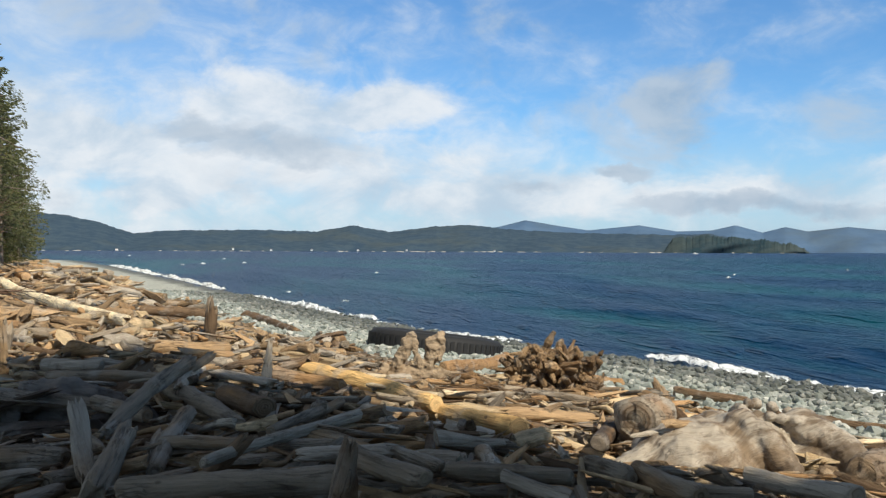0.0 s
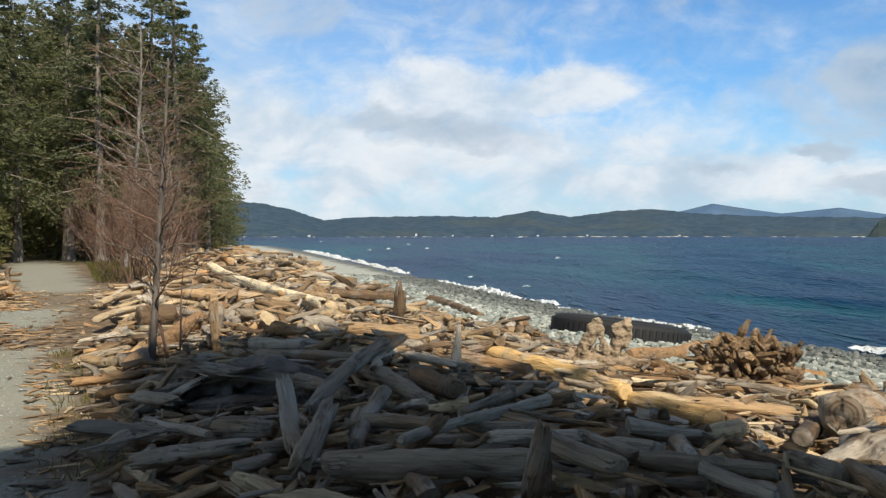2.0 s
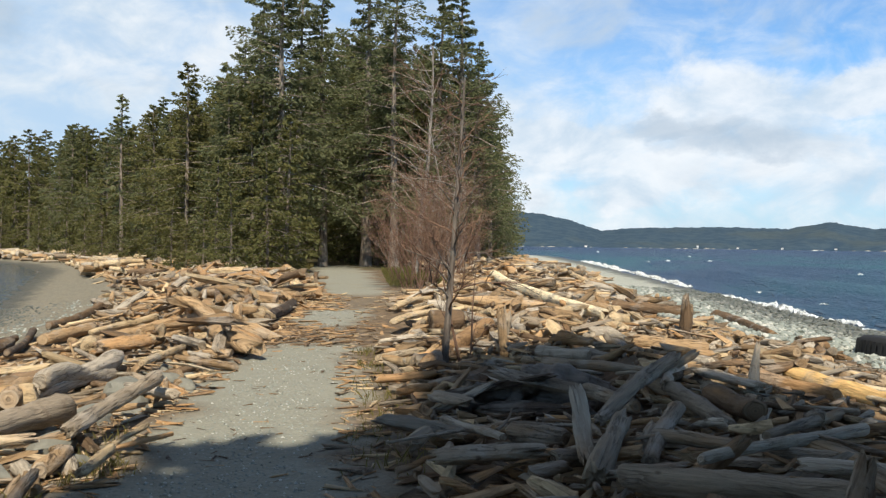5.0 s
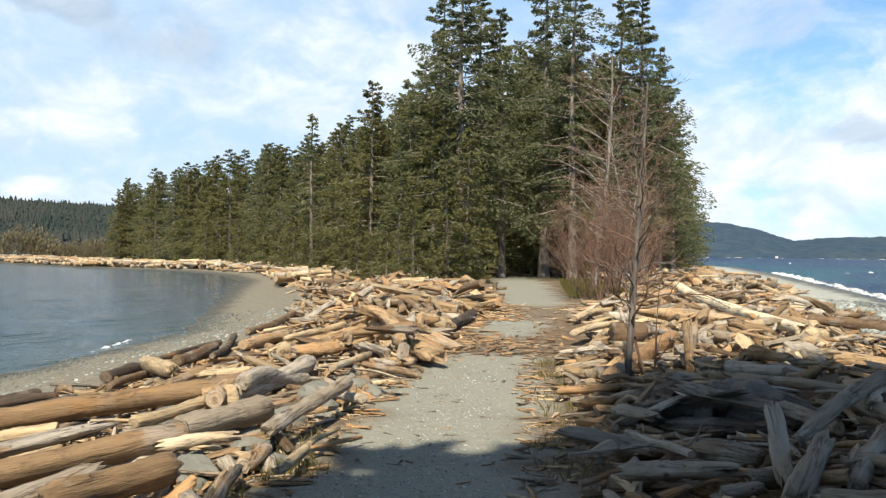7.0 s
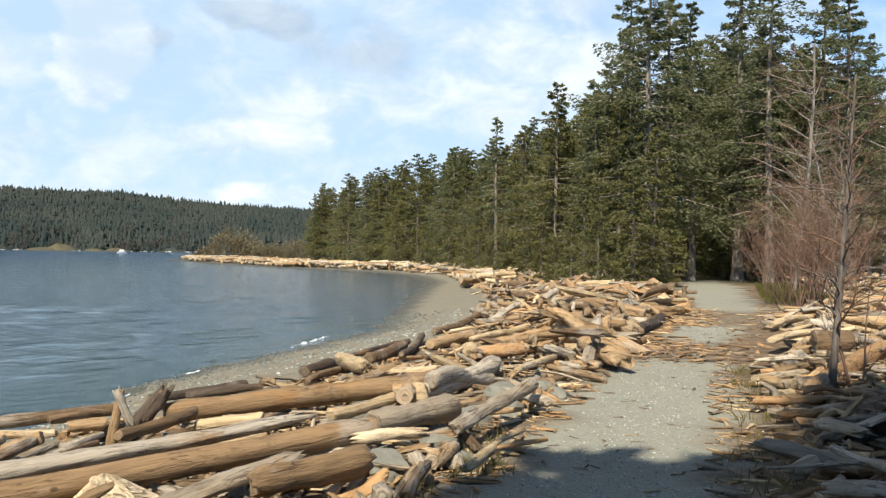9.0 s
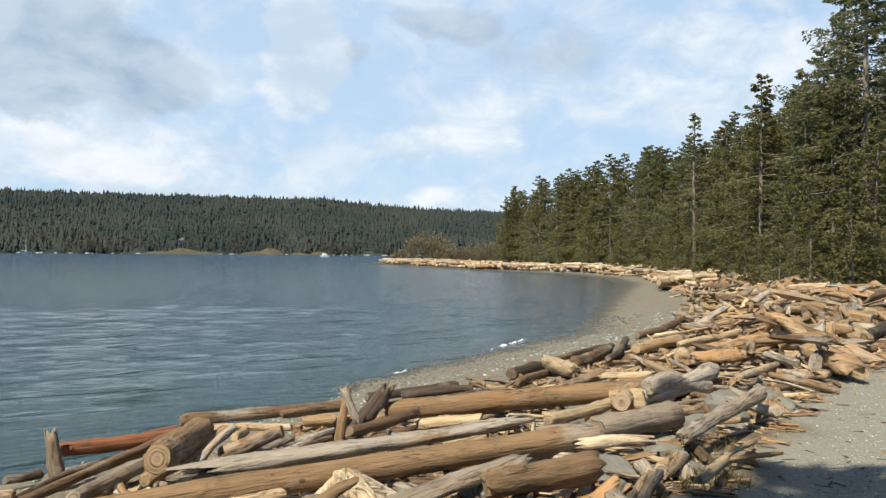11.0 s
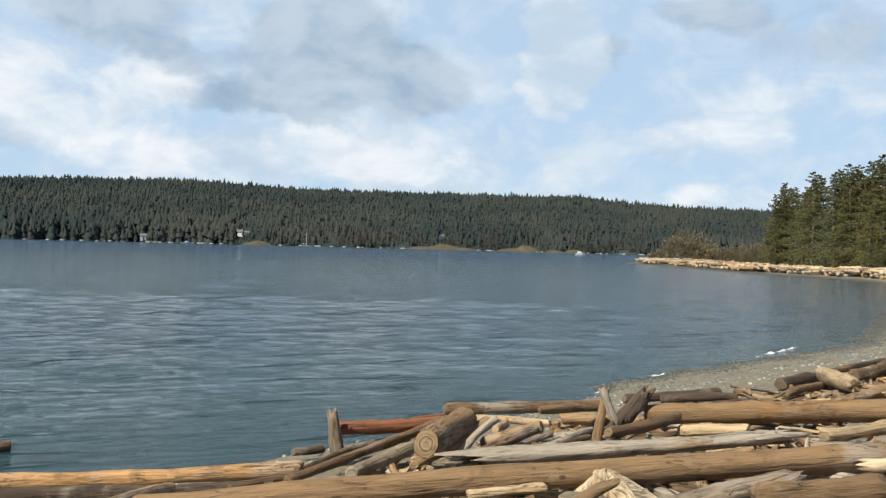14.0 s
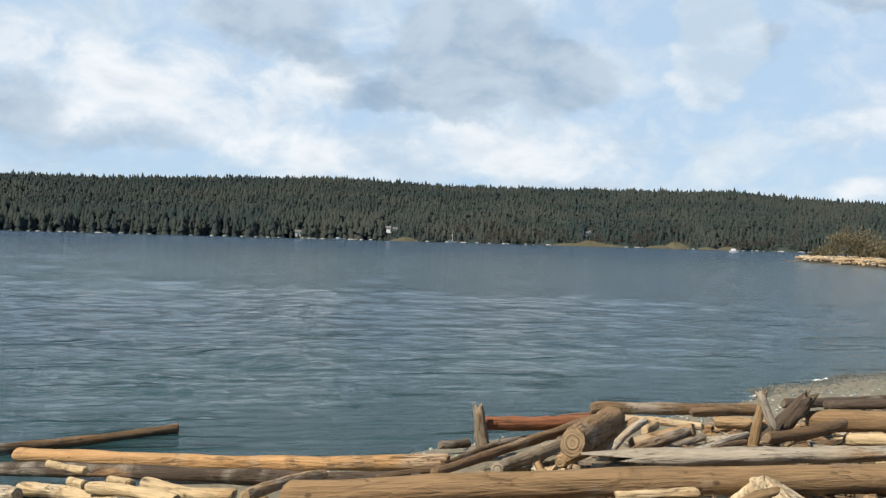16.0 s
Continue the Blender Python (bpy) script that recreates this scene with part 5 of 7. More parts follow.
# ---- trees ----
def tube(points, radii, sides):
    """Verts and quads of a bent, tapered tube."""
    P = np.asarray(points, float)
    d = np.gradient(P, axis=0)
    d /= np.linalg.norm(d, axis=1, keepdims=True) + 1e-9
    ref = np.where(np.abs(d[:, 2:3]) > 0.8, np.array([[1.0, 0, 0]]), np.array([[0, 0, 1.0]]))
    a = np.cross(d, ref)
    a /= np.linalg.norm(a, axis=1, keepdims=True) + 1e-9
    b = np.cross(d, a)
    ang = np.linspace(0, 2 * math.pi, sides, endpoint=False)
    R = np.asarray(radii, float)[:, None, None]
    V = P[:, None] + R * (a[:, None] * np.cos(ang)[None, :, None] + b[:, None] * np.sin(ang)[None, :, None])
    return V.reshape(-1, 3), grid_faces(len(P), sides, True)


def join_tubes(name, tubes, mat):
    V, F, n = [], [], 0
    for v, f in tubes:
        V.append(v), F.append(f + n)
        n += len(v)
    return mesh_of(name, np.concatenate(V), [np.concatenate(F)], mat)


def part(name, me, parent, label=""):
    ob = new(name, me)
    ob.parent = parent
    return tagged(ob, label) if label else ob


def conifer(seed, height, spread, clear, branches, sprays, size, mat, ragged=0.4, trunk_r=None, bare=0.0):
    """A fir of unit pose: trunk, limbs and a crown of many small sprays. Returns its three meshes."""
    rng = np.random.RandomState(seed)
    tr = trunk_r or height * 0.012
    lean = rng.normal(0, 0.012, 2) * height
    tz = np.linspace(0, 1, 12)
    trunk_pts = np.stack([lean[0] * tz ** 2 + 0.01 * height * np.sin(tz * 5 + seed) * tz, lean[1] * tz ** 2, tz * height * 0.985], -1)
    trunk = [tube(trunk_pts, tr * (1.05 - tz) ** 0.9 + 0.012 + 0.35 * tr * np.exp(-tz * 30), 8)]
    limbs, quads = [], []
    for n in range(branches):
        f = (n + rng.uniform(0, 1)) / branches
        f = f ** 0.92
        h = clear + (1 - clear) * f
        base = np.array([np.interp(h, tz, trunk_pts[:, k]) for k in range(3)])
        shape = (1 - f) ** 0.75 * 0.9 + 0.09
        if f < 0.18:
            shape *= 0.65 + 1.9 * f
        az = n * 2.4 + rng.normal(0, 0.5)
        L = spread * shape * rng.uniform(1 - ragged, 1.12) * (1 + 0.22 * math.sin(az + seed) * math.sin(f * 7 + seed) + 0.15 * math.sin(2 * az - f * 11))
        rise = 0.35 * f - 0.12 + rng.normal(0, 0.10)
        droop = rng.uniform(0.15, 0.45) * (1 - 0.6 * f)
        s = np.linspace(0, 1, 4)
        out = np.array([math.cos(az), math.sin(az), 0])
        pts = base + out * (s * L)[:, None]
        pts[:, 2] += L * (rise * s - droop * s ** 2 + 0.12 * s ** 4)
        limbs.append(tube(pts, (0.010 + 0.010 * L) * (1.05 - s) * (0.6 + 0.04 * height) + 0.004, 3))
        if rng.uniform() < bare * (1 - f):
            continue
        m = max(4, int(sprays * (0.25 + 0.75 * L / spread)))
        sp = 1 - 0.85 * rng.uniform(0, 1, m) ** 1.3
        side = rng.uniform(-1, 1, m) * (0.10 + 0.30 * np.sqrt(np.clip(1.05 - sp, 0, 1))) * L
        across = np.array([-out[1], out[0], 0])
        c = np.stack([np.interp(sp, s, pts[:, k]) for k in range(3)], -1) + across * side[:, None]
        c[:, 2] -= np.abs(side) * 0.25 + rng.uniform(-0.08, 0.13, m) * L
        d = out * rng.uniform(0.3, 1.0, m)[:, None] + across * (np.sign(side) * rng.uniform(0.1, 0.9, m))[:, None]
        d[:, 2] += rng.normal(-0.25, 0.35, m)
        d /= np.linalg.norm(d, axis=1, keepdims=True)
        nrm = rng.normal(0, 0.9, (m, 3)) + np.array([0, 0, 0.8])
        w = np.cross(d, nrm)
        w /= np.linalg.norm(w, axis=1, keepdims=True) + 1e-9
        ln = size * rng.uniform(0.6, 1.35, m)[:, None]
        wd = ln * rng.uniform(0.13, 0.26, m)[:, None]
        q = np.stack([c - d * ln * 0.5, c + w * wd + d * ln * 0.05, c + d * ln * 0.6, c - w * wd + d * ln * 0.05], 1)
        q[:, 1, 2] -= wd[:, 0] * 0.3
        q[:, 3, 2] -= wd[:, 0] * 0.3
        quads.append(q.reshape(-1, 3))
    V = np.concatenate(quads)
    F = np.arange(len(V)).reshape(-1, 4)
    return (join_tubes("trunk", trunk, BARK), join_tubes("branchwork", limbs, BARK), mesh_of("crown", V, [F], mat, False))


def plant(name, meshes, x, y, z, scale=1.0, turn=0.0, label="", group="", category="tree"):
    root = new(name)
    for me in meshes:
        ob = part(me.name.split(".")[0], me, root)
        if ob.name.startswith("branchwork"):
            ob["kind"] = "stuff"
    root.matrix_world = Matrix.LocRotScale((x, y, z), Euler((0, 0, turn)), (scale, scale, scale))
    return tagged(root, label, category, group)


TALL = [conifer(20 + n, 18.0, 4.6, 0.20, 104, 225, 0.22, NEEDLES, 0.68, 0.26, 0.22) for n in range(4)]
MID = [conifer(40 + n, 14.0, 3.9, 0.07, 96, 120, 0.25, NEEDLES if n % 2 else YOUNG, 0.6) for n in range(4)]
LIGHT = [conifer(60 + n, 15.0, 4.3, 0.05, 84, 110, 0.31, NEEDLES if n == 1 else YOUNG, 0.55) for n in range(3)]
SHADE = conifer(75, 18.0, 4.3, 0.14, 90, 44, 0.75, NEEDLES, 0.45, 0.25)
SMALL = [conifer(80 + n, 6.0, 1.9, 0.03, 76, 90, 0.17, YOUNG, 0.5) for n in range(3)]
SPARSE = [conifer(90 + n, 13.0, 2.2, 0.3, 50, 22, 0.45, NEEDLES, 0.5, None, 0.5) for n in range(2)]


def stand(meshes, unit, az, d, top_el, label, turn, name="fir_tree", group="firs of the spit wood"):
    """A tree at an azimuth and distance whose top reaches the given angle over the horizon."""
    x, y = polar(az, d)
    u, v = to_uv(x, y)
    z = float(ground_z(u, v)) - 0.1
    h = EYE + d * math.tan(radians(top_el)) - z
    return plant(name, meshes, x, y, z, h / unit, turn, label, group)


tree_rng = np.random.RandomState(3)
OLD = "tall old fir with drooping ragged limbs at the wood's edge"
for n, (az, d, el) in enumerate([(40.8, 54, 18.4), (42.0, 57, 16.8), (39.7, 57, 16.9), (38.0, 59, 15.9), (35.2, 60, 18.6), (33.4, 55, 17.6), (30.6, 60, 16.4), (28.9, 55, 17.0), (43.0, 60, 12.6), (27.9, 58, 13.2), (27.0, 64, 9.2)]):
    stand(TALL[n % 4], 18.0, az, d, el, OLD, n * 1.3)
for az, d, el in [(46.6, 62, 11.3), (48.6, 74, 8.2)]:
    stand(MID[0], 14.0, az, d, el, "dark green fir with a pointed top among others", az)
for az, d, el in [(44.2, 68, 11.5), (50.4, 88, 9.1)]:
    stand(SPARSE[0], 13.0, az, d, el, "thin-crowned fir rising above its neighbours", az)
ENV_AZ = [25.6, 26.4, 28, 31, 35, 38, 41, 43, 45, 48, 49.5, 52, 54.9, 57.8, 60.7, 62.0, 62.8]
ENV_EL = [3.6, 7.0, 11.5, 13.5, 14.0, 14.0, 14.0, 12.0, 10.2, 9.4, 8.2, 7.6, 7.0, 6.0, 5.5, 4.3, 3.0]
FRONT_AZ = [25.0, 27.0, 30.0, 34.0, 36.5, 38.5, 40.0, 42.5, 46.3, 50, 54, 57.3, 60.5, 63]
FRONT_D = [110, 66, 60, 56, 64, 64, 56, 50, 62, 90, 125, 155, 185, 205]
count = 0
for n in range(208):
    az = tree_rng.uniform(25.8, 62.6) if n < 185 else tree_rng.uniform(49.0, 62.4)
    deep = tree_rng.uniform(0, 1) ** 1.4 * (28 if az > 40 else 45)
    d = float(np.interp(az, FRONT_AZ, FRONT_D)) + 2 + deep
    x, y = polar(az, d)
    u, v = to_uv(x, y)
    if abs(v - float(path_mid(u))) < 3.2 and u < 85:
        continue
    el = float(np.interp(az, ENV_AZ, ENV_EL)) * tree_rng.uniform(0.70, 0.98)
    kind = MID if d < 100 else LIGHT
    stand(kind[n % len(kind)], 14.0 if d < 100 else 15.0, az, d, el, "dark green fir in the dense wood on the spit", n * 0.7)
for n, (az, d, h) in enumerate([(40.4, 46, 8.4), (43.9, 44, 5.2), (45.6, 48, 4.0), (41.6, 45, 6.4), (47.5, 56, 5.0), (49.5, 75, 6.0), (44.8, 52, 7.0), (51.5, 90, 7.0), (53.5, 105, 7.0), (42.4, 47, 3.0), (40.4, 49, 4.2), (46.6, 52, 3.2), (48.4, 64, 5.5),
                                (50.6, 82, 4.5), (52.5, 98, 6), (55.0, 118, 7), (57.0, 140, 8)]):
    x, y = polar(az, d)
    plant("young_fir", SMALL[n % 3], x, y, float(ground_z(*to_uv(x, y))) - 0.05, h / 6.0, n, "yellow-green young fir at the edge of the driftwood", "young firs")

keep_in_view((1.1, 6.6, 0.2), (3.0, 6.6, 0.1), 0.40)      # stump
keep_in_view((1.1, 11.3, 0.05), (1.9, 11.3, 0.05), 0.42)   # root wad
keep_in_view((-0.7, 11.3, 0.1), (0.1, 11.3, 0.1), 0.30)    # snags
keep_in_view((-1.7, 19.2, -0.55), (1.4, 19.2, -0.75), 0.35)  # tyre
keep_in_view((-4.1, 7.2, 0.2), (-2.7, 7.5, 0.2), 0.28)     # dark stump


def blocks_view(p, r, give=1.0):
    """Whether a loose piece at p would hide a single piece from the camera."""
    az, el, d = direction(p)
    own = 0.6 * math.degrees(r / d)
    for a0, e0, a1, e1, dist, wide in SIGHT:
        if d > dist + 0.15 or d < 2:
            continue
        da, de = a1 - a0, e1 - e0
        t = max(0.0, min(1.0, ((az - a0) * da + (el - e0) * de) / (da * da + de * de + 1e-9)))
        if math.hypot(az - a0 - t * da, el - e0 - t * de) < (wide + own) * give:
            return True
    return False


def scatter(rng, count, u_range, v_of, sizes, tints, head, heads_spread, sink=0.25, cap=None, give=1.0, sides=8, rings=6):
    """Random pieces that settle on one another, thinned to suit the camera's view; returns (arrays, pose, u, v, r)."""
    made = []
    for n in range(count):
        u = rng.uniform(*u_range)
        v = rng.uniform(*v_of(u))
        length = rng.uniform(*sizes[0]) * rng.choice([0.6, 1.0, 1.0, 1.5])
        r0 = rng.uniform(*sizes[1]) * rng.choice([0.6, 0.8, 1.0, 1.5])
        r0 = min(r0, length * 0.22)
        r1 = r0 * rng.uniform(0.45, 1.0)
        if cap is not None:
            _, _, h = height_at(u, v)
            if float(h) > float(ground_z(u, v)) + cap(u, v):
                continue
        heading = head + rng.normal(0, heads_spread)
        a, b = settle(u, v, heading, length, r0, r1, sink, False)
        # leave out pieces that hide a single piece from the camera
        if u < 36 and any(blocks_view([a[k] + (b[k] - a[k]) * t for k in range(3)], r0, give) for t in (0.05, 0.28, 0.5, 0.72, 0.95)):
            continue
        a, b = settle(u, v, heading, length, r0, r1, sink)
        if rng.uniform() < 0.35:  # propped on its neighbours
            tip = (b[0], b[1], b[2] + rng.uniform(0.08, 0.32) * min(length, 0.8))
            if not (u < 36 and any(blocks_view([a[k] + (tip[k] - a[k]) * t for k in range(3)], r0) for t in (0.3, 0.6, 0.8, 1.0))):
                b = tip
        far = u > 18
        kind = rng.choice(["stem", "stem", "cleft", "cleft", "plank", "crooked"])
        flat = {"plank": rng.choice([0.3, 0.45]), "crooked": 1.0}.get(kind, rng.choice([1.0, 0.8]))
        bow = {"crooked": rng.uniform(0.06, 0.13), "cleft": 0.01}.get(kind, rng.choice([0.0, 0.02, 0.04]))
        split = {"cleft": int(rng.choice([3, 4, 4, 5])), "plank": 4}.get(kind, 0)
        arrays = log_arrays(length, r0, r1, rng, 5 if far else sides, 3 if far else rings, bow, 0.15 if not split else 0.125, flat, rng.choice([0.0, 0.4, 0.8, 1.3]), TINTS[rng.choice(tints)], split, (0.50, 1.28))
        made.append((arrays, between(a, b, rng.uniform(-0.5, 0.5) if flat < 0.9 else rng.uniform(0, 6.28)), u, v, r0 * length))
    return made


rng = np.random.RandomState(11)
PALE = ["grey", "silver", "tan", "tan", "straw", "orange", "brown", "silver", "straw", "tan"]
fill = []
# the pile between path and open sea
near_cap = lambda u, v: 0.20 * smoothstep(v, 0.3, 1.6) * (1 - 0.8 * smoothstep(v, 4.0, 7.5)) + 0.04
fill += scatter(rng, 4200, (3.2, 14.0), lambda u: (0.2, 8.9), ((0.20, 0.64), (0.036, 0.095)), PALE, 0.5, 1.1, cap=near_cap)
fill += scatter(rng, 2200, (14.0, 40.0), lambda u: (0.7 + 2.3 * float(smoothstep(u, 23, 30)), 8.4 + 0.06 * u), ((0.35, 1.0), (0.05, 0.115)), PALE, 0.2, 1.1, cap=near_cap)
fill += scatter(rng, 500, (40.0, 62.0), lambda u: (3.0, 0.27 * u), ((0.9, 2.4), (0.08, 0.17)), PALE, 0.0, 0.7, cap=lambda u, v: 0.5)
fill += scatter(rng, 5200, (2.6, 13.0), lambda u: (0.1, 7.6), ((0.12, 0.42), (0.016, 0.05)), PALE + ["brown", "grey"], 0.4, 1.1, 0.1, cap=lambda u, v: near_cap(u, v) + 0.05, give=0.45, sides=6, rings=4)
# the bay side
left_edge = lambda u: float(np.interp(u, [2, 12, 20, 24, 38, 58, 62], [-6.8, -6.6, -6.7, -7.3, -10.6, -17.2, -19]))
left_cap = lambda u, v: 0.10
fill += scatter(rng, 1700, (2.0, 13.0), lambda u: (left_edge(u), -2.2), ((0.2, 0.8), (0.022, 0.07)), PALE, -0.5, 0.8, cap=lambda u, v: 0.05)
fill += scatter(rng, 1700, (12.0, 32.0), lambda u: (left_edge(u), -1.9), ((0.4, 1.4), (0.05, 0.125)), PALE + ["orange", "tan"], -0.35, 0.65, cap=left_cap)
fill += scatter(rng, 1100, (32.0, 62.0), lambda u: (left_edge(u), -3.0 - 0.1 * (u - 32)), ((0.6, 1.8), (0.07, 0.17)), PALE + ["orange"], -0.3, 0.7, cap=left_cap)

fill.sort(key=lambda f: math.hypot(f[2] - 1, f[3] - 1) - 6 * f[4])
for arrays, m, u, v, size in fill[:280]:
    ob = new("driftwood_piece", wood_mesh("driftwood_piece", [(arrays, None)]))
    ob.matrix_world = m
    tagged(ob, "weathered piece of driftwood lying in a beach pile", "driftwood", "pieces of the driftwood pile")
pile = new("driftwood_pile", wood_mesh("driftwood_pile", [(f[0], f[1]) for f in fill[280:]]))
tagged(pile, "heaped bleached driftwood sticks and logs along the spit", "driftwood", kind="stuff")

# the far curve of the bay and its point
far_bits = []
for n in range(1900):
    u = rng.uniform(58, 185) if n % 3 else rng.uniform(110, 185)
    back = rng.uniform(4.5, 11.0)
    v = float(shore_left(u)) + back * (1 + 0.012 * (u - 58))
    x, y = xy(u, v)
    z = max(float(ground_z(u, v)), -0.9) + rng.uniform(0.05, 0.85)
    length, r = rng.uniform(0.9, 3.6), rng.uniform(0.12, 0.34)
    th = rng.normal(2.2, 1.1)
    arrays = log_arrays(length, r, r * 0.8, rng, 5, 3, 0.02, 0.1, 1.0, 0.0, TINTS[rng.choice(PALE + ["straw", "cream", "cream", "straw"])])
    far_bits.append((arrays, between((x - math.cos(th) * length / 2, y - math.sin(th) * length / 2, z), (x + math.cos(th) * length / 2, y + math.sin(th) * length / 2, z + rng.normal(0, 0.1)))))
far_pile = new("driftwood_line", wood_mesh("driftwood_line", far_bits))
tagged(far_pile, "line of pale driftwood along the curved bay shore", "driftwood", kind="stuff")
right_bits = []
for n in range(500):
    u = rng.uniform(60, 170)
    v = float(shore_right(u)) * rng.uniform(0.25, 0.62)
    x, y = xy(u, v)
    z = float(ground_z(u, v)) + rng.uniform(0.1, 0.7)
    length, r = rng.uniform(1.5, 4.5), rng.uniform(0.12, 0.28)
    th = rng.uniform(0, 6.28)
    arrays = log_arrays(length, r, r * 0.8, rng, 5, 3, 0.02, 0.1, 1.0, 0.0, TINTS[rng.choice(PALE)])
    right_bits.append((arrays, between((x - math.cos(th) * length / 2, y - math.sin(th) * length / 2, z), (x + math.cos(th) * length / 2, y + math.sin(th) * length / 2, z + rng.normal(0, 0.2)))))
tagged(new("driftwood_bank", wood_mesh("driftwood_bank", right_bits)), "bank of driftwood in front of the far trees", "driftwood", kind="stuff")

# ---- stumps, roots, tyre, rocks ----
def bent_limb(base, direction, length, r, rng, curl=0.35, steps=6):
    """Points and radii of one twisting, tapering root."""
    p, d = np.array(base, float), np.array(direction, float)
    d /= np.linalg.norm(d)
    pts, rad = [p.copy()], [r]
    for n in range(1, steps):
        d = d + rng.normal(0, curl, 3) / steps * 2
        d /= np.linalg.norm(d)
        p = p + d * length / (steps - 1)
        pts.append(p.copy())
        rad.append(r * (1 - 0.75 * n / (steps - 1)) * rng.uniform(0.8, 1.15))
    return np.array(pts), np.array(rad)


def wood_part(name, tubes, tint, parent, label, rng):
    V, F, n = [], [], 0
    G, C = [], []
    for pts, rad in tubes:
        v, f = tube(pts, rad, 7)
        mid = len(v)
        tip0, tip1 = pts[0], pts[-1]
        v = np.concatenate([v, [tip0, tip1]])
        k = np.arange(7)
        last = mid - 7
        F.append((f + n, np.stack([np.full(7, mid) + n, k + n, (k + 1) % 7 + n], 1), np.stack([np.full(7, mid + 1) + n, last + (k + 1) % 7 + n, last + k + n], 1)))
        V.append(v)
        s = np.concatenate([np.repeat(np.linspace(0, 1, len(pts)), 7), [0, 1]])
        ang = np.concatenate([np.tile(np.arange(7) / 7 * 0.5, len(pts)), [0, 0]])
        G.append(np.stack([s, np.cos(ang * 12.56) * 0.1, np.sin(ang * 12.56) * 0.1], -1) + rng.uniform(-30, 30, 3))
        c = np.ones((len(v), 4))
        c[:, :3] = np.array(tint) * rng.uniform(0.75, 1.2)
        C.append(c)
        n += len(v)
    me = mesh_of(name, np.concatenate(V), [np.concatenate([f[0] for f in F]), np.concatenate([np.concatenate(f[1:]) for f in F])], WOOD, False,
                 {"grain": ("FLOAT_VECTOR", np.concatenate(G)), "tint": ("FLOAT_COLOR", np.concatenate(C))})
    return part(name, me, parent, label)


def splinter(base, d, length, r, rng):
    """A stiff broken root: angular, thick, with a torn tip."""
    d = np.array(d) / np.linalg.norm(d)
    n = 5
    bend = rng.normal(0, 0.22, 3)
    pts = [np.array(base) + d * length * t + bend * length * t * t for t in np.linspace(0, 1, n)]
    return np.array(pts), r * np.array([1.25, 1.05, 1.0, 0.85, 0.55]) * rng.uniform(0.75, 1.25, n)


def root_wad(x, y, z, size, facing, seed, label, spikes=46, up=0.55, tint="brown", stem=1.2):
    """An upturned root plate: a short stem, a knotted heart and a dense burst of broken roots."""
    rng = np.random.RandomState(seed)
    root = new("root_wad")
    f = np.array([-math.sin(radians(facing)), math.cos(radians(facing)), 0])
    side = np.array([f[1], -f[0], 0])
    zu = np.array([0, 0, 1.0])
    back = [(np.array([f * 0.1, -f * stem * 0.5, -f * stem + np.array([0, 0, -0.1])]) * size, np.array([0.46, 0.36, 0.28]) * size)]
    wood_part("stem", back, TINTS["brown"], root, "", rng)
    tones = (tint, "tan" if tint != "dark" else "dark", "umber" if tint == "brown" else tint)
    for n in range(spikes):
        a = rng.uniform(0, 6.28)
        q = rng.uniform(0.1, 1.0) ** 0.6
        rim = side * math.cos(a) * 0.66 + zu * math.sin(a) * 0.42
        b = rim * q * size + f * (0.30 - 0.25 * q) * size
        d = rim * q * 1.2 + f * (0.6 - 0.4 * q) + rng.normal(0, 0.62, 3)
        long = rng.uniform(0.12, 0.26) * (1 if rng.uniform() < 0.9 else 1.25)
        limb = splinter(b, d, size * long, size * rng.uniform(0.022, 0.066), rng)
        wood_part("root", [limb], TINTS[tones[n % 3]], root, "", rng)
    root.location = (x, y, z)
    return tagged(root, label, "root wad")


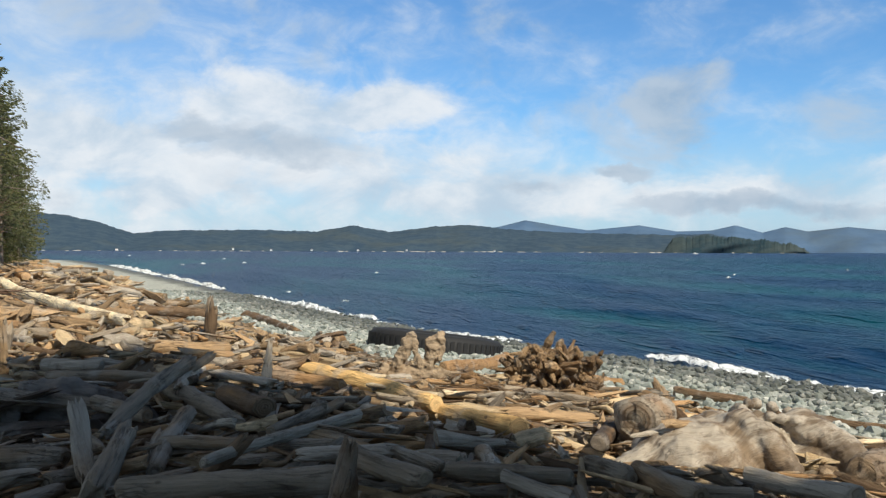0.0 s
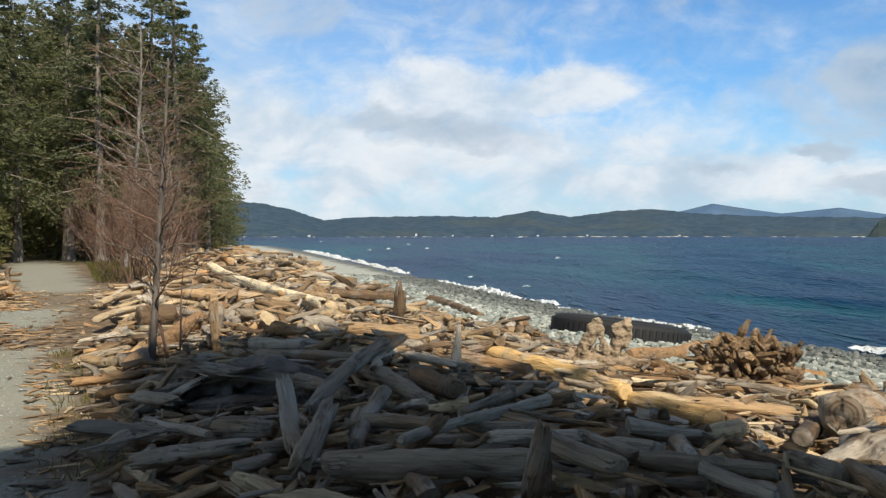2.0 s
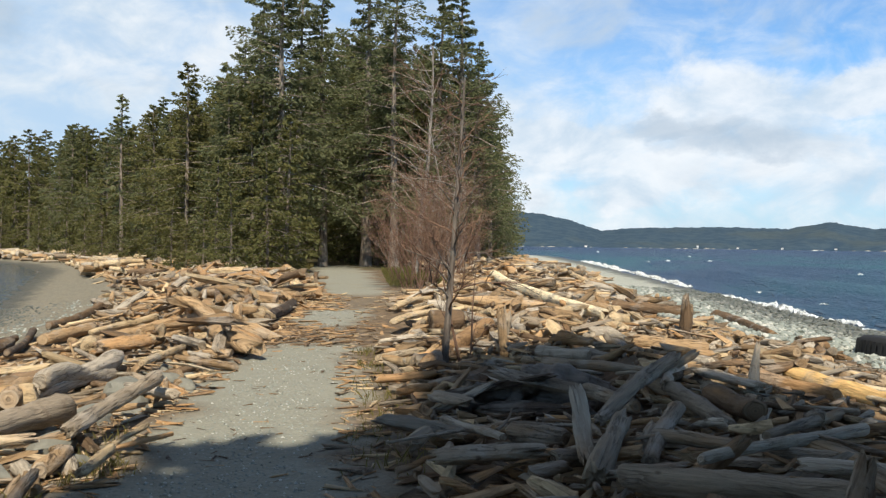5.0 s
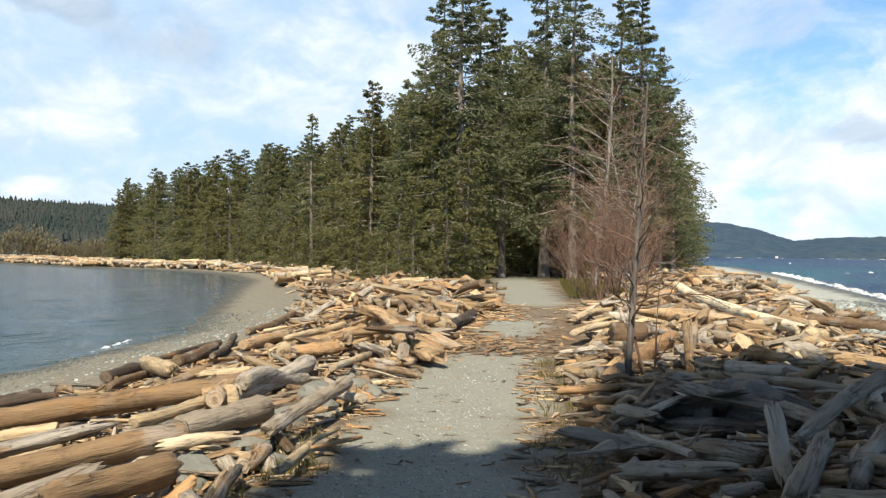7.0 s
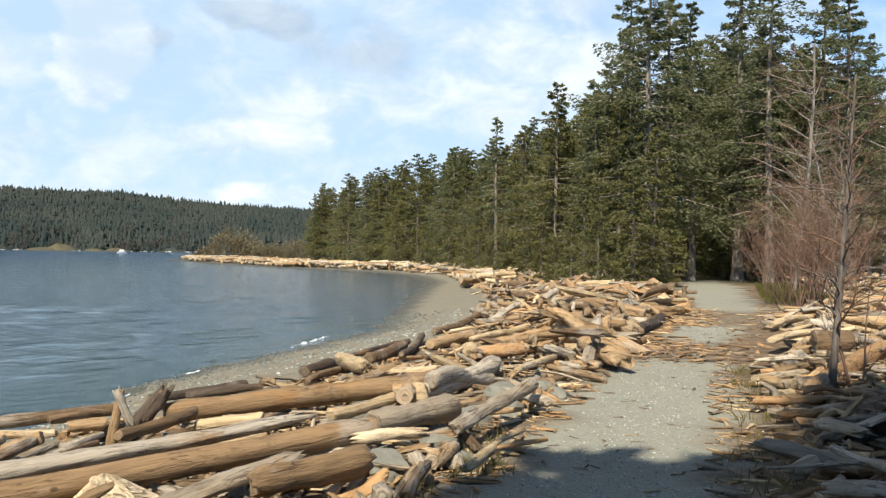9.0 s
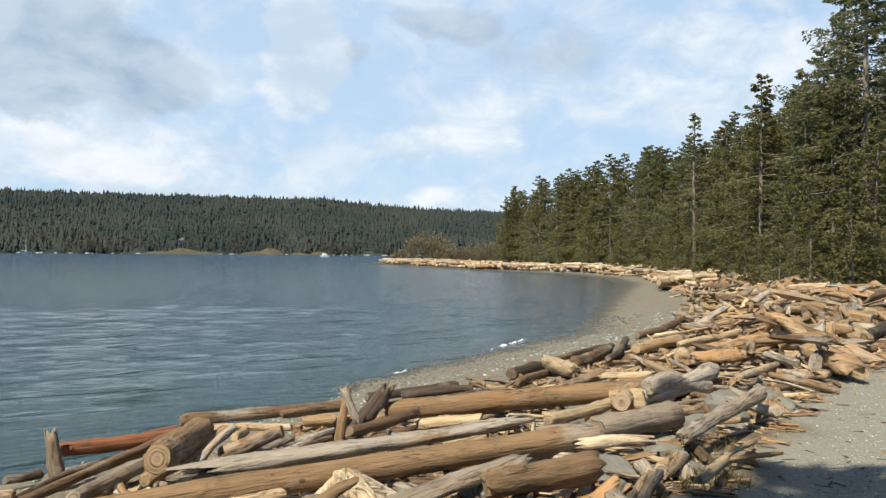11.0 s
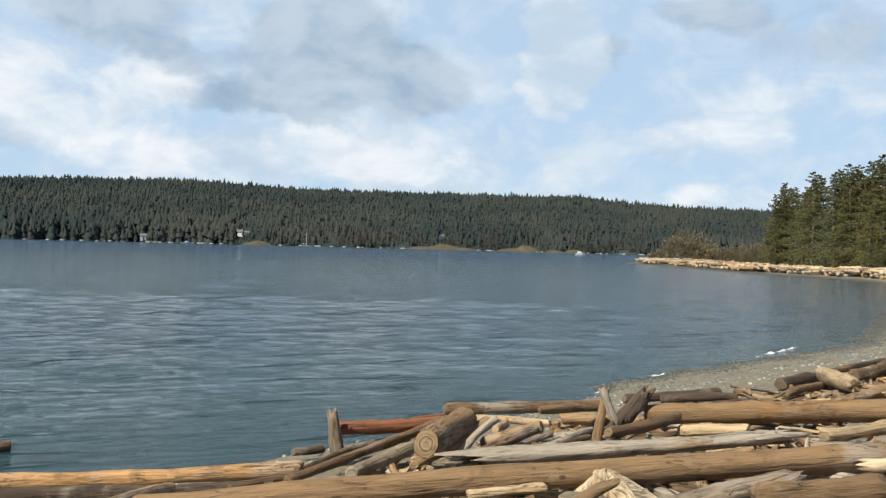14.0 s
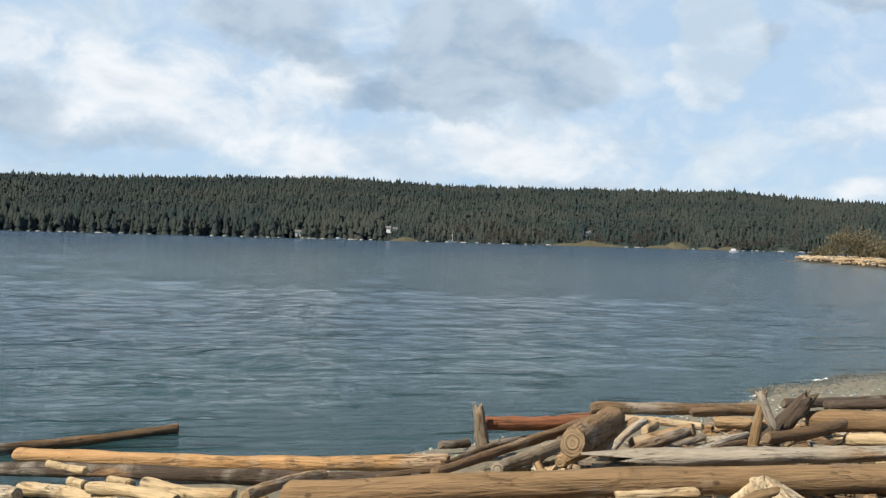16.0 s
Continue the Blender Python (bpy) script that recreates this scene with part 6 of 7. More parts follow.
def lobed_stump(name, x, y, z, rx, ry, h, lobes, seed, turn, tint, label, power=1.7, bulge=0.35):
    """A worn stump whose flare runs out into rounded buttress roots."""
    rng = np.random.RandomState(seed)
    na, ns = 220, 34
    A, S = np.meshgrid(np.linspace(0, 2 * math.pi, na, endpoint=False), np.linspace(0.02, 1, ns), indexing="xy")
    ridge_ = np.zeros_like(A)
    for a0, w, amp in lobes:
        d = np.angle(np.exp(1j * (A - a0)))
        ridge_ += amp * np.exp(-(d / w) ** 2)
    wob = 0.05 * np.sin(A * 7 + S * 6) + 0.05 * np.sin(A * 15 - S * 5 + 1) + 0.04 * np.sin(A * 29 + S * 4 + 2 * np.sin(A * 3)) + 0.025 * np.sin(A * 61 + S * 9)
    rad = S * (0.62 + ridge_ * (0.25 + 0.75 * S) + wob * S)
    top = h * (1 - np.clip(S, 0, 1) ** power) * (1 + bulge * ridge_ * S) + h * 0.12 * wob * 6 * S * (1 - S)
    top += 0.06 * h * np.sin(A * 3 + 2) * (1 - S)
    P = np.stack([rad * np.cos(A) * rx, rad * np.sin(A) * ry, top - 0.06], -1)
    V = np.concatenate([P.reshape(-1, 3), [[0, 0, float(top[0].mean()) - 0.06]]])
    k = np.arange(na)
    F4 = grid_faces(ns, na, True)
    F3 = np.stack([np.full(na, len(V) - 1), k, (k + 1) % na], 1)
    grain = np.concatenate([np.stack([S * 1.2, A * 0.16 + 0.05 * np.sin(S * 7), top * 0.25], -1).reshape(-1, 3), [[0, 0, 0]]]) + 5.0 * seed
    col = np.ones((len(V), 4))
    col[:, :3] = TINTS[tint]
    me = mesh_of(name, V, [F4, F3], WOOD, True, {"grain": ("FLOAT_VECTOR", grain), "tint": ("FLOAT_COLOR", col)})
    ob = new(name, me)
    ob.matrix_world = pose(x, y, z, 0, 0, turn)
    return tagged(ob, label, "stump")


def sculpted(name, x, y, z, blobs, limbs, seed, mat, label, voxel=0.03, turn=0.0, wear_depth=0.035, wear_size=0.25, category="stump"):
    """A worn stump: swollen masses and flowing roots, fused into one skin."""
    rng = np.random.RandomState(seed)
    bm = bmesh.new()
    for c, r in blobs:
        bmesh.ops.create_icosphere(bm, subdivisions=3, radius=1.0, matrix=Matrix.Translation(c) @ Matrix.Diagonal((*r, 1)))
    for pts, radii in limbs:
        s = np.linspace(0, len(pts) - 1, 14)
        P = np.stack([np.interp(s, range(len(pts)), [p[k] for p in pts]) for k in range(3)], -1)
        R = np.interp(s, range(len(pts)), radii)
        for p, r in zip(P, R):
            bmesh.ops.create_icosphere(bm, subdivisions=2, radius=float(r), matrix=Matrix.Translation(p))
    me = bpy.data.meshes.new(name)
    bm.to_mesh(me)
    bm.free()
    me.materials.append(mat)
    ob = new(name, me)
    mod = ob.modifiers.new("fuse", "REMESH")
    mod.mode, mod.voxel_size, mod.use_smooth_shade = "VOXEL", voxel, True
    soft = ob.modifiers.new("soften", "SMOOTH")
    soft.factor, soft.iterations = 0.5, 3
    tex = bpy.data.textures.new(name + "_furrows", "CLOUDS")
    tex.noise_scale, tex.noise_depth = wear_size, 3
    wear = ob.modifiers.new("wear", "DISPLACE")
    wear.texture, wear.strength, wear.mid_level, wear.texture_coords = tex, wear_depth, 0.5, "LOCAL"
    ob.matrix_world = pose(x, y, z, 0, 0, turn)
    return tagged(ob, label, category)


sculpted("driftwood_stump", 1.90, 6.70, -0.12,
         [((0.10, 0.06, 0.04), (0.56, 0.50, 0.38)), ((0.46, 0.10, 0.14), (0.40, 0.42, 0.32)), ((0.98, 0.05, 0.06), (0.34, 0.34, 0.28)), ((0.22, -0.12, 0.02), (0.36, 0.30, 0.22))],
         [([(-0.30, -0.05, 0.08), (-0.56, -0.12, 0.0), (-0.86, -0.20, -0.12)], (0.20, 0.13, 0.06)),
          ([(-0.22, -0.30, 0.10), (0.02, -0.45, 0.13), (0.24, -0.50, 0.10), (0.42, -0.56, -0.02), (0.50, -0.62, -0.18)], (0.05, 0.06, 0.065, 0.06, 0.05)),
          ([(0.40, 0.02, 0.40), (0.54, -0.22, 0.30), (0.66, -0.44, 0.08), (0.72, -0.62, -0.2)], (0.12, 0.11, 0.09, 0.06)),
          ([(0.86, 0.02, 0.38), (1.08, -0.16, 0.26), (1.28, -0.38, 0.04), (1.52, -0.66, -0.26)], (0.15, 0.145, 0.13, 0.10)),
          ([(1.0, 0.2, 0.34), (1.28, 0.12, 0.16), (1.5, 0.0, -0.06)], (0.12, 0.10, 0.08)),
          ([(0.48, 0.12, 0.45), (0.60, -0.03, 0.47), (0.76, -0.08, 0.44), (0.92, 0.0, 0.46), (1.0, 0.18, 0.42), (0.88, 0.36, 0.44), (0.64, 0.40, 0.49), (0.50, 0.26, 0.47)], (0.05, 0.045, 0.05, 0.06, 0.05, 0.045, 0.05, 0.045)),
          ([(0.3, 0.35, 0.30), (0.5, 0.65, 0.15), (0.6, 0.85, -0.05)], (0.15, 0.12, 0.08))],
         3, SILVER_STUMP, "smooth bleached stump with flowing buttress roots", 0.016, 0, 0.07, 0.16)
lobed_stump("driftwood_root", -5.92, 1.41, -0.10, 0.44, 0.26, 0.30, [(0.4, 0.3, 0.5), (2.6, 0.3, 0.5), (4.2, 0.4, 0.35), (5.5, 0.25, 0.4)], 9, 60, "cream", "cream-white knobbly root lump between the logs", 1.6, 0.6)
root_wad(1.44, 11.3, -0.05, 0.92, 175, 5, "upturned root wad with a dense burst of broken roots", 260, 0.60)
root_wad(-0.95, 11.6, 0.0, 0.30, 150, 6, "small twisted root stump beside the two knobs", 22, 0.8, "grey", 1.6)
sculpted("charred_stump", -3.45, 7.35, -0.02,
         [((-0.30, 0.1, 0.12), (0.34, 0.26, 0.20)), ((0.28, 0.1, 0.20), (0.42, 0.24, 0.18))],
         [([(-0.75, -0.12, 0.02), (-0.45, -0.2, 0.16), (-0.2, -0.18, 0.30), (0.2, -0.12, 0.40)], (0.07, 0.10, 0.11, 0.10)),
          ([(-0.05, 0.0, 0.42), (0.35, 0.0, 0.40), (0.85, 0.1, 0.22), (1.0, 0.1, 0.10)], (0.10, 0.13, 0.09, 0.05)),
          ([(-0.62, -0.3, -0.05), (-0.58, -0.28, 0.12), (-0.5, -0.15, 0.28)], (0.10, 0.09, 0.06)),
          ([(-0.2, -0.38, -0.05), (-0.14, -0.34, 0.14), (-0.05, -0.2, 0.34)], (0.08, 0.07, 0.06)),
          ([(0.15, -0.35, 0.02), (0.45, -0.34, 0.14), (0.75, -0.25, 0.05)], (0.11, 0.12, 0.07))],
         7, DARK_STUMP, "dark charred hollow stump in the shaded driftwood", 0.02, 8, 0.14, 0.17)
sculpted("driftwood_snag", -0.24, 11.3, -0.02,
         [((-0.05, 0.02, 0.0), (0.34, 0.16, 0.13)), ((0.14, 0, 0.40), (0.13, 0.09, 0.13)), ((-0.24, 0.0, 0.38), (0.08, 0.07, 0.14))],
         [([(-0.62, 0.05, 0.02), (-0.30, 0, 0.0), (0.1, 0, -0.02), (0.5, 0.05, -0.06)], (0.07, 0.11, 0.12, 0.09)),
          ([(-0.36, 0, 0.04), (-0.32, -0.02, 0.20), (-0.24, 0, 0.36), (-0.17, 0, 0.52)], (0.10, 0.085, 0.085, 0.06)),
          ([(-0.17, 0, 0.52), (-0.12, -0.03, 0.40), (-0.10, -0.05, 0.22)], (0.055, 0.05, 0.035)),
          ([(0.06, 0, 0.0), (0.06, -0.02, 0.16), (0.12, 0, 0.34), (0.20, 0, 0.52)], (0.11, 0.085, 0.11, 0.07)),
          ([(0.20, -0.02, 0.48), (0.24, -0.04, 0.36), (0.20, -0.05, 0.22)], (0.06, 0.05, 0.03)),
          ([(-0.05, -0.05, 0.05), (-0.04, -0.08, 0.16), (-0.06, -0.08, 0.26)], (0.07, 0.05, 0.02)),
          ([(-0.50, -0.06, 0.12), (-0.56, -0.12, 0.02), (-0.42, -0.2, -0.12), (-0.10, -0.26, -0.14), (0.12, -0.26, -0.16)], (0.06, 0.055, 0.055, 0.06, 0.05))],
         12, BROWN_STUMP, "gnarled root with two weathered knobs standing upright", 0.011, 0, 0.09, 0.085, "driftwood snag")


def tyre(x, y, z, radius, width, tilt, turn):
    """A very large worn tyre that lies flat, half sunk in the stones."""
    root = new("tyre")
    n = 72
    prof = [(0.55, 0.36), (0.60, 0.47), (0.78, 0.5), (0.93, 0.47), (0.985, 0.40), (1.0, 0.2), (1.0, -0.2), (0.985, -0.40), (0.93, -0.47), (0.78, -0.5), (0.60, -0.47), (0.55, -0.36)]
    A = np.linspace(0, 2 * math.pi, n, endpoint=False)
    V = np.array([[(r * radius * math.cos(a), r * radius * math.sin(a), w * width) for r, w in prof] for a in A]).reshape(-1, 3)
    F = grid_faces(n, len(prof), True)
    wrap = np.stack([(n - 1) * len(prof) + np.arange(len(prof)), np.arange(len(prof)), (np.arange(len(prof)) + 1) % len(prof), (n - 1) * len(prof) + (np.arange(len(prof)) + 1) % len(prof)], 1)
    part("casing", mesh_of("casing", V, [np.concatenate([F, wrap])], RUBBER), root)
    lug = bmesh.new()
    bmesh.ops.create_cube(lug, size=1.0, matrix=Matrix.Diagonal((0.009, radius * 0.06, width * 0.80, 1)))
    bmesh.ops.bevel(lug, geom=list(lug.edges), offset=0.003, segments=1, affect="EDGES")
    me = bpy.data.meshes.new("tread_lug")
    lug.to_mesh(me)
    me.materials.append(RUBBER)
    for k in range(64):
        a = 2 * math.pi * k / 64
        ob = part("tread_lug", me, root)
        ob.matrix_basis = pose(radius * 1.005 * math.cos(a), radius * 1.005 * math.sin(a), 0, 0, 0, math.degrees(a))
    root.matrix_world = pose(x, y, z, -4, tilt, turn)
    return tagged(root, "huge worn black tyre half buried at the beach edge", "tyre")


tyre(-0.2, 20.4, -0.90, 1.58, 1.15, 6.5, 2)


def rock_mesh(seed, squash=0.7):
    bm = bmesh.new()
    bmesh.ops.create_icosphere(bm, subdivisions=3, radius=1.0)
    rng = np.random.RandomState(seed)
    cuts = [Vector(rng.normal(0, 1, 3)).normalized() for _ in range(9)]
    for v in bm.verts:
        for c in cuts:
            over = v.co.dot(c) - 0.62
            if over > 0:
                v.co -= c * over * 0.9
        v.co *= 1 + 0.12 * noise.noise(v.co * 2.5 + Vector((seed, 0, 0))) + 0.06 * noise.noise(v.co * 7.0 + Vector((0, seed, 0)))
        v.co.z *= squash
    me = bpy.data.meshes.new("rock")
    bm.to_mesh(me)
    bm.free()
    me.materials.append(ROCK)
    return me


ROCKS = [rock_mesh(n, 0.6 + 0.1 * (n % 3)) for n in range(5)]
rock_rng = np.random.RandomState(21)
for n in range(90):
    if n < 9:
        u, v = [(6.8, -2.5), (5.95, -2.65), (9.15, -2.55), (7.9, -2.6), (8.4, -2.35), (6.45, -2.3), (10.0, -2.4), (7.3, -2.9), (9.7, -2.15)][n]
        s = [0.19, 0.17, 0.26, 0.20, 0.17, 0.14, 0.2, 0.17, 0.15][n]
    else:
        u = rock_rng.uniform(4, 12)
        v = rock_rng.uniform(-4.2, -2.2)
        s = rock_rng.uniform(0.05, 0.13)
    x, y = xy(u, v)
    ob = new("rock", ROCKS[n % 5])
    ob.matrix_world = Matrix.LocRotScale((x, y, float(ground_z(u, v)) + s * 0.25), Euler((0.2, 0.1, n * 1.7)), (s, s * 1.2, s))
    tagged(ob, "grey-green angular rock beside the path", "rock", "rocks beside the path")


# ---- pebbles, surf ----
def pebble_arrays(rng):
    t = (1 + 5 ** 0.5) / 2
    V = np.array([(-1, t, 0), (1, t, 0), (-1, -t, 0), (1, -t, 0), (0, -1, t), (0, 1, t), (0, -1, -t), (0, 1, -t), (t, 0, -1), (t, 0, 1), (-t, 0, -1), (-t, 0, 1)]) / 1.9
    V = V * (1 + rng.normal(0, 0.16, (12, 1))) * np.array([1.0, 0.75, 0.55])
    F = np.array([(0, 11, 5), (0, 5, 1), (0, 1, 7), (0, 7, 10), (0, 10, 11), (1, 5, 9), (5, 11, 4), (11, 10, 2), (10, 7, 6), (7, 1, 8),
                  (3, 9, 4), (3, 4, 2), (3, 2, 6), (3, 6, 8), (3, 8, 9), (4, 9, 5), (2, 4, 11), (6, 2, 10), (8, 6, 7), (9, 8, 1)])
    return V, F


stone_rng = np.random.RandomState(31)
shapes = [pebble_arrays(stone_rng) for _ in range(8)]
spots = []
for n in range(9500):
    u = 2 + 50 * stone_rng.uniform(0, 1) ** 1.5
    a = stone_rng.uniform(0.50, 1.03)
    v = a * float(shore_right(u))
    s = stone_rng.uniform(0.045, 0.105) * (1.25 if stone_rng.uniform() < 0.15 else 1.0) * (1 + 0.012 * u)
    spots.append((u, v, s))
spots.sort(key=lambda p: math.hypot(p[0], p[1]))
beach = new("pebble_beach")
tagged(beach, "bank of grey-green rounded beach stones along the sea", "pebbles", kind="structure")
stone_meshes = [mesh_of("stone", V, [F], STONE, False) for V, F in shapes]
for n, (u, v, s) in enumerate(spots[:280]):
    x, y = xy(u, v)
    ob = new("stone", stone_meshes[n % 8])
    ob.parent = beach
    ob.matrix_basis = Matrix.LocRotScale((x, y, float(ground_z(u, v)) + s * 0.25), Euler(stone_rng.normal(0, 0.35, 3)) , (s, s, s))
PV, PF = [], []
for n, (u, v, s) in enumerate(spots[280:]):
    x, y = xy(u, v)
    V, F = shapes[n % 8]
    m = np.array(Euler((*stone_rng.normal(0, 0.35, 2), stone_rng.uniform(0, 6.28))).to_matrix())
    PV.append(V @ m.T * s + np.array([x, y, float(ground_z(u, v)) + s * 0.25]))
    PF.append(F + n * 12)
rest = part("stones", mesh_of("stones", np.concatenate(PV), [np.concatenate(PF)], STONE, False), beach)
rest["kind"] = "stuff"


def bay_pebbles(count, seed):
    rng = np.random.RandomState(seed)
    V, F = [], []
    for n in range(count):
        u = 3 + 32 * rng.uniform(0, 1) ** 1.4
        v = (rng.uniform(0.86, 1.03) if n % 3 else rng.uniform(0.60, 0.86)) * float(shore_left(u))
        x, y = xy(u, v)
        P, T = shapes[n % 8]
        s = rng.uniform(0.012, 0.034) * (1 + 0.03 * u)
        V.append(P * s + np.array([x, y, float(ground_z(u, v)) + s * 0.15]))
        F.append(T + 12 * n)
    return tagged(new("bay_pebbles", mesh_of("bay_pebbles", np.concatenate(V), [np.concatenate(F)], STONE, False)), "small dark wet pebbles along the bay shore", "pebbles", kind="stuff")


bay_pebbles(5500, 33)


def surf(points, width, height, seed, holes=0.35, torn=0.55):
    """A ragged crest of foam along a line on the water."""
    rng = np.random.RandomState(seed)
    P = np.array(points, float)
    d = np.concatenate([[0], np.cumsum(np.hypot(*np.diff(P, axis=0).T))])
    n = max(12, int(d[-1] / 0.07))
    n = min(n, 420)
    s = np.linspace(0, d[-1], n)
    L = np.stack([np.interp(s, d, P[:, 0]), np.interp(s, d, P[:, 1])], -1)
    t = np.gradient(L, axis=0)
    t /= np.linalg.norm(t, axis=1, keepdims=True)
    nrm = np.stack([-t[:, 1], t[:, 0]], -1)
    m = 13
    W = np.linspace(-1, 1, m)
    X, Y = [L[:, k][:, None] + nrm[:, k][:, None] * W[None] * width * (0.5 + 0.5 * np.sin(s * 1.1 + seed) ** 2)[:, None] for k in (0, 1)]
    Z = np.zeros((n, m))
    for i in range(n):
        for j in range(m):
            q = Vector((X[i, j] * 3.2, Y[i, j] * 3.2, seed * 7.0))
            Z[i, j] = noise.fractal(q, 0.55, 2.2, 5) * 1.3
    ends = np.minimum(1, np.minimum(s, d[-1] - s) / (0.15 * d[-1] + 0.01))
    body = (1 - W ** 2)[None] * ends[:, None] * (0.45 + 0.55 * np.sin(s * 0.55 + seed * 2)[:, None])
    Z = WATER_Z + height * (body + torn * Z - holes)
    return np.stack([X, Y, Z], -1).reshape(-1, 3), grid_faces(n, m)


def surf_object(points, width, height, seed, holes=0.3, torn=0.55):
    V, F = surf(points, width, height, seed, holes, torn)
    ob = new("surf_foam", mesh_of("surf_foam", V, [F], FOAM))
    return tagged(ob, "white foam of a small breaking wave", "surf", "breaking waves", kind="stuff")


surf_object([xy(15.9, 18.1), xy(14.4, 17.8), xy(12.9, 17.5), xy(11.5, 17.1), xy(10.4, 16.8), xy(7.5, 16.8)], 0.40, 0.16, 1, -0.10, 0.34)
surf_object([xy(29.5, 17.6), xy(25.8, 17.4), xy(22.6, 16.9), xy(20.2, 16.7)], 0.30, 0.10, 8, 0.12, 0.5)
for n, line in enumerate([[(13.5, -10.9), (15.5, -11.4), (17.8, -11.95)], [(22.0, -12.2), (24.0, -12.5), (25.9, -12.8)]]):
    surf_object([xy(u, v - 0.15) for u, v in line], 0.09, 0.035, 30 + n, 0.22, 0.8)
surf_object([xy(23.5, 17.3), xy(21.0, 17.6)], 0.22, 0.16, 2, 0.0)
surf_object([xy(33.0, 18.3), xy(30.5, 18.1)], 0.22, 0.16, 3, 0.0)
surf_object([xy(50.0, 21.0), xy(40.0, 19.4), xy(33.0, 18.2)], 0.4, 0.22, 4, 0.3)
surf_object([xy(95.0, 29.4), xy(75.0, 25.6), xy(60.0, 22.8)], 0.45, 0.24, 5, 0.12)
surf_object([xy(160.0, 40.5), xy(125.0, 34.5), xy(98.0, 29.6)], 0.7, 0.3, 6, 0.15)
surf_object([xy(30.0, 16.9), xy(22.0, 16.6), xy(14.0, 16.7), xy(6.0, 16.6)], 0.22, 0.06, 7, 0.3)
cap_rng = np.random.RandomState(77)
VV, FF, base = [], [], 0
for n in range(26):
    d = 40 * 1.06 ** cap_rng.uniform(0, 60)
    az = cap_rng.uniform(-33, 20)
    x, y = polar(az, d)
    w = cap_rng.uniform(0.4, 1.1) * (d / 120) ** 0.5
    th = cap_rng.normal(0.95, 0.2)
    V, F = surf([(x, y), (x + math.cos(th) * w, y + math.sin(th) * w)], 0.18 * (d / 60) ** 0.5, 0.14 * (d / 60) ** 0.35, n + 20, 0.0)
    VV.append(V), FF.append(F + base)
    base += len(V)
tagged(new("whitecaps", mesh_of("whitecaps", np.concatenate(VV), [np.concatenate(FF)], FOAM)), "scattered small whitecaps on the open water", "surf", kind="stuff")


# ---- bare trees and shrubs ----
def grow(rng, base, direction, length, r, depth, tubes, spread=0.6, kids=4, up=0.25, curl=0.25):
    pts, rad = bent_limb(base, direction, length, r, rng, curl, 6)
    rad = r * np.linspace(1, 0.35, 6)
    tubes[depth].append(tube(pts, rad, 5 if depth > 1 else 3))
    if depth == 0:
        return
    for n in range(kids):
        k = rng.uniform(0.25, 1.0)
        p = np.array([np.interp(k * 5, range(6), pts[:, c]) for c in range(3)])
        d = (pts[-1] - pts[0]) / length + rng.normal(0, spread, 3) + np.array([0, 0, up])
        grow(rng, p, d, length * rng.uniform(0.35, 0.65), r * rng.uniform(0.3, 0.5), depth - 1, tubes, spread, kids, up, curl)


def bare_tree(name, x, y, z, stems, height, r, seed, mats, label, category, kids=(5, 5), spread=0.5, up=0.3, lean=0.12, depth=2, limb=(0.18, 0.42)):
    rng = np.random.RandomState(seed)
    tubes = {k: [] for k in range(depth + 1)}
    for n in range(stems):
        d = np.array([rng.normal(0, lean), rng.normal(0, lean), 1.0])
        b = rng.normal(0, 0.04 * stems ** 0.5, 3) * np.array([1, 1, 0])
        pts, rad = bent_limb(b, d, height * rng.uniform(0.75, 1.05), r * rng.uniform(0.7, 1.1), rng, 0.10, 9)
        rad = rad[0] * np.linspace(1, 0.25, 9)
        tubes[depth].append(tube(pts, rad, 7))
        for m in range(kids[0]):
            k = rng.uniform(0.2, 0.95)
            p = np.array([np.interp(k * 8, range(9), pts[:, c]) for c in range(3)])
            dd = np.array([rng.normal(0, spread), rng.normal(0, spread), up + rng.uniform(0, 0.7)])
            grow(rng, p, dd, height * rng.uniform(*limb) * (1.1 - 0.6 * k), rad[0] * 0.42 * (1.1 - 0.7 * k), depth - 1, tubes, 0.45, kids[1], 0.15)
    root = new(name)
    for k, nm in zip(range(depth, -1, -1), ("stem", "branch_spray", "twig_spray", "twig_tip")):
        if tubes[k]:
            ob = part(nm, join_tubes(nm, tubes[k], mats[min(depth - k, len(mats) - 1)]), root)
            if nm != "stem" or stems > 1:
                ob["kind"] = "stuff"
    root.location = (x, y, z)
    return tagged(root, label, category)


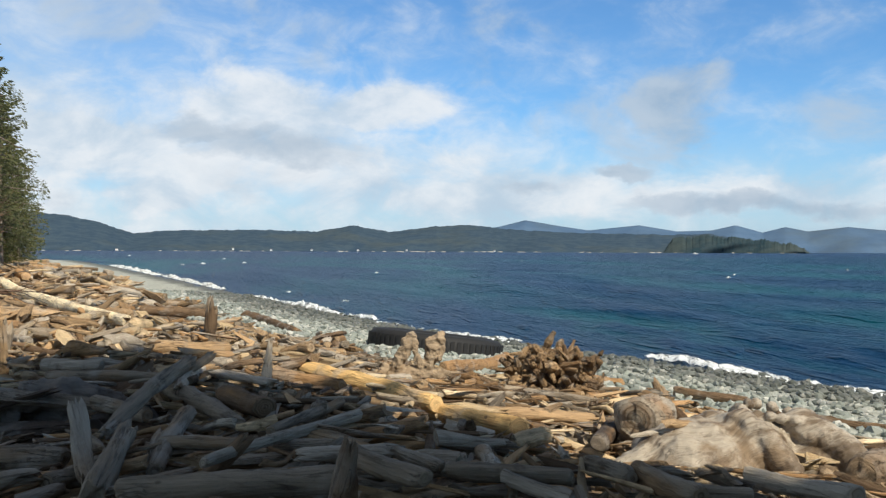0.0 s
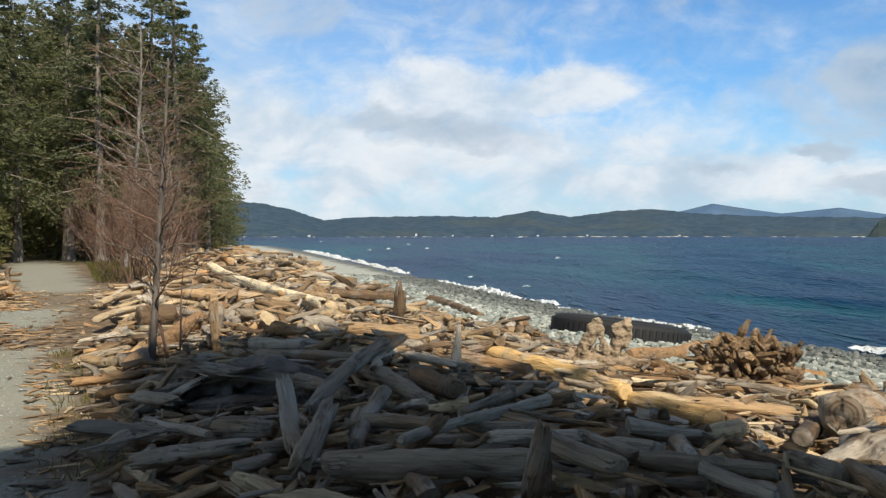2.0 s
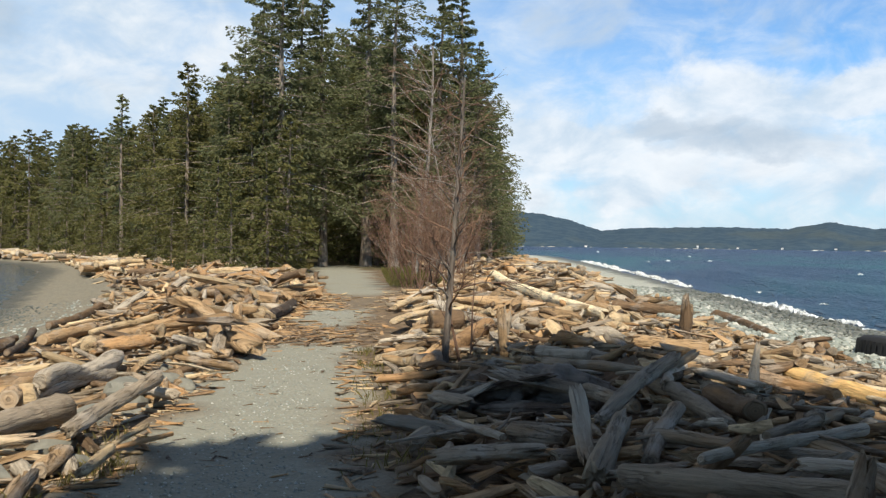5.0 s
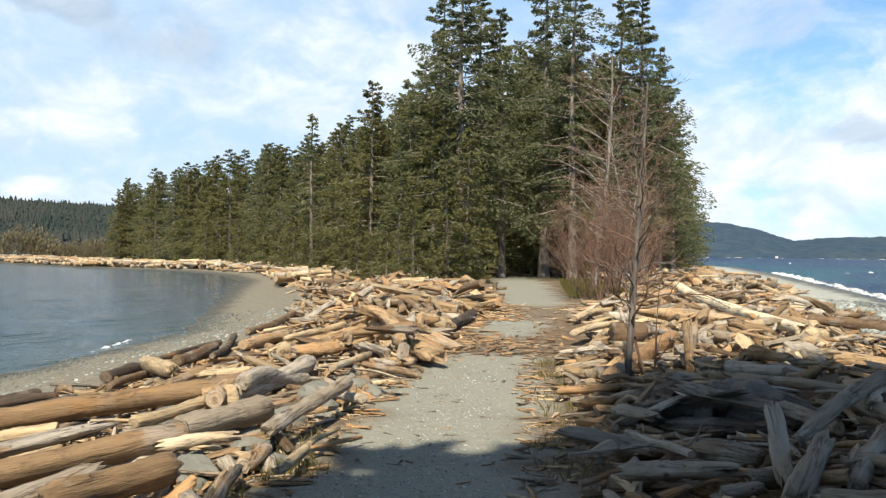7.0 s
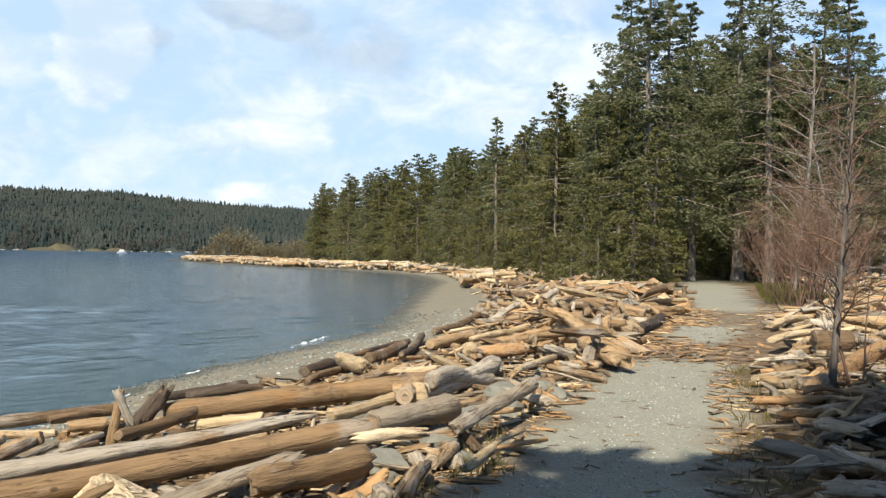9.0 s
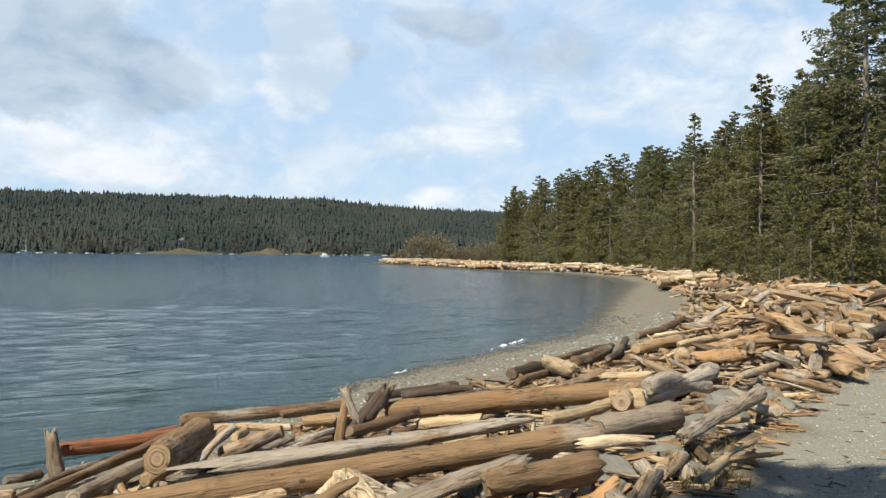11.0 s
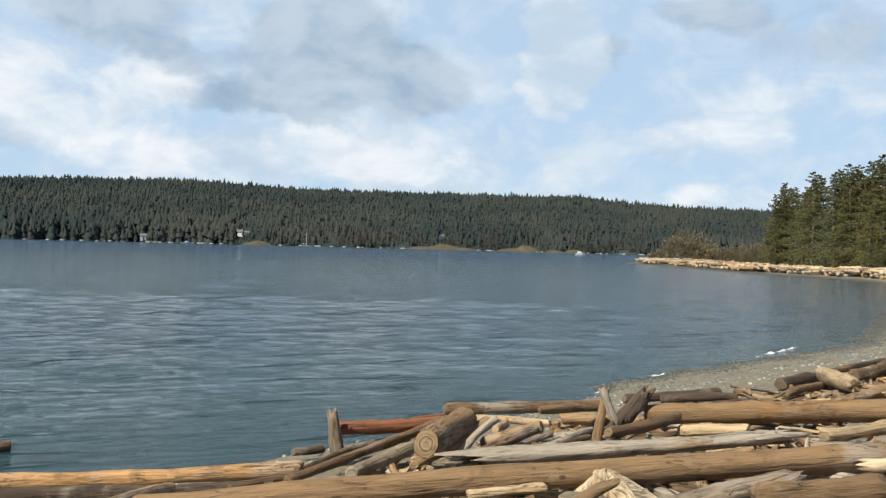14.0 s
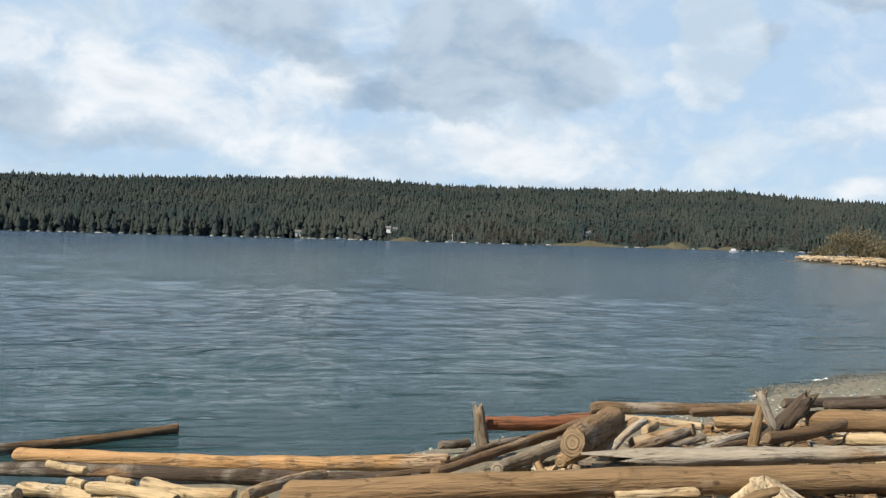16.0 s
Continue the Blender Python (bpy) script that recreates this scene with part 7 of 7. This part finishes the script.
def alder(x, y, z, height, r, seed):
    """A bare young alder: a stem, single branches and their twigs."""
    rng = np.random.RandomState(seed)
    root = new("alder_sapling")
    pts, rad = bent_limb((0, 0, -0.05), (0.03, 0.02, 1), height, r, rng, 0.10, 10)
    part("stem", join_tubes("stem", [tube(pts, r * np.linspace(1, 0.2, 10), 8)], PALE_BARK), root)
    for n in range(36):
        k = 0.22 + 0.74 * (n + rng.uniform(0, 1)) / 36
        p = np.array([np.interp(k * 9, range(10), pts[:, c]) for c in range(3)])
        a = n * 2.4 + rng.normal(0, 0.4)
        d = np.array([math.cos(a), math.sin(a), rng.uniform(0.4, 1.2)])
        tubes = {1: [], 0: []}
        grow(rng, p, d, height * rng.uniform(0.14, 0.30) * (1.15 - 0.6 * k), r * 0.34 * (1.15 - 0.8 * k), 1, tubes, 0.5, 9, 0.12, 0.5)
        b = part("branch", join_tubes("branch", tubes[1], PALE_BARK if n % 3 else TWIG), root)
        t = part("twig_spray", join_tubes("twig_spray", tubes[0], TWIG), b)
        t["kind"] = "stuff"
    root.location = (x, y, z)
    return tagged(root, "leafless alder sapling with red-brown twigs in the driftwood", "tree")


alder(-5.42, 9.1, 0.0, 3.7, 0.05, 4)
bare_tree("alder_sapling", -5.25, 9.16, 0.02, 2, 1.6, 0.02, 5, (TWIG, TWIG, TWIG), "thin bare shoots beside the alder stem", "shrub", (6, 3), 0.5, 0.5, 0.35)
THICKET = [(32.6, 31, 3.9, 9), (31.8, 30, 4.4, 10), (31.0, 31, 4.6, 10), (30.2, 32, 4.2, 9), (29.5, 34, 3.8, 8), (32.2, 34, 4.4, 8), (30.6, 36, 4.6, 8), (28.6, 36, 3.0, 6), (33.3, 35, 3.6, 7)]
for n, (az, d, h, st) in enumerate(THICKET):
    x, y = polar(az, d)
    bare_tree("bare_shrub", x, y, float(ground_z(*to_uv(x, y))) - 0.05, st, h, 0.017, 50 + n, (TWIG, TWIG, TWIG), "leafless red-brown thicket beside the path", "shrub", (16, 8), 0.7, 0.35, 0.30, limb=(0.16, 0.36))
for n, (az, d, h, r) in enumerate([(32.0, 40, 11.8, 0.15), (29.6, 38, 8.6, 0.06), (28.9, 39, 7.8, 0.05), (30.6, 36, 6.5, 0.045)]):
    x, y = polar(az, d)
    bare_tree("bare_tree", x, y, float(ground_z(*to_uv(x, y))) - 0.05, 1, h, r, 70 + n, (GREY_BARK, GREY_BARK, TWIG), "tall pale-barked leafless tree before the firs", "tree", (46, 7), 0.9, 0.05, limb=(0.12, 0.30))


# ---- far shores ----
def far_wood(name, az_range, d_of, z_of, count, h_range, seed, mat, label, slim=0.20):
    """Far trees, each of three ragged tiers."""
    rng = np.random.RandomState(seed)
    V, F, base = [], [], 0
    k = np.arange(6)
    for n in range(count):
        az = rng.uniform(*az_range)
        f = rng.uniform(0, 1)
        d = d_of(az, f)
        x, y = polar(az, d)
        z = z_of(az, f)
        h = rng.uniform(*h_range) * (1.25 if rng.uniform() < 0.12 else 1.0)
        for zz, rr, top in ((0.0, slim, 0.62), (0.28, slim * 0.85, 0.85), (0.55, slim * 0.55, 1.0)):
            a = k / 6 * 6.283 + rng.uniform(0, 6)
            r = rr * h * rng.uniform(0.6, 1.35, 6)
            ring = np.stack([x + np.cos(a) * r, y + np.sin(a) * r, z + (zz + rng.uniform(-0.08, 0.08, 6)) * h], -1)
            V.append(np.concatenate([ring, [[x + rng.normal(0, 0.02) * h, y, z + top * h]]]))
            F.append(np.stack([base + k, base + (k + 1) % 6, np.full(6, base + 6)], 1))
            base += 7
    ob = new(name, mesh_of(name, np.concatenate(V), [np.concatenate(F)], mat, True))
    return tagged(ob, label, "trees", kind="stuff")


def far_thicket(name, mounds, seed, mat, label, size=0.09, per=420):
    """Leafless far bushes: domes of many small twig tufts. Each mound: azimuth, distance, foot, half width, height."""
    rng = np.random.RandomState(seed)
    V = []
    for az, d, z, w, h in mounds:
        x, y = polar(az, d)
        n = per
        a, q = rng.uniform(0, 6.28, n), rng.uniform(0, 1, n)
        el = np.arccos(q)
        rad = rng.uniform(0.55, 1.0, n) ** 0.6 * (1 + 0.18 * np.sin(a * 3 + az) + 0.1 * np.sin(a * 7))
        c = np.stack([x + w * rad * np.sin(el) * np.cos(a), y + w * rad * np.sin(el) * np.sin(a), z + h * rad * np.cos(el)], -1)
        s = size * (w + h) * rng.uniform(0.6, 1.4, n)[:, None]
        up = np.stack([0.5 * np.cos(a), 0.5 * np.sin(a), np.ones(n)], -1) + rng.normal(0, 0.3, (n, 3))
        up /= np.linalg.norm(up, axis=1, keepdims=True)
        side = np.cross(up, rng.normal(0, 1, (n, 3)))
        side /= np.linalg.norm(side, axis=1, keepdims=True)
        V.append(np.stack([c - up * s, c + side * s * 0.45, c + up * s, c - side * s * 0.45], 1).reshape(-1, 3))
    V = np.concatenate(V)
    ob = new(name, mesh_of(name, V, [np.arange(len(V)).reshape(-1, 4)], mat, False))
    return tagged(ob, label, "trees", kind="stuff")


def far_bank(name, mounds, mat, label):
    """Low grassy knolls at the far waterside: azimuth, distance, foot, half width, height."""
    V, F, base = [], [], 0
    na, ns = 18, 6
    A, S = np.meshgrid(np.linspace(0, 6.283, na, endpoint=False), np.linspace(0.02, 1, ns))
    for az, d, z, w, h in mounds:
        x, y = polar(az, d)
        rad = S * w * (1 + 0.2 * np.sin(A * 2 + az * 3) + 0.12 * np.sin(A * 5 + az))
        V.append(np.stack([x + rad * np.cos(A), y + rad * np.sin(A), z + h * (1 - S ** 2) * (1 + 0.25 * np.sin(A * 3 + S * 4 + az))], -1).reshape(-1, 3))
        F.append(grid_faces(ns, na, True) + base)
        base += na * ns
    ob = new(name, mesh_of(name, np.concatenate(V), [np.concatenate(F)], mat, True))
    return tagged(ob, label, "hills", kind="structure")


LEFT_AZ = [54, 62.7, 67.7, 70.9, 74.2, 83.1, 92.6, 99.4, 106.6, 113.4, 119.6, 135, 160]
LEFT_EL = [2.3, 2.5, 2.75, 2.95, 3.28, 3.3, 3.35, 3.65, 3.4, 3.1, 3.0, 2.6, 2.2]


def left_z(az, f):
    top = math.tan(radians(float(np.interp(az, LEFT_AZ, LEFT_EL)))) * 1250 + EYE
    return WATER_Z - 3 + (top - WATER_Z + 3) * (f ** 0.8 * 0.98 + 0.02 * min(1, f * 9)) - 1


FAR_TREE = material("far_conifers", far_wood_nodes((0.026, 0.039, 0.038), (0.045, 0.053, 0.046), (0.052, 0.051, 0.045)), 0.9, 0.1)
FAR_BARE = material("far_bare_woods", leaf_nodes((0.095, 0.088, 0.075), (0.155, 0.138, 0.115), (0.115, 0.105, 0.085)), 0.9, 0.1)
WILLOW = material("bare_willow", leaf_nodes((0.20, 0.172, 0.108), (0.29, 0.25, 0.155), (0.22, 0.20, 0.12)), 0.9, 0.1)
KNOLL = material("far_dry_grass", plain_nodes((0.045, 0.05, 0.032), (0.15, 0.13, 0.085), 0.4, 0.1), 0.9, 0.1)
far_wood("far_forest", (56, 126), lambda az, f: 745 + (1250 - 745) * f, left_z, 14000, (5.5, 10.0), 41, FAR_TREE, "dense conifer forest on the hillside across the bay", 0.27)
far_wood("far_forest_crest", (56, 126), lambda az, f: 1235 + 20 * f, lambda az, f: left_z(az, 1.0), 2200, (2.0, 4.8), 43, FAR_TREE, "conifers along the crest of the hill", 0.5)
far_wood("far_shore_trees", (96.5, 126), lambda az, f: 742 + 60 * f, lambda az, f: left_z(az, 0.02 + 0.1 * f), 1300, (8, 17), 42, FAR_TREE, "tall dark conifers at the far waterside", 0.25)
far_wood("far_waterside_firs", (58, 96.5), lambda az, f: 748 + 70 * f, lambda az, f: left_z(az, 0.02 + 0.12 * f), 420, (7, 14), 46, FAR_TREE, "scattered conifers along the far waterside", 0.18)
wood_rng = np.random.RandomState(44)
far_thicket("far_shore_thickets", [(wood_rng.choice([90.5, 86.8, 79.5, 72.0]) + wood_rng.normal(0, 1.6), 741 + 75 * f, left_z(80.0, 0.02 + 0.12 * f), wood_rng.uniform(4, 8), wood_rng.uniform(6, 11)) for f in wood_rng.uniform(0, 1, 60)],
            47, FAR_BARE, "grey-brown leafless groves along the far shore", 0.05, 160)
far_bank("far_shore_knolls", [(84.4, 741, -1.6, 15, 2.4), (83.0, 744, -1.6, 17, 4.4), (81.6, 741, -1.6, 12, 2.2), (77.6, 748, -1.6, 12, 5.0), (78.5, 742, -1.6, 13, 2.6), (75.6, 741, -1.6, 10, 2.0), (74.3, 742, -1.6, 12, 2.8), (95.0, 746, -1.6, 14, 3.4)],
         KNOLL, "pale grassy knolls at the far waterside")
far_thicket("point_thicket", [(67.5, 238, -0.9, 7.4, 7.4), (66.4, 243, -0.9, 5.0, 5.0), (69.2, 236, -0.9, 2.6, 2.6), (65.2, 240, -0.9, 4.6, 3.8), (64.2, 238, -0.9, 4.4, 4.4), (63.2, 232, -0.9, 4.0, 5.0)],
            45, WILLOW, "rounded brown leafless willow thicket behind the point", 0.028, 2600)
far_wood("point_firs", (62.8, 65.6), lambda az, f: 262 + 40 * f, lambda az, f: -0.5, 60, (4, 8), 48, FAR_TREE, "dark firs behind the willow thicket", 0.2)


def shore_rocks(name, az_range, d, count, seed, label):
    rng = np.random.RandomState(seed)
    V, F, base = [], [], 0
    for n in range(count):
        az = rng.uniform(*az_range)
        x, y = polar(az, d + rng.uniform(-2, 4))
        P, T = shapes[n % 8]
        s = rng.uniform(0.5, 1.6) * d / 740 * np.array([2.0, 2.0, 0.8])
        V.append(P * s + np.array([x, y, WATER_Z + 0.3]))
        F.append(T + base)
        base += 12
    ob = new(name, mesh_of(name, np.concatenate(V), [np.concatenate(F)], PALE_ROCK))
    return tagged(ob, label, "rocks", kind="stuff")


PALE_ROCK = material("pale_shore_rock", plain_nodes((0.34, 0.33, 0.29), (0.6, 0.58, 0.52), 0.5, 0.2), 0.9, 0.2)
shore_rocks("far_shore_rocks", (60, 124), 738, 130, 51, "pale rocks along the far shore")
shore_rocks("strait_shore_rocks", (-23, 25), 2240, 70, 52, "pale rocks along the shore across the strait")


def house(az, d, z, w, dp, h, turn, label):
    x, y = polar(az, d)
    root = new("house")
    bm = bmesh.new()
    bmesh.ops.create_cube(bm, size=1.0, matrix=pose(0, 0, h / 2) @ Matrix.Diagonal((w, dp, h, 1)))
    wall = bpy.data.meshes.new("wall")
    bm.to_mesh(wall)
    bm.free()
    wall.materials.append(WHITE)
    part("wall", wall, root)
    V = [(-w * 0.55, -dp * 0.6, h), (w * 0.55, -dp * 0.6, h), (w * 0.55, dp * 0.6, h), (-w * 0.55, dp * 0.6, h), (-w * 0.55, 0, h * 1.55), (w * 0.55, 0, h * 1.55)]
    part("roof", mesh_of("roof", V, [[(0, 1, 5, 4), (2, 3, 4, 5), (3, 2, 1, 0)], [(0, 4, 3), (1, 2, 5)]], ROOF, False), root)
    for k in (-0.25, 0.25):
        bm = bmesh.new()
        bmesh.ops.create_cube(bm, size=1.0, matrix=pose(k * w, -dp / 2 - 0.02, h * 0.55) @ Matrix.Diagonal((w * 0.2, 0.1, h * 0.35, 1)))
        win = bpy.data.meshes.new("window")
        bm.to_mesh(win)
        bm.free()
        win.materials.append(RUBBER)
        part("window", win, root)
    root.matrix_world = pose(x, y, z, 0, 0, az + turn)
    return tagged(root, label, "house", "houses across the water")


for n, (az, d, el, w) in enumerate([(96.2, 775, 0.52, 7), (95.7, 778, 0.45, 4), (83.05, 790, 0.6, 7), (103.2, 840, 1.1, 5), (79.1, 860, 0.95, 5), (105.1, 790, 0.55, 4), (104.9, 760, 0.15, 4), (102.0, 755, 0.1, 5)]):
    house(az, d, EYE + d * math.tan(radians(el)) - 3, w, 5, 4.0, 170 + 15 * (n % 3), "small white house among trees across the bay")
for n, (az, el) in enumerate([(13.6, 0.05), (20.6, 0.0), (8.6, 0.0), (11.2, 0.0), (5.6, 0.0), (2.4, 0.02), (-3.4, 0.0)]):
    house(az, 2300, EYE + 2300 * math.tan(radians(el)) - 1, [5, 7, 6, 5, 6, 5, 5][n], 6, [4, 3, 3, 3, 3, 3, 3][n], 180, "pale building on the shore across the strait")


def boat(az, d, length, mast, label):
    x, y = polar(az, d)
    root = new("boat")
    s = np.linspace(-1, 1, 9)
    half = 0.16 * length * np.sqrt(np.clip(1 - np.clip(s, -0.6, 1) ** 2, 0.03, 1))
    V = np.concatenate([np.stack([s * length / 2, k * half, np.full(9, z) + 0.1 * s ** 2 * (z > 0.3)], -1) for k, z in ((-1, 0.9), (-0.6, -0.2), (0.6, -0.2), (1, 0.9))])
    F = np.concatenate([grid_faces(4, 9), [[27 + k, 27 + k + 1, k + 1, k] for k in range(8)]])
    part("hull", mesh_of("hull", V, [F], WHITE, False), root)
    if mast:
        part("mast", join_tubes("mast", [tube([(0, 0, 0.8), (0, 0, mast)], [0.16, 0.08], 6), tube([(0, 0, 2), (-length * 0.4, 0, 2)], [0.14, 0.14], 6)], WHITE), root)
    else:
        part("cabin", mesh_of("cabin", [(-1.5, -0.6, 0.8), (1, -0.6, 0.8), (1, 0.6, 0.8), (-1.5, 0.6, 0.8), (-1.3, -0.5, 2), (0.6, -0.5, 2), (0.6, 0.5, 2), (-1.3, 0.5, 2)],
                              [[(0, 1, 5, 4), (1, 2, 6, 5), (2, 3, 7, 6), (3, 0, 4, 7), (4, 5, 6, 7)]], WHITE, False), root)
    root.matrix_world = pose(x, y, WATER_Z, 0, 0, az + 20)
    return tagged(root, label, "boat", "boats")


boat(91.9, 735, 9, 11.5, "white sailing boat moored off the far shore")
boat(99.4, 720, 9, 0, "white motor boat near the far shore")
boat(6.8, 1500, 9, 0, "small white boat far out in the strait")
boat(-16.2, 1100, 7, 0, "small white boat far out in the strait")
boat(74.0, 480, 5, 0, "small white boat off the point")


# ---- litter and grass ----
def chips(name, count, place, seed, sizes, tints, label):
    rng = np.random.RandomState(seed)
    pieces = []
    for n in range(count):
        u, v = place(rng)
        length = rng.uniform(*sizes)
        r = length * rng.uniform(0.06, 0.16)
        x, y = xy(u, v)
        z = float(ground_z(u, v)) + r * 0.5
        th = rng.uniform(0, 6.28)
        arrays = log_arrays(length, r, r * 0.7, rng, 5, 2, 0.0, 0.2, 0.5, 0.6, TINTS[rng.choice(tints)])
        pieces.append((arrays, between((x - math.cos(th) * length / 2, y - math.sin(th) * length / 2, z), (x + math.cos(th) * length / 2, y + math.sin(th) * length / 2, z + rng.normal(0, 0.05) * length))))
    return tagged(new(name, wood_mesh(name, pieces)), label, "wood litter", kind="stuff")


def edge_right(rng):
    u = rng.uniform(4.0, 30.0) if rng.uniform() < 0.7 else rng.uniform(4, 12)
    return u, float(path_mid(u) + path_half(u)) + abs(rng.normal(0, 0.35)) - 0.12


def edge_left(rng):
    u = rng.uniform(4.5, 30.0)
    return u, float(path_mid(u) - path_half(u)) - abs(rng.normal(0, 0.45)) + 0.10


chips("path_edge_litter", 520, edge_right, 61, (0.04, 0.24), ["tan", "straw", "brown", "grey", "orange"], "wood chips and bark along the path's edge")
chips("path_side_litter", 900, edge_left, 62, (0.04, 0.28), ["tan", "straw", "brown", "orange", "orange"], "wood chips and sticks along the path's bay side")
chips("path_crossing_litter", 700, lambda g: (g.normal(15.2, 0.9), min(0.3, g.normal(-2.0, 0.7))), 63, (0.08, 0.35), ["brown", "orange", "tan", "brown"], "red-brown driftwood litter washed across the path")
chips("path_far_litter", 600, lambda g: (g.uniform(20.5, 27.5), g.normal(-1.9, 0.6)), 64, (0.12, 0.4), ["orange", "tan", "straw"], "driftwood litter beside the far path")
chips("path_chips", 220, lambda g: (g.uniform(4, 22), g.normal(-1.0, 0.5)), 65, (0.03, 0.12), ["brown", "tan", "dark"], "scattered chips of wood on the trodden path")
chips("hollow_litter", 500, lambda g: (g.normal(6.0, 0.8), g.normal(5.0, 0.7)), 66, (0.06, 0.3), ["orange", "brown", "tan"], "orange-brown bark litter in a hollow of the pile")
chips("bay_litter", 2200, lambda g: (g.uniform(3, 14), g.uniform(-7, -2.2)), 67, (0.05, 0.3), ["grey", "straw", "silver", "tan"], "small sticks and chips between the bay logs")


def grass(name, count, place, seed, h_range, label):
    rng = np.random.RandomState(seed)
    V, F = [], []
    for n in range(count):
        u, v = place(rng)
        x, y = xy(u, v)
        z = float(ground_z(u, v))
        h = rng.uniform(*h_range)
        a = rng.uniform(0, 6.28)
        w = h * 0.05
        d = rng.normal(0, 0.35, 2) * h
        V.append([(x - math.cos(a) * w, y - math.sin(a) * w, z), (x + math.cos(a) * w, y + math.sin(a) * w, z),
                  (x + d[0] * 0.5 + math.cos(a) * w * 0.7, y + d[1] * 0.5 + math.sin(a) * w * 0.7, z + h * 0.65), (x + d[0], y + d[1], z + h)])
        F.append([n * 4, n * 4 + 1, n * 4 + 2, n * 4 + 3])
    return tagged(new(name, mesh_of(name, np.array(V).reshape(-1, 3), [F], GRASS, False)), label, "grass", kind="stuff")


def tufts(centres, spread):
    def place(g):
        u, v = centres[g.randint(len(centres))]
        return u + g.normal(0, spread), v + g.normal(0, spread)
    return place


tg = np.random.RandomState(8)
grass("path_grass", 700, tufts([(tg.uniform(4.5, 13), float(-0.25 + abs(tg.normal(0.25, 0.3)))) for _ in range(40)] + [(tg.uniform(5, 7.5), tg.uniform(-2.6, -2.1)) for _ in range(10)], 0.10), 71, (0.04, 0.13), "dry yellow-green grass tufts at the path's edge")
grass("golden_tuft", 180, tufts([(6.2, -2.0), (6.0, -2.1), (6.35, -2.05)], 0.12), 74, (0.04, 0.11), "golden dry grass tuft beside the path")
grass("verge_grass", 5000, lambda g: (g.uniform(31, 52), g.uniform(0.7, 3.6) + 0.0), 72, (0.1, 0.3), "green and straw grass verge by the wood")
grass("wood_edge_grass", 4000, lambda g: (g.uniform(44, 58), g.uniform(-6.5, -3.6)), 73, (0.1, 0.35), "green grass below the first firs")

def path_gravel(count, seed):
    rng = np.random.RandomState(seed)
    O = np.array([(1, 0, 0), (-1, 0, 0), (0, 1, 0), (0, -1, 0), (0, 0, 1), (0, 0, -1)])
    T = np.array([(0, 2, 4), (2, 1, 4), (1, 3, 4), (3, 0, 4), (2, 0, 5), (1, 2, 5), (3, 1, 5), (0, 3, 5)])
    V, F = [], []
    for n in range(count):
        u = 4.5 + 16 * rng.uniform(0, 1) ** 1.6
        v = float(path_mid(u)) + rng.normal(0, 0.55) * float(path_half(u))
        x, y = xy(u, v)
        s = rng.uniform(0.005, 0.013)
        V.append((O * (1 + rng.normal(0, 0.25, (6, 3)))) * s * np.array([1.2, 1, 0.7]) + np.array([x, y, float(ground_z(u, v)) + s * 0.2]))
        F.append(T + 6 * n)
    return tagged(new("path_gravel", mesh_of("path_gravel", np.concatenate(V), [np.concatenate(F)], STONE, False)), "loose pale gravel on the trodden path", "gravel", kind="stuff")


path_gravel(4500, 91)

# ---- unseen trees added behind the camera, to shade and dim the near ground ----
# the rows from u = -21 back only block skylight
for n, (u, v, h) in enumerate([(-5.3, -1.05, 13.6), (-5.4, -0.1, 14.3), (-5.8, 0.6, 15.4), (-5.3, 1.55, 17.6), (-5.9, 1.9, 19.2), (-8.3, 0.6, 17.7), (-7.8, 3.0, 13.2), (-10.3, 0.2, 18.3), (-10.8, 2.0, 19.5), (-13.3, 0.4, 20.6),
                               (-21, -10, 18), (-22, -7, 19), (-21, -4, 20), (-22, -1, 20), (-21, 4, 20), (-22, 7, 19), (-21, 10, 18), (-23, 13, 17), (-22, -13, 17)]):
    x, y = xy(u, v)
    plant("fir_tree", SHADE, x, y, 0.0, h / 18.0, n * 2.0, "unseen tall fir added behind the camera to darken the near driftwood", "firs behind the path")
